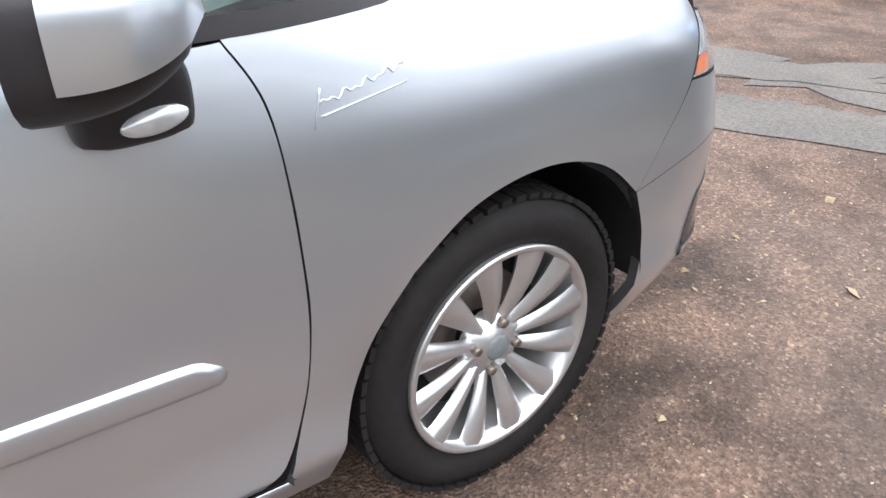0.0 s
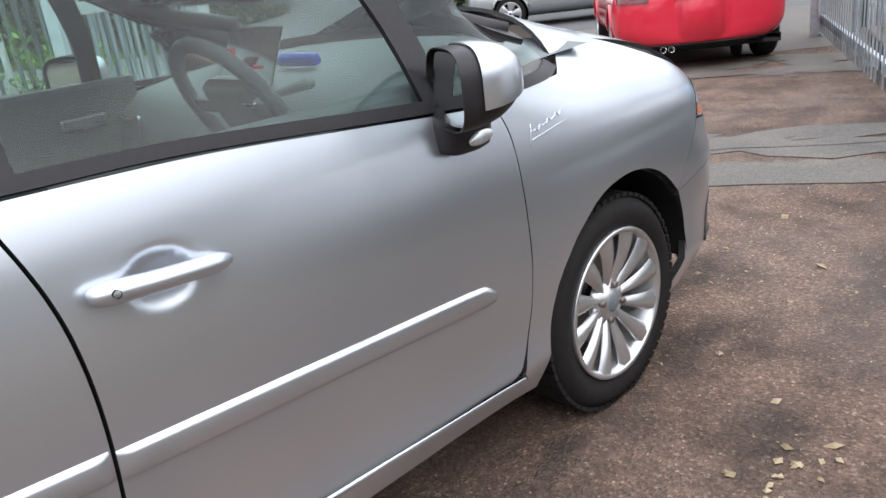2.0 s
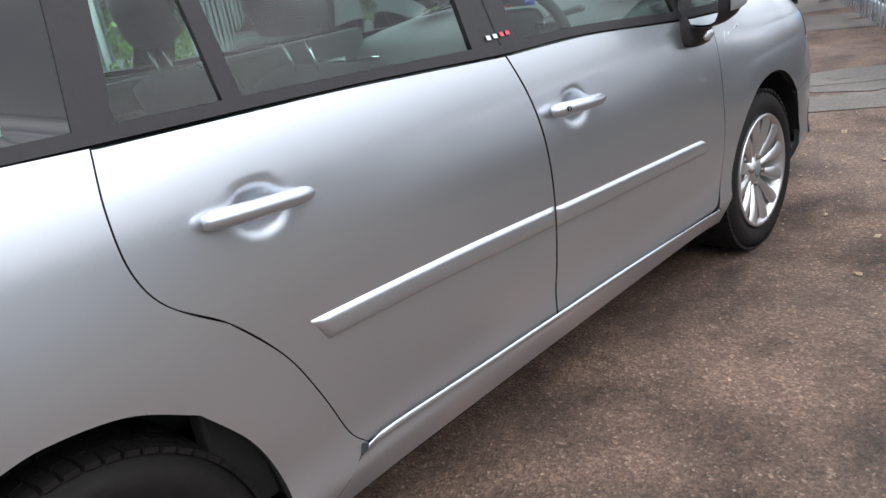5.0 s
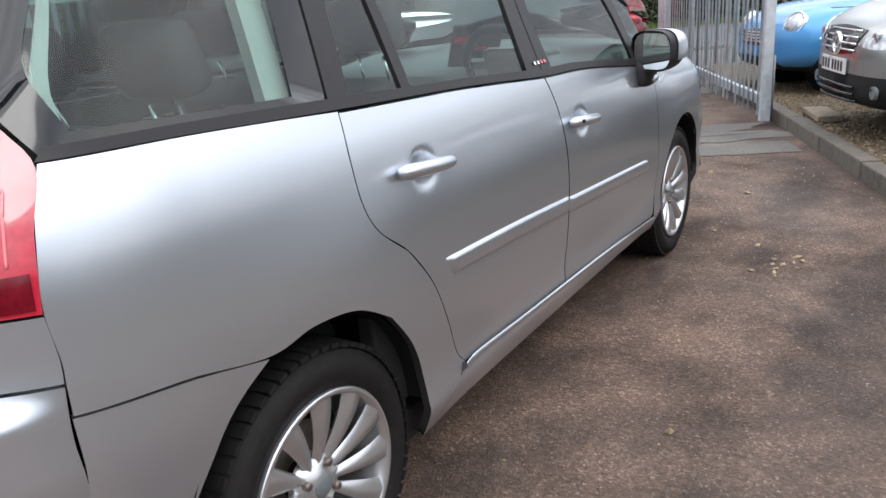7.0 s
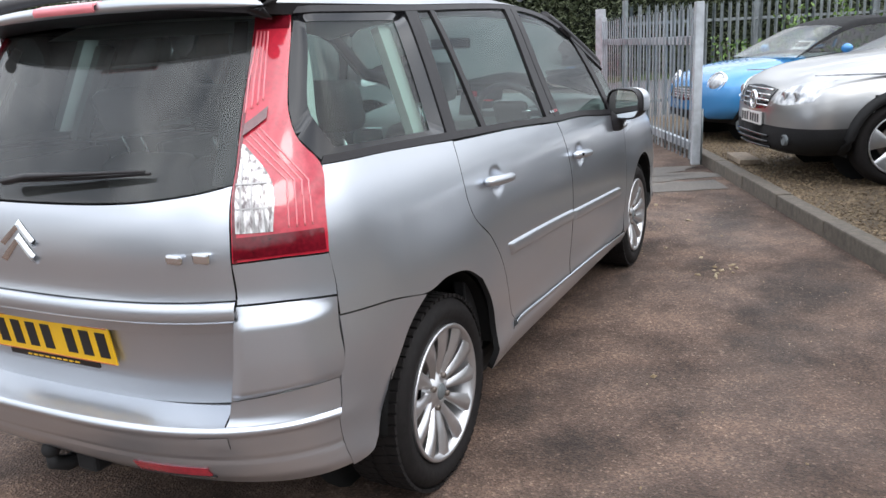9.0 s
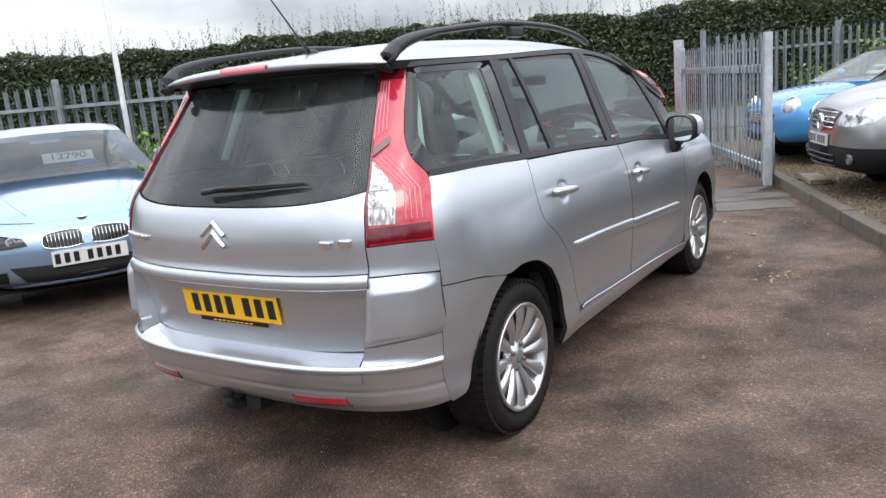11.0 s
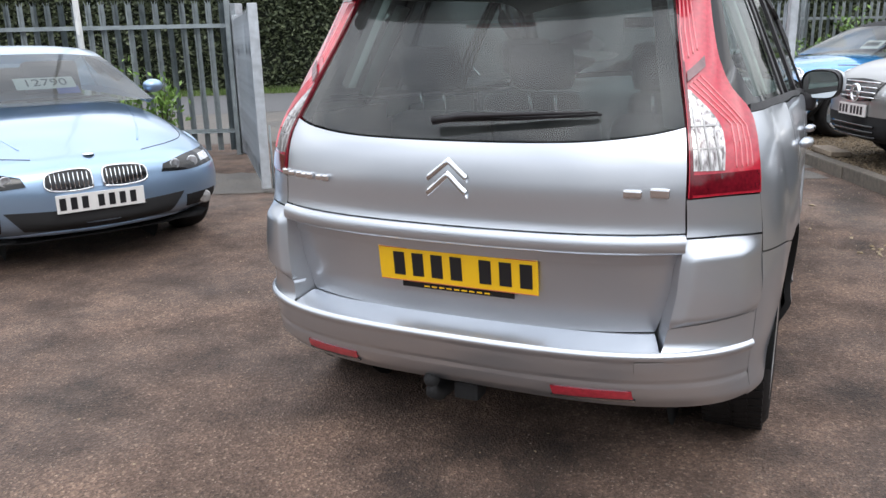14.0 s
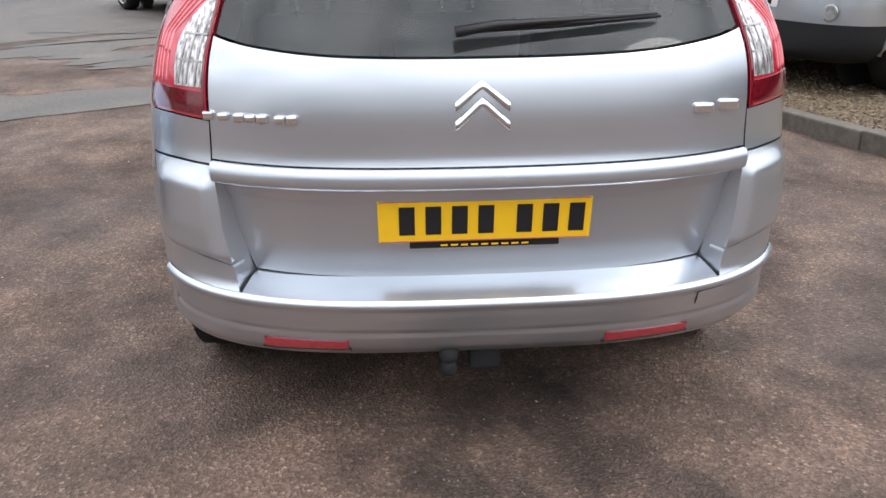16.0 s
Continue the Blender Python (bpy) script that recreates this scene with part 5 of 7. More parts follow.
# door mirrors
for sg in (1, -1):
    mr = new("door_mirror")
    mr.parent = car
    mr["label"] = "door mirror with silver cap and black shell"

    cz, sz = math.cos(radians(27)), math.sin(radians(27))

    def turned(dx, dy, z):
        """From the mirror head's own axes, its glass turned in towards the driver."""
        return (2.105 + cz * dx - sz * dy, -sg * (0.985 + sz * dx + cz * dy), z)

    def shell(name, mat, x0, x1, grow, cut=None, lab="", low=0.0):
        bm, cols = bmesh.new(), []
        for i in range(13):
            f = i / 12
            x = x0 + (x1 - x0) * f
            k = max((1 - f ** 2.4) ** 0.5 if f < 1 else 0.02, 0.03)
            col = []
            for j in range(33):
                a = 2 * math.pi * j / 32
                if cut:
                    a = cut[0] + (cut[1] - cut[0]) * j / 32
                c, s_ = math.cos(a), math.sin(a)
                rr = (abs(c) ** 3.2 + abs(s_) ** 3.2) ** (-1 / 3.2)
                col.append(turned(x, (0.106 + grow) * k * rr * c, 1.062 + (0.080 + grow) * k * rr * s_ + 0.006 * f))
            cols.append(col)
        sheet(bm, cols, 0.003)
        bmesh.ops.recalc_face_normals(bm, faces=bm.faces)
        return part(name, bm, mat, mr, lab)
    shell("shell", BLACK_TRIM, -0.070, 0.080, 0.0)
    shell("cap", SILVER, -0.030, 0.086, 0.004, cut=(radians(-22), radians(202)), lab="silver mirror cap")
    bm = bmesh.new()
    g = []
    for k in range(11):
        u = -1 + k / 5
        h = (1 - min(1.0, abs(u)) ** 3.2 * 0.93) ** (1 / 3.2)
        g.append([turned(-0.062, 0.096 * u, 1.062 + 0.071 * h * (-1 + q / 5)) for q in range(11)])
    sheet(bm, g)
    bmesh.ops.recalc_face_normals(bm, faces=bm.faces)
    part("mirror_glass", bm, MIRROR_GLASS, mr, "mirror glass")
    bm, cols = bmesh.new(), []
    for i in range(15):
        f = i / 14
        zz = 0.918 + 0.112 * f
        wide = 0.066 * (1 - abs(2 * f - 0.75) ** 3 * 0.25)
        out = 0.950 - 0.012 * (1 - f) ** 3 if f < 0.8 else 0.950
        round_ = 1.0 if 0 < i < 14 else 0.72
        col = []
        for j in range(25):
            a = 2 * math.pi * j / 24
            c, q = math.cos(a), math.sin(a)
            rr = (abs(c) ** 3.5 + abs(q) ** 3.5) ** (-1 / 3.5)
            col.append((2.128 + wide * round_ * rr * c, -sg * (0.905 + (out - 0.905) * round_ * rr * q), zz))
        cols.append(col)
    sheet(bm, cols)
    bm.faces.new([bm.verts.new(p) for p in cols[0][:-1]])
    bmesh.ops.recalc_face_normals(bm, faces=bm.faces)
    arm = part("mirror_arm", bm, BLACK_TRIM, mr)
    bm = bmesh.new()
    bmesh.ops.create_uvsphere(bm, u_segments=20, v_segments=12, radius=1, matrix=Matrix.Translation((2.140, -sg * 0.947, 0.947)) @ Matrix.Rotation(radians(-6), 4, "Y") @ Matrix.Diagonal((0.038, 0.009, 0.0145, 1)))
    part("repeater_lamp", bm, HEAD_CLEAR, arm, "clear side repeater lamp")


# cabin
def seat(x, y, w, back=0.62, tilt=18, z0=0.42):
    st = new("seat")
    st.parent = car
    st["label"] = "dark cloth seat"
    bm = bmesh.new()
    add_box(bm, (x, y, z0), (0.50, w, 0.17), 0.05)
    part("cushion", bm, FABRIC, st)
    r = Matrix.Rotation(radians(-tilt), 4, "Y")
    bm = bmesh.new()
    add_box(bm, (x - 0.30 - 0.10, y, z0 + 0.05 + back / 2), (0.15, w, back), 0.055, r)
    part("backrest", bm, FABRIC, st)
    bm = bmesh.new()
    add_box(bm, (x - 0.30 - 0.25, y, z0 + 0.13 + back + 0.09), (0.10, 0.25, 0.17), 0.045, r)
    hr = part("headrest", bm, FABRIC, st)
    tube("post", [(x - 0.50, y - 0.05, z0 + back - 0.02), (x - 0.54, y - 0.05, z0 + back + 0.12)], 0.006, CHROME, hr, 6)
    tube("post", [(x - 0.50, y + 0.05, z0 + back - 0.02), (x - 0.54, y + 0.05, z0 + back + 0.12)], 0.006, CHROME, hr, 6)


for y in (-0.37, 0.37):
    seat(1.52, y, 0.50, 0.62)
for y in (-0.46, 0.0, 0.46):
    seat(0.62, y, 0.42, 0.60)
box("cabin_floor", (1.0, 0, 0.30), (2.6, 1.5, 0.04), DARK_PLASTIC, car, 0.01)
box("boot_floor", (-0.25, 0, 0.62), (0.75, 1.1, 0.05), DARK_PLASTIC, car, 0.02)
bm, cols = bmesh.new(), []
for i in range(17):
    t = -1 + 2 * i / 16
    y = 0.78 * t
    cols.append([(x + 0.05 * (1 - t * t), -y, z + 0.03 * (1 - t * t)) for x, z in ((2.10, 0.62), (2.08, 0.80), (2.12, 0.94), (2.20, 0.995), (2.35, 1.02), (2.55, 1.04), (2.78, 1.05))])
sheet(bm, cols)
bmesh.ops.recalc_face_normals(bm, faces=bm.faces)
dash = part("dashboard", bm, DASH, car, "two-tone grey dashboard")
box("centre_display", (2.38, 0.0, 1.075), (0.03, 0.20, 0.035), BLUE_SCREEN, dash, 0.01, "blue lit display", Matrix.Rotation(radians(-25), 4, "Y"))
box("air_vent", (2.09, -0.62, 0.90), (0.02, 0.16, 0.08), CHROME, dash, 0.01)
box("air_vent", (2.09, 0.62, 0.90), (0.02, 0.16, 0.08), CHROME, dash, 0.01)
sw = new("steering_wheel")
sw.parent = car
sw.matrix_local = Matrix.Translation((1.93, -0.37, 1.025)) @ Matrix.Rotation(radians(-28), 4, "Y")
bm = bmesh.new()
pr = [(0.185 + 0.018 * math.cos(a), 0.018 * math.sin(a)) for a in [2 * math.pi * k / 10 for k in range(10)]]
lathe(bm, pr, 40, "x", closed=True)
part("wheel_ring", bm, FABRIC, sw, "dark leather ring")
bm = bmesh.new()
add_box(bm, (0.02, 0, 0), (0.06, 0.20, 0.15), 0.03)
part("airbag_cover", bm, DASH, sw)
for yy in (-1, 1):
    box("spoke", (0.01, yy * 0.135, 0.01), (0.03, 0.09, 0.04), DASH, sw, 0.008)
box("trim_piece", (-0.012, -0.10, 0.03), (0.01, 0.05, 0.012), CHROME, sw, 0.003)
tube("stalk", [(2.02, -0.37, 1.04), (2.00, -0.58, 1.08)], [0.008, 0.014], DASH, car, 8)
for sg in (1, -1):
    for x0, x1 in ((1.34, 2.20), (0.50, 1.22)):
        dc = box("door_card", ((x0 + x1) / 2, sg * 0.775, 0.78), (x1 - x0, 0.045, 0.56), DASH, car, 0.02)
        box("inner_handle", (x1 - 0.22, sg * 0.745, 0.93), (0.16, 0.02, 0.05), CHROME, dc, 0.01)
rv = box("rear_view_mirror", (1.98, 0.0, 1.42), (0.03, 0.24, 0.06), DARK_PLASTIC, car, 0.015)
ca = box("price_card", (2.15, -0.10, 1.10), (0.006, 0.26, 0.20), GLOSS_BLACK, car, 0.002, "dark sales card with red print", Matrix.Rotation(radians(25), 4, "Y"))
for k in range(2):
    box("card_mark", (2.142 - 0.02 * k, -0.14 + 0.09 * k, 1.08 + 0.05 * k), (0.004, 0.07, 0.03), RED_LENS, ca, 0.0)


# ---- the yard ----
def flat(name, pts, z, mat, label, category, kind="structure"):
    bm = bmesh.new()
    bm.faces.new([bm.verts.new((x, y, z)) for x, y in pts])
    bmesh.ops.recalc_face_normals(bm, faces=bm.faces)
    ob = part(name, bm, mat, None, smooth=False)
    if ob.data.polygons[0].normal.z < 0:
        ob.data.flip_normals()
    return tagged(ob, label, category, kind=kind)


flat("ground", [(-300, -300), (300, -300), (300, 300), (-300, 300)], 0.0, GROUND, "worn brown tarmac with grit and damp patches", "ground")


def ragged(a, b, n, amp, seed):
    """Points along an edge that wavers."""
    rnd = random.Random(seed)
    out = []
    for k in range(n):
        t = k / n
        j = rnd.uniform(-amp, amp)
        dx, dy = b[0] - a[0], b[1] - a[1]
        L = math.hypot(dx, dy)
        out.append((a[0] + dx * t - dy / L * j, a[1] + dy * t + dx / L * j))
    return out


flat("apron", ragged((2.2, 5.2), (5.35, -1.15), 60, 0.012, 1) + ragged((5.35, -1.15), (5.75, -0.95), 4, 0.01, 2)
     + ragged((5.75, -0.95), (4.6, 1.6), 40, 0.045, 3) + ragged((4.6, 1.6), (3.6, 5.5), 40, 0.06, 4), 0.005, CONCRETE, "pale worn concrete strip across the gateway", "concrete")
rnd = random.Random(5)
for k in range(16):
    c = Vector((5.4 + 1.6 * rnd.random() + 0.45 * k * 0.2, 0, 0))
    cx, cy = 5.0 + rnd.uniform(0.5, 4.5), 0
    cy = rnd.uniform(-0.6, 4.2) - 0.1 * (cx - 5)
    if cy < 0.45 * (cx - 6.45) - 0.7 + 0.25:
        cy = 0.45 * (cx - 6.45) - 0.4 + rnd.random()
    ax, ay = rnd.uniform(0.15, 0.45), rnd.uniform(0.4, 1.1)
    pts = []
    for i in range(26):
        a = 2 * math.pi * i / 26
        r = 1 + 0.35 * math.sin(3 * a + k) + rnd.uniform(-0.22, 0.22)
        u, v = ax * r * math.cos(a), ay * r * math.sin(a)
        pts.append((cx + 0.87 * u - 0.48 * v, cy + 0.48 * u + 0.87 * v))
    flat("concrete_patch", pts, 0.004 + 0.0003 * k, CONCRETE, "pale patch of bare concrete in the tarmac", "concrete")
D, N = Vector((-0.62, 0.785)), Vector((0.785, 0.62))
P0 = Vector((11.3, 8.0))


def strip_along(d0, d1, a=-60, b=60):
    return [tuple(P0 + D * a + N * d0), tuple(P0 + D * b + N * d0), tuple(P0 + D * b + N * d1), tuple(P0 + D * a + N * d1)]


flat("entrance", strip_along(-5.2, 0.02, -9, 4), 0.003, CONCRETE, "pale concrete entrance between gate and road", "concrete")
flat("road", strip_along(0, 6.2), 0.006, ROAD, "grey asphalt road", "road")
flat("verge", strip_along(6.2, 9.0), 0.012, plain("verge_soil", (0.07, 0.09, 0.025), 0.95, vary=0.4, scale=6), "grass verge below the hedge", "verge")
bm = bmesh.new()
rnd = random.Random(8)
for k in range(9000):
    d, t = 6.15 + 2.0 * rnd.random() ** 1.5, rnd.uniform(-16, 16)
    p = P0 + D * t + N * d
    a, h = rnd.uniform(0, math.pi), rnd.uniform(0.06, 0.20)
    u = Vector((math.cos(a), math.sin(a), 0)) * 0.012
    b0 = Vector((p.x, p.y, 0.01))
    tip = b0 + Vector((rnd.uniform(-0.06, 0.06), rnd.uniform(-0.06, 0.06), h))
    bm.faces.new([bm.verts.new(b0 - u), bm.verts.new(b0 + u), bm.verts.new(tip)])
tagged(part("verge_grass", bm, GRASS, None, smooth=False), "long green verge grass", "grass", kind="stuff")


def hedge(name, a, b, depth, height, n, seed, label, leaf=0.075, mat=None):
    """A clipped-once hedge: leaf clumps over a near-black box of painted inner shade, and shoots that stand out above.
    """
    rnd = random.Random(seed)
    a, b = Vector(a), Vector(b)
    d = (b - a)
    L = d.length
    d.normalize()
    nn = Vector((d.y, -d.x))
    V, F = [], []

    def leaf_at(p, s):
        u = Vector((rnd.gauss(0, 1), rnd.gauss(0, 1), rnd.gauss(0, 0.7))).normalized()
        w = u.cross(Vector((rnd.gauss(0, 1), rnd.gauss(0, 1), rnd.gauss(0, 1)))).normalized()
        i = len(V)
        V.extend([p - u * s, p + w * s * 0.42, p + u * s, p - w * s * 0.42])
        F.append((i, i + 1, i + 2, i + 3))
    for k in range(n):
        t = rnd.random() * L
        h = height * (0.90 + 0.10 * noise.noise(Vector((t * 0.35, seed, 0))) + 0.06 * noise.noise(Vector((t * 1.7, seed, 3))))
        side = rnd.random()
        z = h * (1 - rnd.random() ** 1.6) if side < 0.75 else h - abs(rnd.gauss(0, 0.05)) * h
        off = -depth / 2 + abs(rnd.gauss(0, 0.16)) * depth if side < 0.75 else rnd.uniform(-0.5, 0.5) * depth
        off += 0.18 * noise.noise(Vector((t * 0.9, z * 0.9, seed)))
        p2 = a + d * t + nn * off
        leaf_at(Vector((p2.x, p2.y, max(0.03, z))), leaf * rnd.uniform(0.6, 1.35))
    for k in range(int(L * 15)):
        t = rnd.random() * L
        h = height * (0.88 + 0.10 * noise.noise(Vector((t * 0.35, seed, 0))))
        p2 = a + d * t + nn * rnd.uniform(-0.45, 0.3) * depth
        ln, tx, ty = 0.2 + 0.85 * rnd.random() ** 1.6, rnd.gauss(0, 0.16), rnd.gauss(0, 0.16)
        for q in range(int(ln / 0.035)):
            f = q * 0.035
            leaf_at(Vector((p2.x + tx * f + rnd.gauss(0, 0.025), p2.y + ty * f + rnd.gauss(0, 0.025), h + f)), leaf * 0.62 * (1.15 - f / ln * 0.6))
    me = bpy.data.meshes.new(name)
    me.from_pydata(V, [], F)
    me.materials.append(mat or HEDGE_LEAF)
    root = thing(name, label, "hedge")
    ob = new("foliage", me)
    ob.parent = root
    tagged(ob, kind="stuff")
    # near-black box: the shade between the leaves, put into its colour
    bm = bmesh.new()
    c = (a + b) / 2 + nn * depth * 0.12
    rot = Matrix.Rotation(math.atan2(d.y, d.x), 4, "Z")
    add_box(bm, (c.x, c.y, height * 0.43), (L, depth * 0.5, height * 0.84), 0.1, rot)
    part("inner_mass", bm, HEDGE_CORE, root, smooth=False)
    return root


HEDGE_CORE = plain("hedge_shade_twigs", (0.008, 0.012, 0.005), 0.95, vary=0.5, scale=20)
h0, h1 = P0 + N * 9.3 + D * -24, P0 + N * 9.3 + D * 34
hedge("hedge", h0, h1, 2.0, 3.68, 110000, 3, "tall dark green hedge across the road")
# two unseen hedges added round the yard, only mirrored in paint and glass
hedge("far_hedge", (-22, -14), (26, -15), 2.5, 2.9, 20000, 6, "dark hedge along the yard's far side", 0.20, UNSEEN_LEAF)
hedge("far_hedge", (-20, 16), (-22, -15), 2.5, 2.6, 14000, 9, "dark hedge along the yard's end", 0.20, UNSEEN_LEAF)


# palisade fence and gates
def pale_mesh(h, w=0.066, mat=GALV, deep=1.0):
    bm, cols = bmesh.new(), []
    prof = [(x * w, y * deep) for x, y in ((-0.5, 0.010), (-0.28, 0.004), (-0.14, -0.010), (0.14, -0.010), (0.28, 0.004), (0.5, 0.010))]
    for z in (0.05, h * 0.5, h - 0.10, h - 0.055):
        f = 1.0 if z < h - 0.08 else 0.9
        cols.append([(x * f, y, z) for x, y in prof])
    rows = [[bm.verts.new(p) for p in c] for c in cols]
    for a, b in zip(rows, rows[1:]):
        for k in range(5):
            bm.faces.new((a[k], a[k + 1], b[k + 1], b[k]))
    top = rows[-1]
    # three splayed points
    for (i, j), x, y in (((0, 1), -w * 0.60, 0.016), ((2, 3), 0.0, -0.012), ((4, 5), w * 0.60, 0.016)):
        bm.faces.new((top[i], top[j], bm.verts.new((x, y, h))))
    r = bmesh.ops.solidify(bm, geom=list(bm.faces), thickness=0.0035)
    me = bpy.data.meshes.new("pale")
    bm.to_mesh(me)
    bm.free()
    me.materials.append(mat)
    return me


PALE_OLD, PALE_NEW = pale_mesh(1.90, 0.070, GALV_OLD), pale_mesh(1.66, 0.072, GALV, 0.4)


def rail(name, a, b, z, size, mat, parent):
    c, d = (Vector(a) + Vector(b)) / 2, Vector(b) - Vector(a)
    rot = Matrix.Rotation(math.atan2(d.y, d.x), 4, "Z")
    return box(name, (c.x, c.y, z), (d.length, size[0], size[1]), mat, parent, 0.003, rot=rot)


def fence(name, a, b, mesh, h, spacing, mat, label, posts=2.75, lift=0.0):
    root = thing(name, label, "fence")
    a, b = Vector(a), Vector(b)
    d = b - a
    L = d.length
    d.normalize()
    ang = math.atan2(d.y, d.x)
    nrm = Vector((d.y, -d.x))
    for k in range(int(L / spacing)):
        p = a + d * (spacing * (k + 0.5)) + nrm * 0.022
        o = new("pale", mesh)
        o.parent = root
        o.matrix_local = Matrix.Translation((p.x, p.y, lift)) @ Matrix.Rotation(ang, 4, "Z")
    for z in (0.30, h - 0.32):
        rail("rail", a, b, z + lift, (0.006, 0.048), mat, root)
        c = a + nrm * -0.02
        rail("rail", c, c + d * L, z + lift - 0.022, (0.045, 0.005), mat, root)
    n = max(1, round(L / posts))
    for k in range(n + 1):
        p = a + d * (L * k / n) - nrm * 0.05
        box("post", (p.x, p.y, (h + 0.06) / 2 + lift), (0.10, 0.055, h + 0.06), mat, root, 0.004, rot=Matrix.Rotation(ang + math.pi / 2, 4, "Z"))
    return root


HINGE_L, HINGE_R = (5.10, 5.55), (10.9, 1.5)
fence("palisade_fence", (5.10, 5.65), (-1.9, 17.7), PALE_OLD, 1.90, 0.158, GALV_OLD, "weathered galvanised palisade fence with pointed pales")
fence("palisade_fence", (11.2, 1.2), (20.0, -8.2), PALE_OLD, 1.90, 0.158, GALV_OLD, "weathered galvanised palisade fence behind parked cars")


def gate(a, b, label):
    """A palisade gate leaf: box frame, pales, lock and drop bolt. a is the free end."""
    root = thing("gate_leaf", label, "gate")
    a, b = Vector(a), Vector(b)
    d = (b - a).normalized()
    L, ang = (b - a).length, math.atan2(d.y, d.x)
    nrm = Vector((-d.y, d.x))
    rz = Matrix.Rotation(ang, 4, "Z")
    for p in (a, b):
        box("stile", (p.x, p.y, 0.87), (0.075, 0.085, 1.66), GALV, root, 0.006, rot=rz)
    for z in (0.22, 1.32):
        rail("rail", a + d * 0.04, b - d * 0.04, z, (0.05, 0.09), GALV, root)
    n = int(L / 0.155)
    for k in range(n):
        p = a + d * (0.12 + (L - 0.24) * k / (n - 1)) + nrm * 0.034
        o = new("pale", PALE_NEW)
        o.parent = root
        o.matrix_local = Matrix.Translation((p.x, p.y, 0.03)) @ Matrix.Rotation(ang + math.pi, 4, "Z")
    c = a + d * 0.09
    box("lock_case", (c.x, c.y, 0.98), (0.10, 0.06, 0.15), GALV_OLD, root, 0.006, rot=rz)
    c = a + d * 0.02 - nrm * 0.07
    tube("drop_bolt", [(c.x, c.y, 0.03), (c.x, c.y, 0.62)], 0.010, GALV_OLD, root, 8)
    c = a - nrm * 0.06
    box("gusset", (a.x + d.x * 0.16, a.y + d.y * 0.16, 0.16), (0.30, 0.012, 0.012), GALV, root, 0.002, rot=rz @ Matrix.Rotation(radians(-38), 4, "Y"))
    return root


gate((6.47, -0.66), HINGE_R, "open galvanised palisade gate leaf standing along the kerb")
gate((3.02, 3.64), HINGE_L, "open galvanised palisade gate leaf, its brace at the foot")
for p in (HINGE_L, HINGE_R):
    tagged(box("gate_post", (p[0] + 0.1, p[1] + 0.08, 0.92), (0.14, 0.14, 1.84), GALV, None, 0.01), "square galvanised gate post", "post")
pole = thing("flag_pole", "slim white painted pole beside the fence", "pole")
tube("shaft", [(3.45, 6.3, 0.0), (3.43, 6.3, 2.0), (3.36, 6.3, 5.5)], [0.035, 0.032, 0.024], WHITE_PAINT, pole, 12)
box("cleat", (3.40, 6.28, 1.55), (0.03, 0.03, 0.14), WHITE_PAINT, pole, 0.008)


def shrub(c, r, h, n, seed, label):
    rnd = random.Random(seed)
    root = thing("laurel_shrub", label, "shrub", Matrix.Translation(c))
    bm = bmesh.new()
    stems = []
    for k in range(9):
        tip = Vector((rnd.uniform(-r, r), rnd.uniform(-r, r), h * rnd.uniform(0.6, 1.05)))
        stems.append(tip)
        add_tube(bm, [(tip.x * 0.15, tip.y * 0.15, 0), tuple(tip * 0.6), tuple(tip)], [0.012, 0.008, 0.003], 5)
    part("stems", bm, TWIG, root)
    bm = bmesh.new()
    for k in range(n):
        tip = stems[k % 9]
        f = rnd.uniform(0.25, 1.03)
        p = tip * f + Vector((rnd.gauss(0, 0.07), rnd.gauss(0, 0.07), rnd.gauss(0, 0.05)))
        p.z = max(p.z, 0.03)
        u = Vector((rnd.gauss(0, 1), rnd.gauss(0, 1), 0.5 + rnd.random())).normalized()
        w = u.cross(Vector((rnd.gauss(0, 1), rnd.gauss(0, 1), 0.3))).normalized()
        s = rnd.uniform(0.05, 0.10)
        q = [p, p + u * s * 0.5 + w * s * 0.22, p + u * s, p + u * s * 0.5 - w * s * 0.22]
        bm.faces.new([bm.verts.new(v) for v in q])
    lf = part("leaves", bm, SHRUB_LEAF, root, smooth=False)
    tagged(lf, kind="stuff")


for k, (x, y, r, h) in enumerate(((3.75, 6.25, 0.35, 1.15), (4.05, 5.95, 0.24, 0.92), (1.0, 10.0, 0.35, 1.5), (1.9, 8.9, 0.3, 1.3), (9.4, -2.2, 0.4, 1.5), (11.5, -1.6, 0.5, 1.7), (10.2, -0.6, 0.4, 1.2))):
    shrub((x, y, 0), r, h, 700, 20 + k, "bright green laurel shrub against the fence")

# kerb and gravel bed
KA, KD = Vector((7.1, -0.60)), Vector((-0.925, -0.38)).normalized()
KN = Vector((KD.y, -KD.x)) * -1
bm = bmesh.new()
add_box(bm, (0, 0, 0), (0.908, 0.125, 0.20), 0.014)
kerb_me = bpy.data.meshes.new("kerb_stone")
bm.to_mesh(kerb_me)
bm.free()
kerb_me.materials.append(KERB)
kerb = thing("kerb", "brown weathered concrete kerb edging the gravel", "kerb", kind="structure")
for k in range(-4, 12):
    p = KA + KD * (0.917 * (k + 0.5))
    o = new("kerb_stone", kerb_me)
    o.parent = kerb
    rnd = random.Random(k + 40)
    o.matrix_local = Matrix.Translation((p.x, p.y, 0.022 + rnd.uniform(-0.006, 0.006))) @ Matrix.Rotation(math.atan2(KD.y, KD.x) + rnd.uniform(-0.008, 0.008), 4, "Z")
inner = Vector((KD.y, -KD.x))
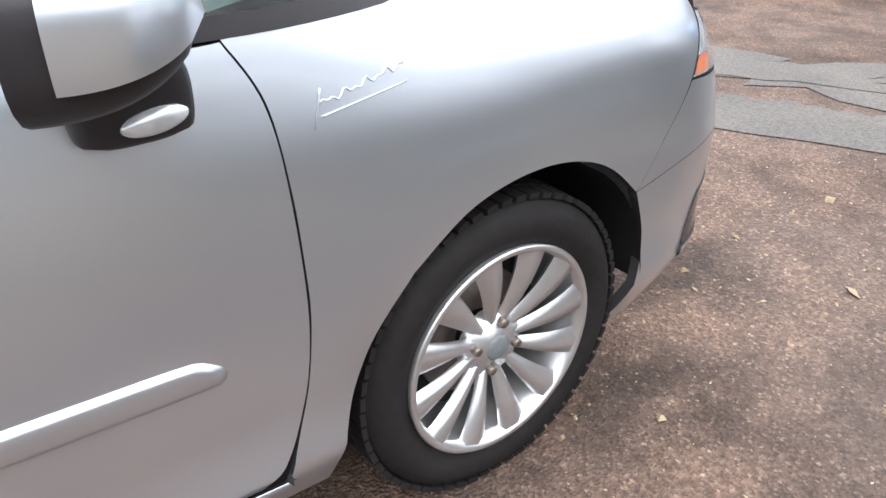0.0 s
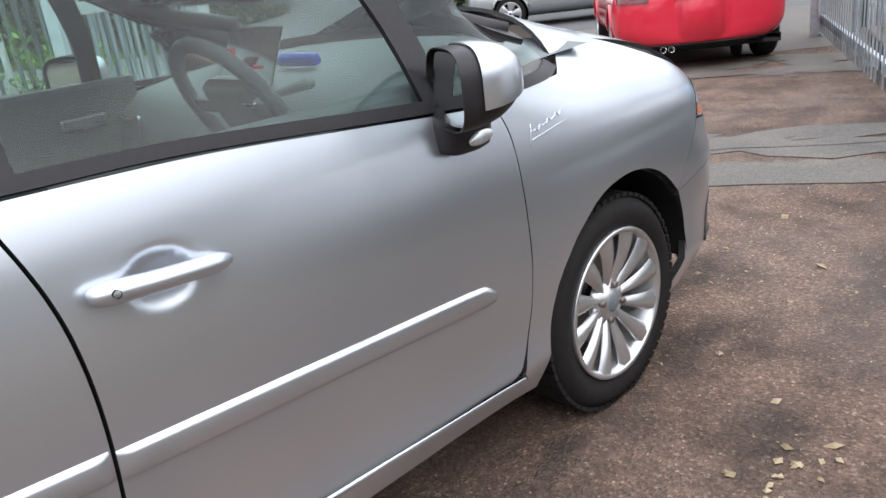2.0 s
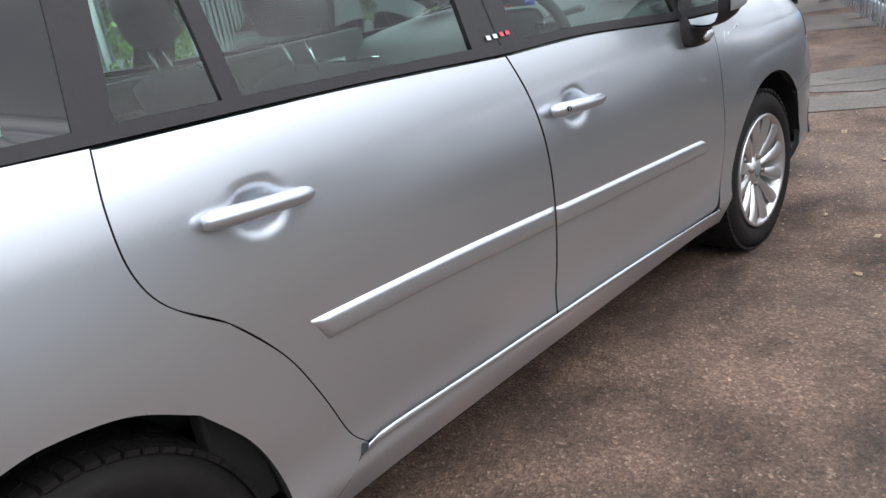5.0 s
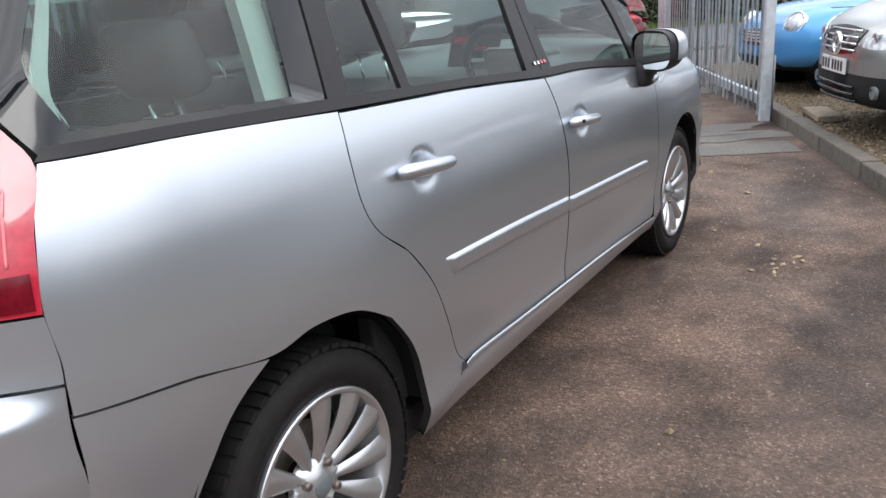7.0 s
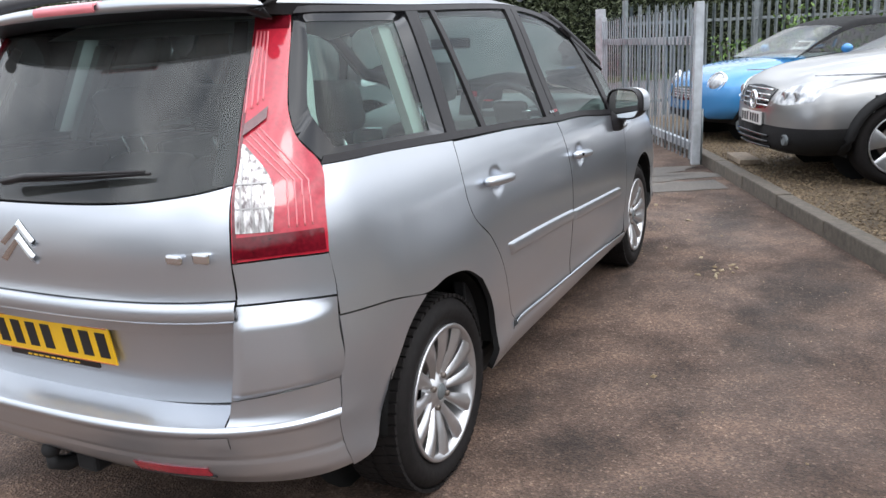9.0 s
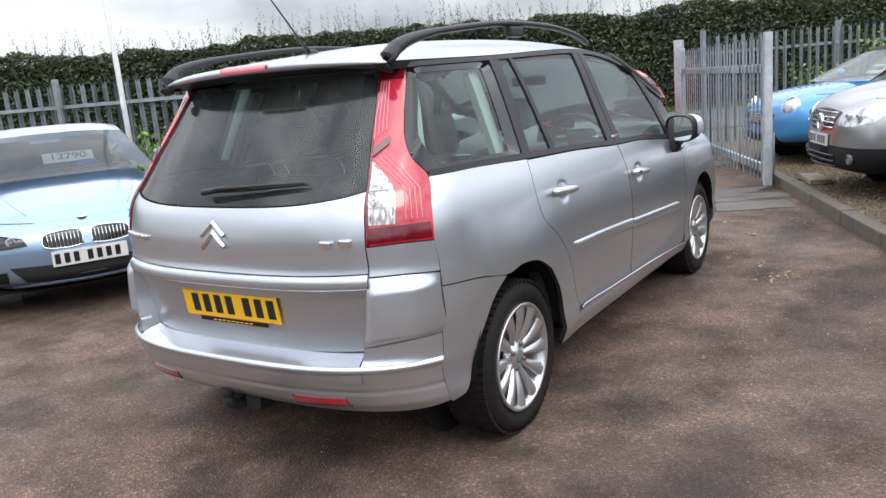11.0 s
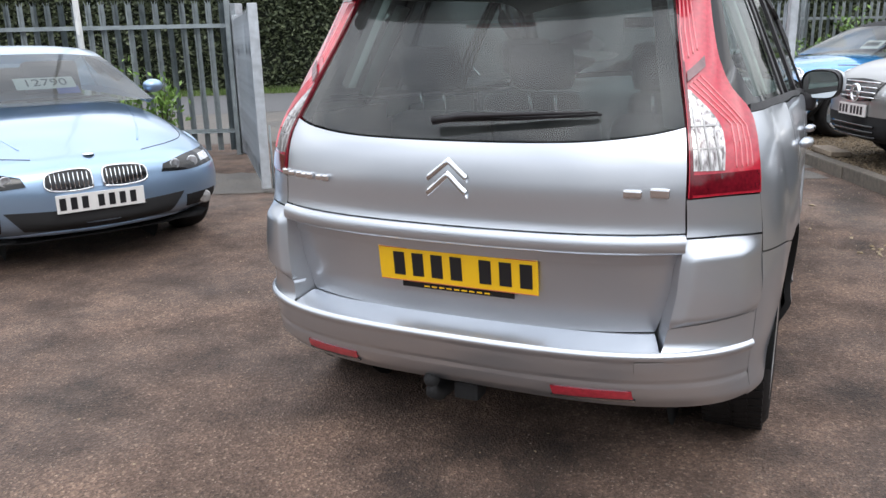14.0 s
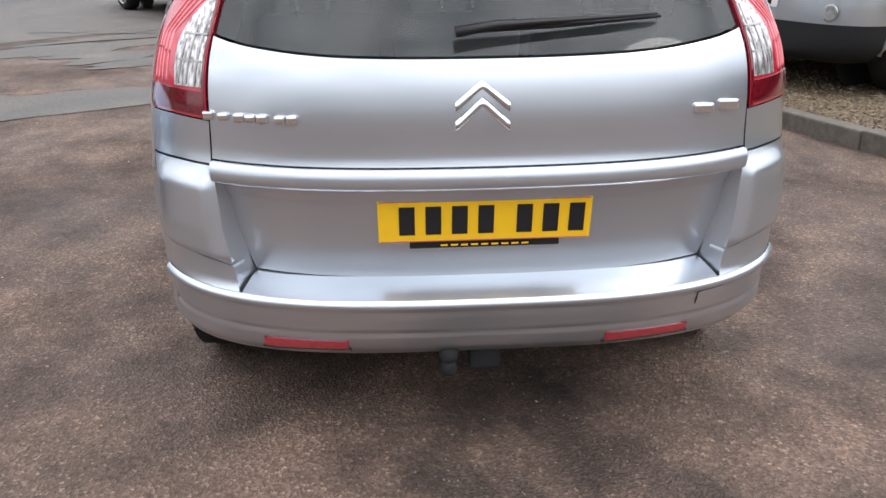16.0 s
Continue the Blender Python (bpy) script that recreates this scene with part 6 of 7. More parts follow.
if inner.y > 0:
    inner = -inner
e0, e1 = KA - KD * 4 + inner * 0.055, KA + KD * 11 + inner * 0.055
flat("gravel_bed", [tuple(e0), tuple(e1), tuple(e1 + inner * 7), tuple(e0 + inner * 7)], 0.095, GRAVEL_BED, "bed of golden gravel behind the kerb", "gravel")


def pebbles(name, places, mat, label, seed, lo, hi):
    """Small irregular stones in one mesh."""
    rnd = random.Random(seed)
    V, F = [], []
    base = [(1, 0, 0), (-1, 0, 0), (0, 1, 0), (0, -1, 0), (0, 0, 1), (0, 0, -1)]
    tri = [(0, 2, 4), (2, 1, 4), (1, 3, 4), (3, 0, 4), (2, 0, 5), (1, 2, 5), (3, 1, 5), (0, 3, 5)]
    for x, y, z in places:
        s = rnd.uniform(lo, hi)
        r = Euler((rnd.uniform(-0.4, 0.4), rnd.uniform(-0.4, 0.4), rnd.uniform(0, 6.3))).to_matrix()
        i = len(V)
        sx, sy, sz = s * rnd.uniform(0.8, 1.4), s * rnd.uniform(0.6, 1.0), s * rnd.uniform(0.4, 0.75)
        for bx, by, bz in base:
            v = r @ Vector((bx * sx * rnd.uniform(0.8, 1.2), by * sy * rnd.uniform(0.8, 1.2), bz * sz))
            V.append((x + v.x, y + v.y, z + v.z + sz * 0.5))
        F.extend([(a + i, b + i, c + i) for a, b, c in tri])
    me = bpy.data.meshes.new(name)
    me.from_pydata(V, [], F)
    me.materials.append(mat)
    return tagged(new(name, me), label, "gravel", kind="stuff")


rnd = random.Random(11)
spots = []
for k in range(26000):
    t, d = rnd.uniform(-1.5, 7.5), 4.2 * rnd.random() ** 1.3
    p = KA + KD * t + inner * (0.07 + d)
    spots.append((p.x, p.y, 0.095))
pebbles("gravel_stones", spots, STONES, "loose golden pea gravel", 12, 0.007, 0.017)
spots = []
for k in range(600):
    x, y = rnd.uniform(-3.5, 7), rnd.uniform(-3.2, 6)
    spots.append((x, y, 0.0))
for k in range(300):
    spots.append((rnd.uniform(2.5, 5.2), rnd.gauss(-0.75, 0.4), 0.0))
pebbles("loose_grit", spots, PEBBLE, "scattered small stones on the tarmac", 13, 0.002, 0.007)
spots = []
while len(spots) < 16000:
    x, y = rnd.uniform(-2.6, 5.6), rnd.uniform(-2.6, 2.6)
    if noise.noise(Vector((x * 1.3, y * 1.3, 4))) + 0.5 * noise.noise(Vector((x * 5, y * 5, 7))) > rnd.uniform(-0.45, 0.55) and not (-0.4 < x < 3.2 and -0.6 < y < 2.6):
        spots.append((x, y, -0.001))
pebbles("tarmac_chippings", spots, GRIT, "stone chippings worn out of the tarmac", 15, 0.002, 0.0050)
spots = [(2.66 + rnd.gauss(0, 0.09), -1.40 + rnd.gauss(0, 0.07), 0.0) for k in range(16)]
spots += [(3.124, -0.992, 0), (2.947, -1.247, 0), (3.981, -1.001, 0), (3.64, -0.707, 0), (4.493, -0.65, 0), (4.3, -0.62, 0), (3.7, -0.62, 0), (1.03, -1.34, 0), (4.0, -0.6, 0), (3.55, -1.3, 0)]
pebbles("loose_stones", spots, PEBBLE, "pale loose stones on the tarmac", 14, 0.011, 0.021)
pk = thing("timber_block", "weathered board lying on the gravel", "board", Matrix.Translation((6.35, -1.15, 0.13)) @ Matrix.Rotation(radians(20), 4, "Z"))
box("board", (0, 0, 0), (0.55, 0.20, 0.05), PLANK, pk, 0.008)
shed = thing("shed", "grey profiled sheet building behind the fence", "building")
for k in range(14):
    box("cladding_sheet", (19.5, -8.6, 0.12 + 0.24 * k), (0.06, 7.0, 0.225), SHED, shed, 0.012, rot=Matrix.Rotation(radians(45), 4, "Z"))


# ---- the other parked cars ----
from mathutils.bvhtree import BVHTree


def smooth_car(name, label, m, spec, group="parked cars"):
    """A parked car from tables of its top line, cabin line and widths. x runs forward from the front axle, y to its left."""
    root = thing(name, label, "car", m, group)
    W, R, nose, tail, wb = spec["W"], spec["R"], spec["nose"], spec["tail"], spec["wb"]
    paint, n = spec["paint"], spec.get("n", 3.6)
    xs = []
    for k in range(81):
        f = -math.cos(math.pi * k / 80)
        f = math.copysign(abs(f) ** 0.75, f)
        xs.append((tail + nose) / 2 + (nose - tail) / 2 * f)
    NA = 48
    rows = []
    for x in xs:
        kf = max(0.0, (x - (nose - 0.55)) / 0.55)
        kr = max(0.0, ((tail + 0.45) - x) / 0.45)
        k = max(kf, kr)
        w = W * max(0.015, 1 - min(1, k) ** 3.4) ** (1 / 3.0)
        zt = lerp_tab(spec["top"], x)
        zb = 0.20 + 0.10 * max(kf, kr) ** 3
        zt = max(zt, zb + 0.05)
        c, h = (zt + zb) / 2, (zt - zb) / 2
        row = []
        for j in range(NA + 1):
            a = -math.pi / 2 + 2 * math.pi * j / NA
            ca, sa = math.cos(a), math.sin(a)
            yy = w * math.copysign(abs(ca) ** (2 / n), ca)
            zz = c + h * math.copysign(abs(sa) ** (2 / n), sa)
            if zz > c:
                yy *= 1 - 0.06 * ((zz - c) / h) ** 2
            row.append((x, -yy, zz))
        rows.append(row)
    bm = bmesh.new()
    V = [[bm.verts.new(p) for p in r[:-1]] for r in rows]
    for i in range(80):
        for j in range(NA):
            bm.faces.new((V[i][j], V[i + 1][j], V[i + 1][(j + 1) % NA], V[i][(j + 1) % NA]))
    bm.faces.new(V[0])
    bm.faces.new(V[-1])
    bmesh.ops.recalc_face_normals(bm, faces=bm.faces)
    bvh = BVHTree.FromBMesh(bm)
    ra = R + spec.get("arch", 0.045)
    kill = []
    for f in bm.faces:
        c = f.calc_center_median()
        for ax in (0.0, -wb):
            if math.hypot(c.x - ax, c.z - R) < ra + 0.01 and abs(c.y) > W * 0.55:
                kill.append(f)
                break
    bmesh.ops.delete(bm, geom=kill, context="FACES")
    if spec.get("clad"):
        bmesh.ops.bisect_plane(bm, geom=bm.verts[:] + bm.edges[:] + bm.faces[:], plane_co=(0, 0, spec["clad"]), plane_no=(0, 0, 1))
        for f in bm.faces:
            f.material_index = int(f.calc_center_median().z < spec["clad"])
    part("body", bm, paint, root, seal=DARK_PLASTIC if spec.get("clad") else None)

    def hit(o, d):
        return bvh.ray_cast(Vector(o), Vector(d))[0]

    def on_front(name, bottom, top, left, right, mat, nu=12, nv=6, off=0.006, lab="", depth=0.01, parent=None, back=False, skirt_mat=None):
        g = coons(bottom, top, left, right, nu, nv)
        cols = []
        for col in g:
            out = []
            for y, z in col:
                p = hit((tail - 1 if back else nose + 1, y, z), (1 if back else -1, 0, 0))
                if p is None:
                    p = Vector((tail + 0.2 if back else nose - 0.2, y, z))
                out.append((p.x + (-off if back else off), y, z))
            cols.append(out)
        b2 = bmesh.new()
        sheet(b2, cols, depth)
        bmesh.ops.recalc_face_normals(b2, faces=b2.faces)
        return part(name, b2, mat, parent or root, lab)
    for ax in (0.0, -wb):
        for sg in (1, -1):
            pts = []
            for k in range(25):
                a = radians(-8 + 196 * k / 24)
                x, z = ax + (ra + 0.012) * math.cos(a), R + (ra + 0.012) * math.sin(a)
                p = hit((x, sg * 2, z), (0, -sg, 0))
                pts.append((x, (p.y if p else sg * W * 0.95), z))
            tube("arch_lip", pts, spec.get("lip", 0.020), spec.get("lip_mat", paint), root, 8)
            b2 = bmesh.new()
            cols = [[(ax + (ra + 0.01) * math.cos(a), sg * y, R + (ra + 0.01) * math.sin(a)) for y in (W * 0.93, W * 0.55)] for a in [radians(-15 + 210 * k / 20) for k in range(21)]]
            sheet(b2, cols)
            part("arch_liner", b2, LINER, root)
            b2 = bmesh.new()
            lathe(b2, [(0.001, sg * W * 0.55), (ra + 0.01, sg * W * 0.55)], 24, c=(ax, 0, R))
            part("arch_liner", b2, LINER, root)
    place_wheels(root, wheel_parts(R, 0.21, R * 0.70, spec.get("spokes", 5), 0.0, False, ALLOY, "alloy wheel with black tyre", False), (-wb, 0.0), W - 0.115, R, spec.get("steer", 0))
    # cabin
    cab = spec["cabin"]
    x0, x1 = cab[0][0], cab[-1][0]
    cw, tum = W * spec.get("cw", 0.90), spec.get("tum", 0.25)
    NX = 36
    cuts = spec["pillars"]
    grid = []
    for i in range(NX + 1):
        x = x0 + (x1 - x0) * i / NX
        zr = lerp_tab(cab, x)
        zb = min(zr - 0.01, lerp_tab(spec["top"], x) - 0.02)
        hh = zr - zb
        row = []
        for j in range(25):
            t = -1 + 2 * j / 24
            s = abs(t)
            # up the side, over the gutter, across the roof
            if s > 0.5:
                f = (1 - s) / 0.5
                y, z = cw * (1 - tum * f * min(1, hh / 0.45)), zb + hh * 0.90 * f
            else:
                f = s / 0.5
                y, z = cw * (1 - tum * min(1, hh / 0.45)) * f, zb + hh * (0.90 + 0.10 * (1 - f ** 3))
            row.append((x + spec.get("bow", 0.16) * (1 - t * t) * (1 if x > (x0 + x1) / 2 else -0.4) * max(0.0, abs(i / NX - 0.5) * 2) ** 2, math.copysign(y, t), z))
        grid.append(row)
    ifront = next(i for i in range(NX + 1) if x0 + (x1 - x0) * i / NX > cuts[-1])
    irear = next(i for i in range(NX + 1) if x0 + (x1 - x0) * i / NX > cuts[0])
    sets, vv = {}, {}
    for i in range(NX):
        xm = x0 + (x1 - x0) * (i + 0.5) / NX
        for j in range(24):
            tm = abs(-1 + 2 * (j + 0.5) / 24)
            side = ("side_window", j < 12, sum(xm > c for c in cuts))
            if i >= ifront or i < irear:
                kind = "frame" if 0.46 < tm < 0.56 else ("windscreen",) if tm < 0.5 and i >= ifront else ("rear_window",) if tm < 0.5 else side
                if tm > 0.9 or (i < irear and spec.get("blind")):
                    kind = "frame"
            elif tm < 0.56:
                kind = "roof"
            elif tm > 0.95 or any(abs(xm - c) < 0.055 for c in cuts[1:-1]):
                kind = "frame"
            else:
                kind = side
            b2, idx = sets.setdefault(kind, bmesh.new()), vv.setdefault(kind, {})
            q = []
            for a, b in ((i, j), (i + 1, j), (i + 1, j + 1), (i, j + 1)):
                if (a, b) not in idx:
                    idx[a, b] = b2.verts.new(grid[a][b])
                q.append(idx[a, b])
            b2.faces.new(q)
    for key, b2 in sets.items():
        bmesh.ops.recalc_face_normals(b2, faces=b2.faces)
        if key == "roof":
            part("roof", b2, spec.get("roof", paint), root)
        elif key == "frame":
            part("window_frame", b2, spec.get("frame", BLACK_TRIM if spec.get("dark_frame") else paint), root)
        else:
            part(key[0], b2, spec.get("glass", GLASS_CLEAR), root).visible_shadow = False
    # seats and dashboard seen through the glass
    zb = lerp_tab(spec["top"], x1 - 0.3)
    box("dashboard", (x1 - 0.45, 0, zb - 0.05), (0.5, cw * 1.6, 0.10), DASH, root, 0.04)
    for y in (-0.36, 0.36):
        box("front_seat", (x1 - 1.30, y, zb - 0.02), (0.16, 0.46, 0.62), FABRIC, root, 0.06, rot=Matrix.Rotation(radians(-16), 4, "Y"))
    box("rear_seat", (x0 + 0.75, 0, zb - 0.05), (0.16, cw * 1.4, 0.55), FABRIC, root, 0.06)
    for sg in (1, -1):
        mb = bmesh.new()
        bmesh.ops.create_uvsphere(mb, u_segments=14, v_segments=10, radius=1, matrix=Matrix.Translation((x1 - 0.42, sg * (W + 0.05), zb + 0.07)) @ Matrix.Diagonal((0.055, 0.085, 0.055, 1)))
        mm = part("door_mirror", mb, spec.get("mirror", paint), root)
        tube("mirror_stem", [(x1 - 0.42, sg * (W - 0.06), zb + 0.0), (x1 - 0.42, sg * (W + 0.04), zb + 0.05)], 0.02, BLACK_TRIM, mm, 6)
    return root, on_front, hit


def plate_on(root, p, marks, mat=PLATE_W, w=0.52, tilt=0):
    pl = box("number_plate", p, (0.012, w, 0.111), mat, root, 0.002, "white front number plate")
    for k in range(7):
        box("plate_mark", (p[0] + 0.0075, p[1] + 0.19 - 0.064 * k - (0.03 if k > 3 else 0), p[2]), (0.002, 0.037, 0.074), INK, pl, 0.0)


def patch4(f, name, y0, y1, z0, z1, mat, lab="", off=0.006, slope=0.0, **kw):
    a, b, c, d = (y0, z0), (y1, z0 + slope), (y0, z1), (y1, z1 + slope)
    return f(name, [a, b], [c, d], [a, c], [b, d], mat, off=off, lab=lab, **kw)


def at_heading(x, y, hx, hy, z=0.0):
    return Matrix.Translation((x, y, z)) @ Matrix.Rotation(math.atan2(hy, hx), 4, "Z")


# ice-blue coupe
coupe, front, hit = smooth_car("coupe", "ice-blue metallic two-door coupe parked before the fence", at_heading(0.98, 3.76, -0.45, -0.893), dict(
    glass=GLASS_MID, cw=0.85, tum=0.19, W=0.89, R=0.325, nose=0.82, tail=-3.78, wb=2.76, paint=ICE_BLUE, spokes=10, n=3.4, steer=6,
    top=[(-3.78, 0.80), (-3.5, 0.96), (-2.9, 0.98), (-1.2, 0.97), (-0.55, 0.955), (-0.1, 0.90), (0.3, 0.81), (0.55, 0.735), (0.70, 0.685), (0.78, 0.63), (0.82, 0.52)],
    cabin=[(-3.15, 0.97), (-2.75, 1.14), (-2.25, 1.31), (-1.75, 1.375), (-1.35, 1.36), (-0.95, 1.22), (-0.42, 0.965)], pillars=[-2.55, -1.75, -1.25], bow=0.20))
for sg in (1, -1):
    hl = front("headlamp", [(sg * 0.40, 0.560), (sg * 0.60, 0.552), (sg * 0.80, 0.575)], [(sg * 0.42, 0.610), (sg * 0.60, 0.650), (sg * 0.815, 0.665)], [(sg * 0.40, 0.560), (sg * 0.42, 0.610)], [(sg * 0.80, 0.575), (sg * 0.815, 0.665)], GLOSS_BLACK, 14, 6, lab="dark headlamp with bright projectors")
    for k, (yy, rr) in enumerate(((0.50, 0.034), (0.63, 0.038))):
        p = hit((3, sg * yy, 0.600), (-1, 0, 0))
        b2 = bmesh.new()
        lathe(b2, [(rr, 0.010), (rr * 0.85, 0.016), (rr * 0.55, 0.008), (0.001, 0.014)], 20, "x", (p.x, sg * yy, 0.600))
        part("projector", b2, HEAD_CLEAR, hl)
    patch4(front, "indicator_lens", sg * 0.70, sg * 0.79, 0.59, 0.635, HEAD_CLEAR, "clear indicator lens", 0.010, 0.01, parent=hl)
    kg = front("kidney_grille", [(sg * 0.035, 0.520), (sg * 0.15, 0.512), (sg * 0.29, 0.530)], [(sg * 0.045, 0.625), (sg * 0.15, 0.632), (sg * 0.27, 0.618)], [(sg * 0.035, 0.520), (sg * 0.03, 0.58), (sg * 0.045, 0.625)], [(sg * 0.29, 0.530), (sg * 0.30, 0.58), (sg * 0.27, 0.618)], GLOSS_BLACK, 12, 8, lab="black slatted grille in a chrome frame")
    loop = [(0.035, 0.520), (0.15, 0.511), (0.285, 0.527), (0.302, 0.580), (0.272, 0.620), (0.15, 0.634), (0.048, 0.627), (0.030, 0.580), (0.035, 0.520)]
    pts = []
    for y, z in along(loop, 32):
        p = hit((3, sg * y, z), (-1, 0, 0))
        pts.append((p.x + 0.010, sg * y, z))
    tube("grille_frame", pts, 0.006, CHROME, kg, 8)
    for k in range(9):
        y = 0.058 + 0.026 * k
        p, q = hit((3, sg * y, 0.527), (-1, 0, 0)), hit((3, sg * y, 0.618), (-1, 0, 0))
        tube("slat", [(p.x + 0.010, sg * y, 0.524), (q.x + 0.010, sg * y, 0.620)], 0.0035, CHROME, kg, 5)
    patch4(front, "side_intake", sg * 0.56, sg * 0.80, 0.300, 0.385, DARK_PLASTIC, slope=0.01)
    p = hit((3, sg * 0.70, 0.345), (-1, 0, 0))
    b2 = bmesh.new()
    lathe(b2, [(0.045, -0.02), (0.045, 0.012), (0.036, 0.016), (0.001, 0.020)], 20, "x", (p.x, sg * 0.70, 0.345))
    part("fog_lamp", b2, CLEAR_LENS, coupe, "round fog lamp")
front("lower_intake", [(-0.44, 0.285), (0, 0.245), (0.44, 0.285)], [(-0.54, 0.415), (0, 0.390), (0.54, 0.415)], [(-0.44, 0.285), (-0.54, 0.415)], [(0.44, 0.285), (0.54, 0.415)], SEAM, 24, 6)
tube("splitter", [(hit((3, y, 0.245), (-1, 0, 0)).x + 0.01, y, 0.240 + 0.03 * abs(y)) for y in [-0.6 + 0.1 * k for k in range(13)]], 0.018, ICE_BLUE, coupe, 8)
front("lower_skirt", [(-0.70, 0.20), (0, 0.19), (0.70, 0.20)], [(-0.74, 0.245), (0, 0.225), (0.74, 0.245)], [(-0.70, 0.20), (-0.74, 0.245)], [(0.70, 0.20), (0.74, 0.245)], DARK_PLASTIC, 24, 3)
plate_on(coupe, (hit((3, 0, 0.43), (-1, 0, 0)).x + 0.018, 0.0, 0.437), 7)
b2 = bmesh.new()
bz = hit((0.66, 0, 2), (0, 0, -1))
lathe(b2, [(0.036, 0.0), (0.036, 0.006), (0.030, 0.009), (0.001, 0.010)], 20, "z", (0.66, 0, bz.z))
part("emblem", b2, CHROME, coupe, "round bonnet emblem")
for sg in (1, -1):
    pts = [(x, sg * y, hit((x, sg * y, 2), (0, 0, -1)).z + 0.001) for x, y in ((-0.45, 0.58), (-0.1, 0.52), (0.25, 0.44), (0.5, 0.36))]
    tube("bonnet_crease", pts, 0.006, ICE_BLUE, coupe, 6)
    tube("wiper", [(-0.40, sg * 0.20 - 0.3, 0.985), (-0.46, sg * 0.20 + 0.28, 0.995)], 0.010, BLACK_TRIM, coupe, 6)
for sg in (1, -1):
    pts = [(x, y, hit((x, y, 2), (0, 0, -1)).z + 0.0005) for x, y in along([(-0.35, sg * 0.76), (0.1, sg * 0.74), (0.40, sg * 0.68), (0.56, sg * 0.52), (0.655, sg * 0.33)], 24)]
    tube("bonnet_gap", pts, 0.003, SEAM, coupe, 6)
card = box("price_card", (-0.74, 0.10, 1.095), (0.006, 0.42, 0.15), PLATE_W, coupe, 0.003, "white price card with dark figures", Matrix.Rotation(radians(-58), 4, "Y"))
txt = bpy.data.curves.new("price", "FONT")
txt.body, txt.size, txt.align_x, txt.align_y, txt.extrude = "12790", 0.125, "CENTER", "CENTER", 0.001
price = new("price_figures", txt)
price.data.materials.append(INK)
price.parent = card
price.matrix_local = Matrix.Translation((-0.74, 0.10, 1.095)) @ Matrix.Rotation(radians(-58), 4, "Y") @ Matrix.Translation((0.006, 0, 0)) @ Matrix.Rotation(radians(90), 4, "Z") @ Matrix.Rotation(radians(90), 4, "X")
sc = box("sales_card", (-0.66, 0.24, 1.045), (0.006, 0.16, 0.10), BLUE_SCREEN, coupe, 0.003, "blue sales sticker", Matrix.Rotation(radians(-58), 4, "Y"))

# grey crossover with black lower bumper
HX, HY = -0.39, 0.92
suv, front, hit = smooth_car("crossover", "silver-grey crossover with black lower bumper parked on gravel", at_heading(5.98, -2.10, HX, HY, 0.095), dict(
    W=0.90, R=0.345, nose=0.88, tail=-3.45, wb=2.63, paint=SILVER2, spokes=5, n=3.6, lip=0.045, lip_mat=DARK_PLASTIC, dark_frame=True, clad=0.49,
    top=[(-3.45, 0.95), (-3.2, 1.05), (-2.5, 1.07), (-1.2, 1.09), (-0.8, 1.09), (-0.3, 1.07), (0.2, 1.03), (0.55, 0.965), (0.75, 0.87), (0.84, 0.76), (0.88, 0.62)],
    cabin=[(-3.4, 1.08), (-3.1, 1.40), (-2.6, 1.56), (-1.9, 1.60), (-1.5, 1.57), (-1.0, 1.35), (-0.45, 1.04)], pillars=[-3.0, -2.4, -1.6, -1.30], bow=0.22))
for z in (0.30, 0.35, 0.40):
    tube("intake_bar", [(hit((3, y, z), (-1, 0, 0)).x + 0.02, y, z) for y in [-0.4 + 0.1 * k for k in range(9)]], 0.012, GLOSS_BLACK, suv, 6)
gr = front("grille", [(-0.28, 0.63), (0, 0.61), (0.28, 0.63)], [(-0.40, 0.80), (0, 0.82), (0.40, 0.80)], [(-0.28, 0.63), (-0.40, 0.80)], [(0.28, 0.63), (0.40, 0.80)], GLOSS_BLACK, 16, 6, 0.008, "chrome-barred grille")
for z in (0.655, 0.70, 0.745, 0.79):
    tube("grille_bar", [(hit((3, y, z), (-1, 0, 0)).x + 0.014, y, z) for y in [-0.34 + 0.085 * k for k in range(9)]], 0.008, CHROME, gr, 6)
p = hit((3, 0, 0.69), (-1, 0, 0))
b2 = bmesh.new()
lathe(b2, [(0.085, 0.0), (0.085, 0.02), (0.060, 0.022), (0.060, 0.0)], 24, "x", (p.x + 0.012, 0, 0.69))
part("emblem", b2, CHROME, suv, "round chrome emblem")
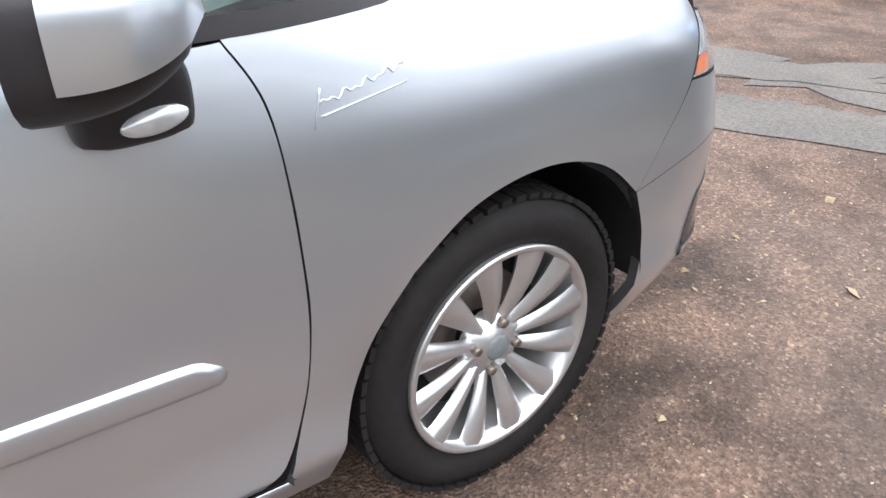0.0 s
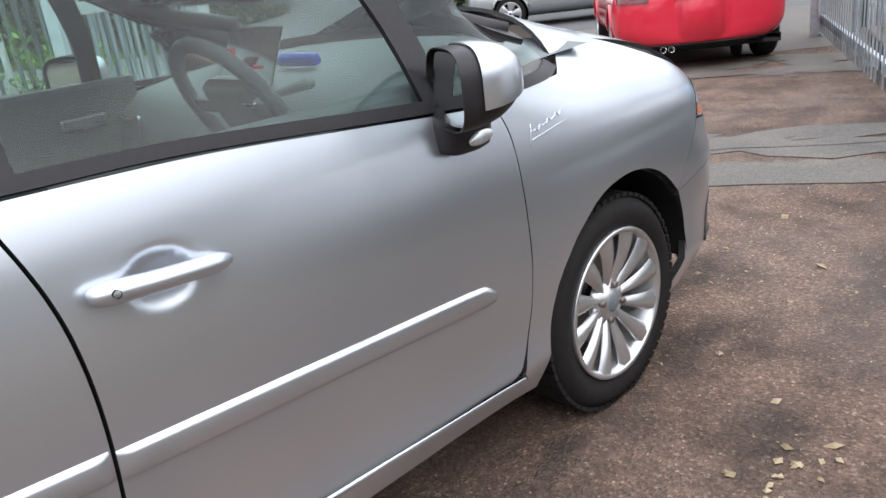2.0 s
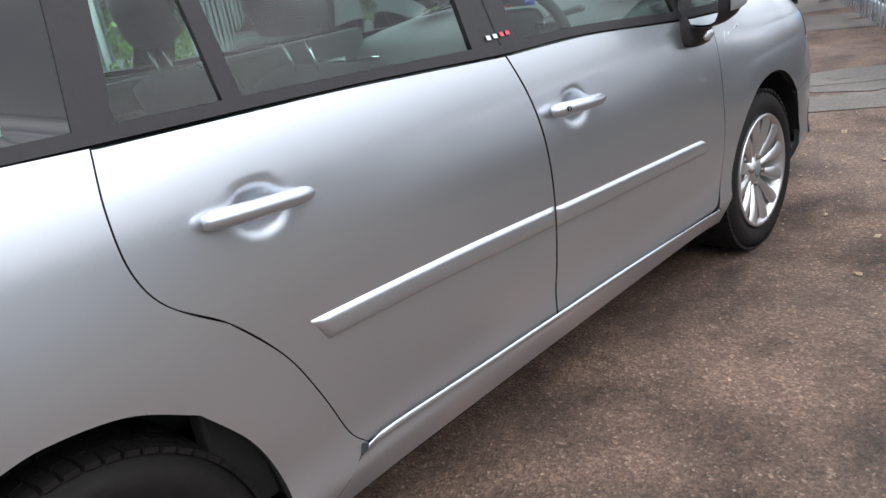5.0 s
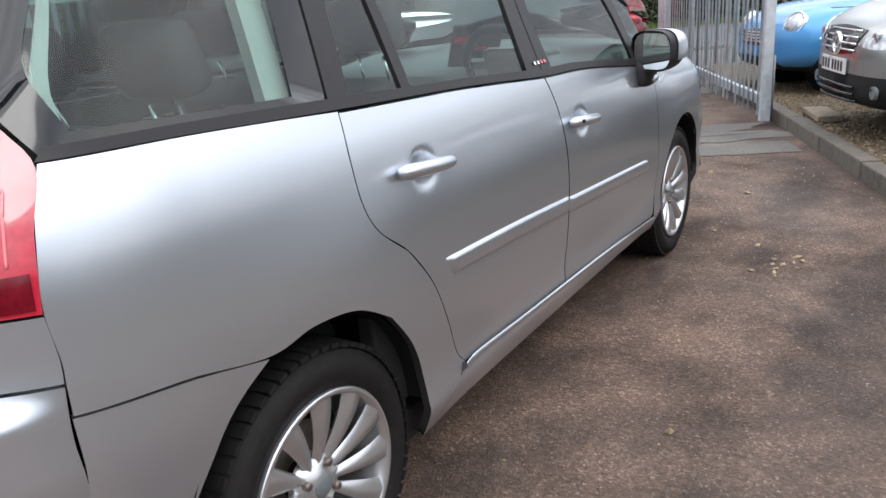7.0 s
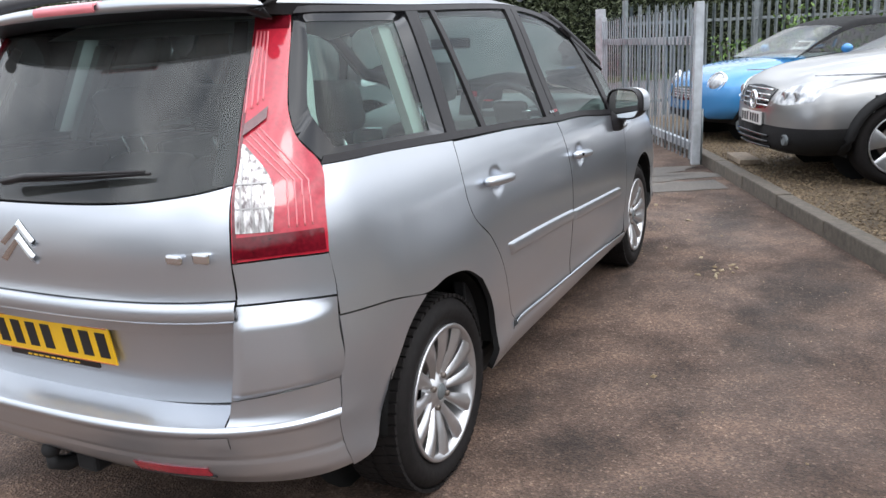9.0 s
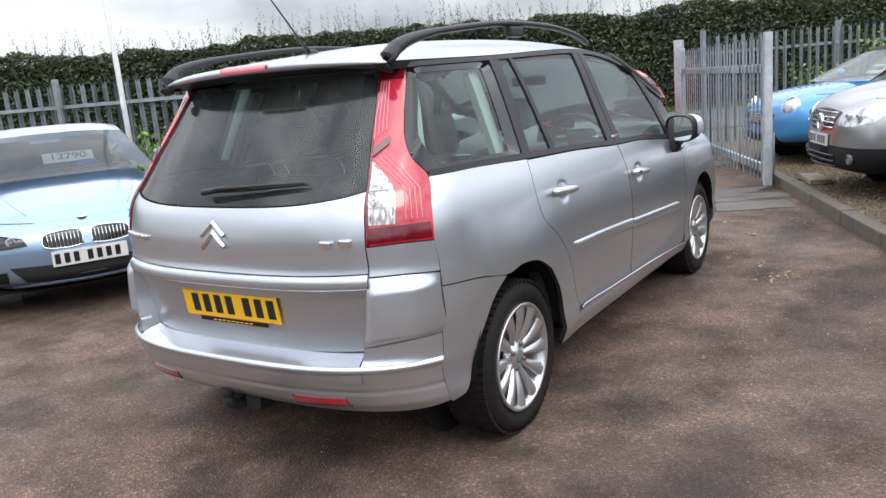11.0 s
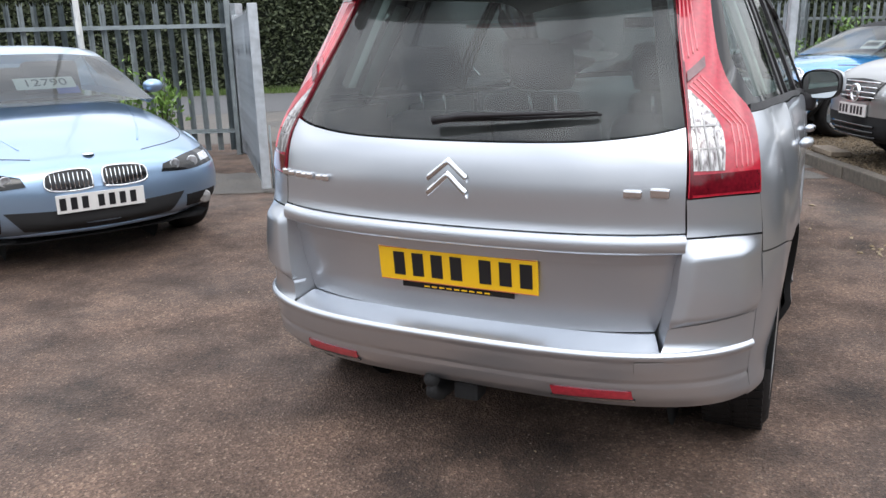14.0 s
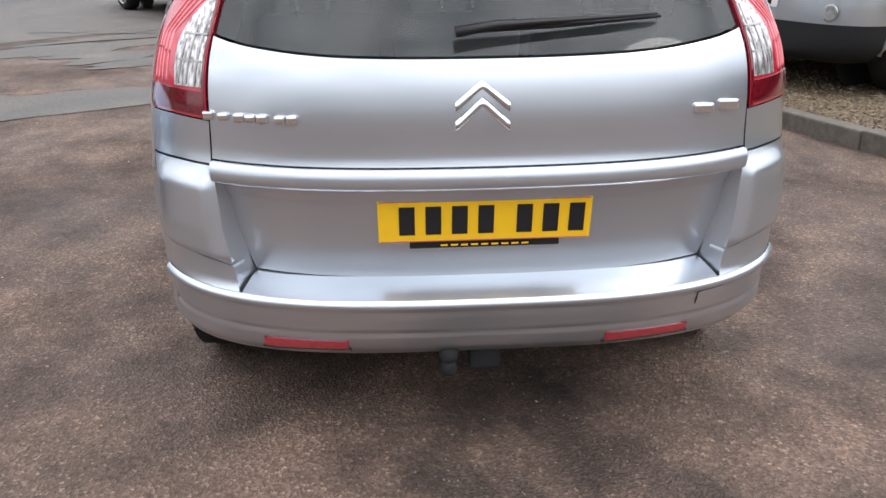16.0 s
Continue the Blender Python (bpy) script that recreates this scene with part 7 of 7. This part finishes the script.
for sg in (1, -1):
    hl = front("headlamp", [(sg * 0.43, 0.685), (sg * 0.62, 0.675), (sg * 0.82, 0.71)], [(sg * 0.45, 0.77), (sg * 0.62, 0.84), (sg * 0.845, 0.915)], [(sg * 0.43, 0.685), (sg * 0.45, 0.77)], [(sg * 0.82, 0.71), (sg * 0.845, 0.915)], HEAD_CLEAR, 14, 8, 0.006, "clear headlamp")
    for yy in (0.55, 0.68):
        p = hit((3, sg * yy, 0.745), (-1, 0, 0))
        b2 = bmesh.new()
        lathe(b2, [(0.046, 0.000), (0.040, 0.008), (0.020, 0.002), (0.001, 0.005)], 20, "x", (p.x + 0.004, sg * yy, 0.745))
        part("reflector_bowl", b2, CLEAR_LENS, hl)
    p = hit((3, sg * 0.62, 0.385), (-1, 0, 0))
    b2 = bmesh.new()
    lathe(b2, [(0.048, -0.01), (0.046, 0.018), (0.035, 0.012), (0.001, 0.014)], 20, "x", (p.x, sg * 0.62, 0.385))
    part("fog_lamp", b2, DASH, suv, "round fog lamp")
plate_on(suv, (hit((3, 0, 0.53), (-1, 0, 0)).x + 0.016, 0.0, 0.535), 7)

# bright blue convertible
mini, front, hit = smooth_car("convertible", "bright blue small convertible with black canvas hood on gravel", at_heading(8.52, -0.82, -0.56, 0.828, 0.095), dict(
    W=0.84, R=0.305, nose=0.70, tail=-3.0, wb=2.47, paint=MINI_BLUE, spokes=5, n=3.2, clad=0.29, lip=0.035, lip_mat=DARK_PLASTIC, roof=SOFT_TOP, frame=SOFT_TOP, blind=True,
    top=[(-3.0, 0.85), (-2.8, 0.95), (-1.2, 0.96), (-0.6, 0.965), (-0.2, 0.95), (0.25, 0.90), (0.5, 0.82), (0.62, 0.72), (0.70, 0.58)],
    cabin=[(-2.7, 0.97), (-2.4, 1.22), (-2.0, 1.36), (-1.5, 1.40), (-1.15, 1.36), (-0.85, 1.22), (-0.45, 0.96)], pillars=[-2.2, -1.7, -1.05], bow=0.16))
for sg in (1, -1):
    p = hit((3, sg * 0.57, 0.715), (-1, 0, 0))
    lean = Matrix.Translation((p.x - 0.03, sg * 0.57, 0.715)) @ Matrix.Rotation(radians(-28), 4, "Y") @ Matrix.Rotation(radians(18 * sg), 4, "Z")
    for name, prof, mat in (("headlamp", [(0.112, 0.0), (0.100, 0.030), (0.055, 0.050), (0.001, 0.056)], HEAD_CLEAR), ("headlamp_ring", [(0.130, -0.03), (0.132, 0.018), (0.122, 0.028), (0.110, 0.016)], CHROME)):
        b2 = bmesh.new()
        lathe(b2, prof, 28, "x")
        b2.transform(lean)
        part(name, b2, mat, mini, "round chrome-ringed headlamp" if name == "headlamp" else "")
gr = front("grille", [(-0.36, 0.52), (0, 0.49), (0.36, 0.52)], [(-0.40, 0.63), (0, 0.66), (0.40, 0.63)], [(-0.36, 0.52), (-0.40, 0.63)], [(0.36, 0.52), (0.40, 0.63)], GLOSS_BLACK, 16, 6, 0.006, "barred chrome grille")
for z in (0.535, 0.565, 0.595, 0.625):
    tube("grille_bar", [(hit((3, y, z), (-1, 0, 0)).x + 0.012, y, z) for y in [-0.35 + 0.0875 * k for k in range(9)]], 0.009, CHROME, gr, 6)
front("lower_intake", [(-0.5, 0.27), (0.5, 0.27)], [(-0.45, 0.38), (0.45, 0.38)], [(-0.5, 0.27), (-0.45, 0.38)], [(0.5, 0.27), (0.45, 0.38)], DARK_PLASTIC, 14, 4)
cd = box("price_card", (-0.72, 0.25, 1.08), (0.006, 0.34, 0.15), PLATE_W, mini, 0.003, "white price card", Matrix.Rotation(radians(-50), 4, "Y"))
for k in range(5):
    box("card_mark", (-0.715, 0.36 - 0.055 * k, 1.09), (0.006, 0.036, 0.07), INK, cd, 0.0, rot=Matrix.Rotation(radians(-50), 4, "Y"))

# red hatchback leaving through the gate
red, front, hit = smooth_car("hatchback", "red hatchback with twin exhaust standing in the gateway", at_heading(11.20, 3.80, 0.80, 0.60), dict(
    W=0.87, R=0.315, nose=0.85, tail=-3.33, wb=2.57, paint=RED_CAR, spokes=5, n=3.6,
    top=[(-3.33, 0.80), (-3.15, 0.98), (-2.5, 0.98), (-0.9, 0.96), (-0.3, 0.92), (0.4, 0.80), (0.85, 0.58)],
    cabin=[(-3.25, 0.98), (-3.0, 1.25), (-2.6, 1.44), (-1.8, 1.48), (-1.3, 1.42), (-0.5, 0.95)], pillars=[-2.9, -2.2, -1.5, -1.1]))
front("rear_valance", [(-0.80, 0.20), (0, 0.20), (0.80, 0.20)], [(-0.80, 0.285), (0, 0.285), (0.80, 0.285)], [(-0.80, 0.20), (-0.80, 0.285)], [(0.80, 0.20), (0.80, 0.285)], DARK_PLASTIC, 20, 3, 0.01, "black rear valance", back=True)
for yy in (0.30, 0.38):
    p = hit((-6, yy, 0.25), (1, 0, 0))
    b2 = bmesh.new()
    lathe(b2, [(0.030, 0.0), (0.034, -0.05), (0.028, -0.05), (0.026, 0.05)], 16, "x", (p.x, yy, 0.235))
    part("exhaust_tip", b2, CHROME, red, "bright exhaust tip")
for sg in (1, -1):
    patch4(front, "rear_lamp", sg * 0.52, sg * 0.82, 0.72, 0.88, RED_DARK, "red rear lamp", back=True)
pl = box("number_plate", (hit((-6, 0, 0.78), (1, 0, 0)).x - 0.012, 0, 0.78), (0.012, 0.52, 0.111), PLATE_Y, red, 0.002, "yellow rear number plate")

# tall silver off-roader
off, front, hit = smooth_car("off_roader", "pale silver off-road car with black bumper parked on gravel", at_heading(3.92, -3.30, HX, HY, 0.095), dict(
    W=0.93, R=0.37, nose=0.80, tail=-3.6, wb=2.66, paint=WHITE_CAR, spokes=5, n=5.0, dark_frame=True, clad=0.52,
    top=[(-3.6, 1.05), (-3.4, 1.12), (-0.9, 1.12), (-0.2, 1.09), (0.4, 1.04), (0.65, 0.97), (0.80, 0.78)],
    cabin=[(-3.5, 1.15), (-3.4, 1.60), (-2.9, 1.76), (-1.6, 1.77), (-1.2, 1.70), (-0.6, 1.12)], pillars=[-3.3, -2.4, -1.7, -1.2]))
gr = front("grille", [(-0.40, 0.76), (0.40, 0.76)], [(-0.42, 0.90), (0.42, 0.90)], [(-0.40, 0.76), (-0.42, 0.90)], [(0.40, 0.76), (0.42, 0.90)], GLOSS_BLACK, 14, 4, 0.006, "dark mesh grille")
for z in (0.79, 0.83, 0.87):
    tube("grille_bar", [(hit((3, y, z), (-1, 0, 0)).x + 0.012, y, z) for y in [-0.4 + 0.1 * k for k in range(9)]], 0.010, CHROME, gr, 6)
for sg in (1, -1):
    patch4(front, "headlamp", sg * 0.52, sg * 0.84, 0.75, 0.90, CLEAR_LENS, "clear headlamp")
    p = hit((3, sg * 0.66, 0.60), (-1, 0, 0))
    b2 = bmesh.new()
    lathe(b2, [(0.06, 0.0), (0.06, 0.014), (0.045, 0.010), (0.001, 0.016)], 20, "x", (p.x, sg * 0.66, 0.60))
    part("fog_lamp", b2, CLEAR_LENS, off, "round fog lamp")
plate_on(off, (hit((3, 0, 0.66), (-1, 0, 0)).x + 0.018, 0.0, 0.665), 7)

# pale estate on the road
est, front, hit = smooth_car("estate_car", "pale silver estate car standing on the road", at_heading(15.4, 6.6, 0.62, -0.785), dict(
    W=0.87, R=0.31, nose=0.88, tail=-3.5, wb=2.6, paint=WHITE_CAR, spokes=5, n=3.6,
    top=[(-3.5, 0.80), (-3.3, 0.95), (-0.9, 0.96), (-0.3, 0.92), (0.5, 0.78), (0.88, 0.58)],
    cabin=[(-3.4, 0.97), (-3.2, 1.22), (-2.8, 1.42), (-1.8, 1.46), (-1.3, 1.40), (-0.5, 0.95)], pillars=[-3.15, -2.4, -1.6, -1.1]))
for sg in (1, -1):
    patch4(front, "rear_lamp", sg * 0.55, sg * 0.84, 0.68, 0.86, RED_LENS, "red rear lamp", back=True)
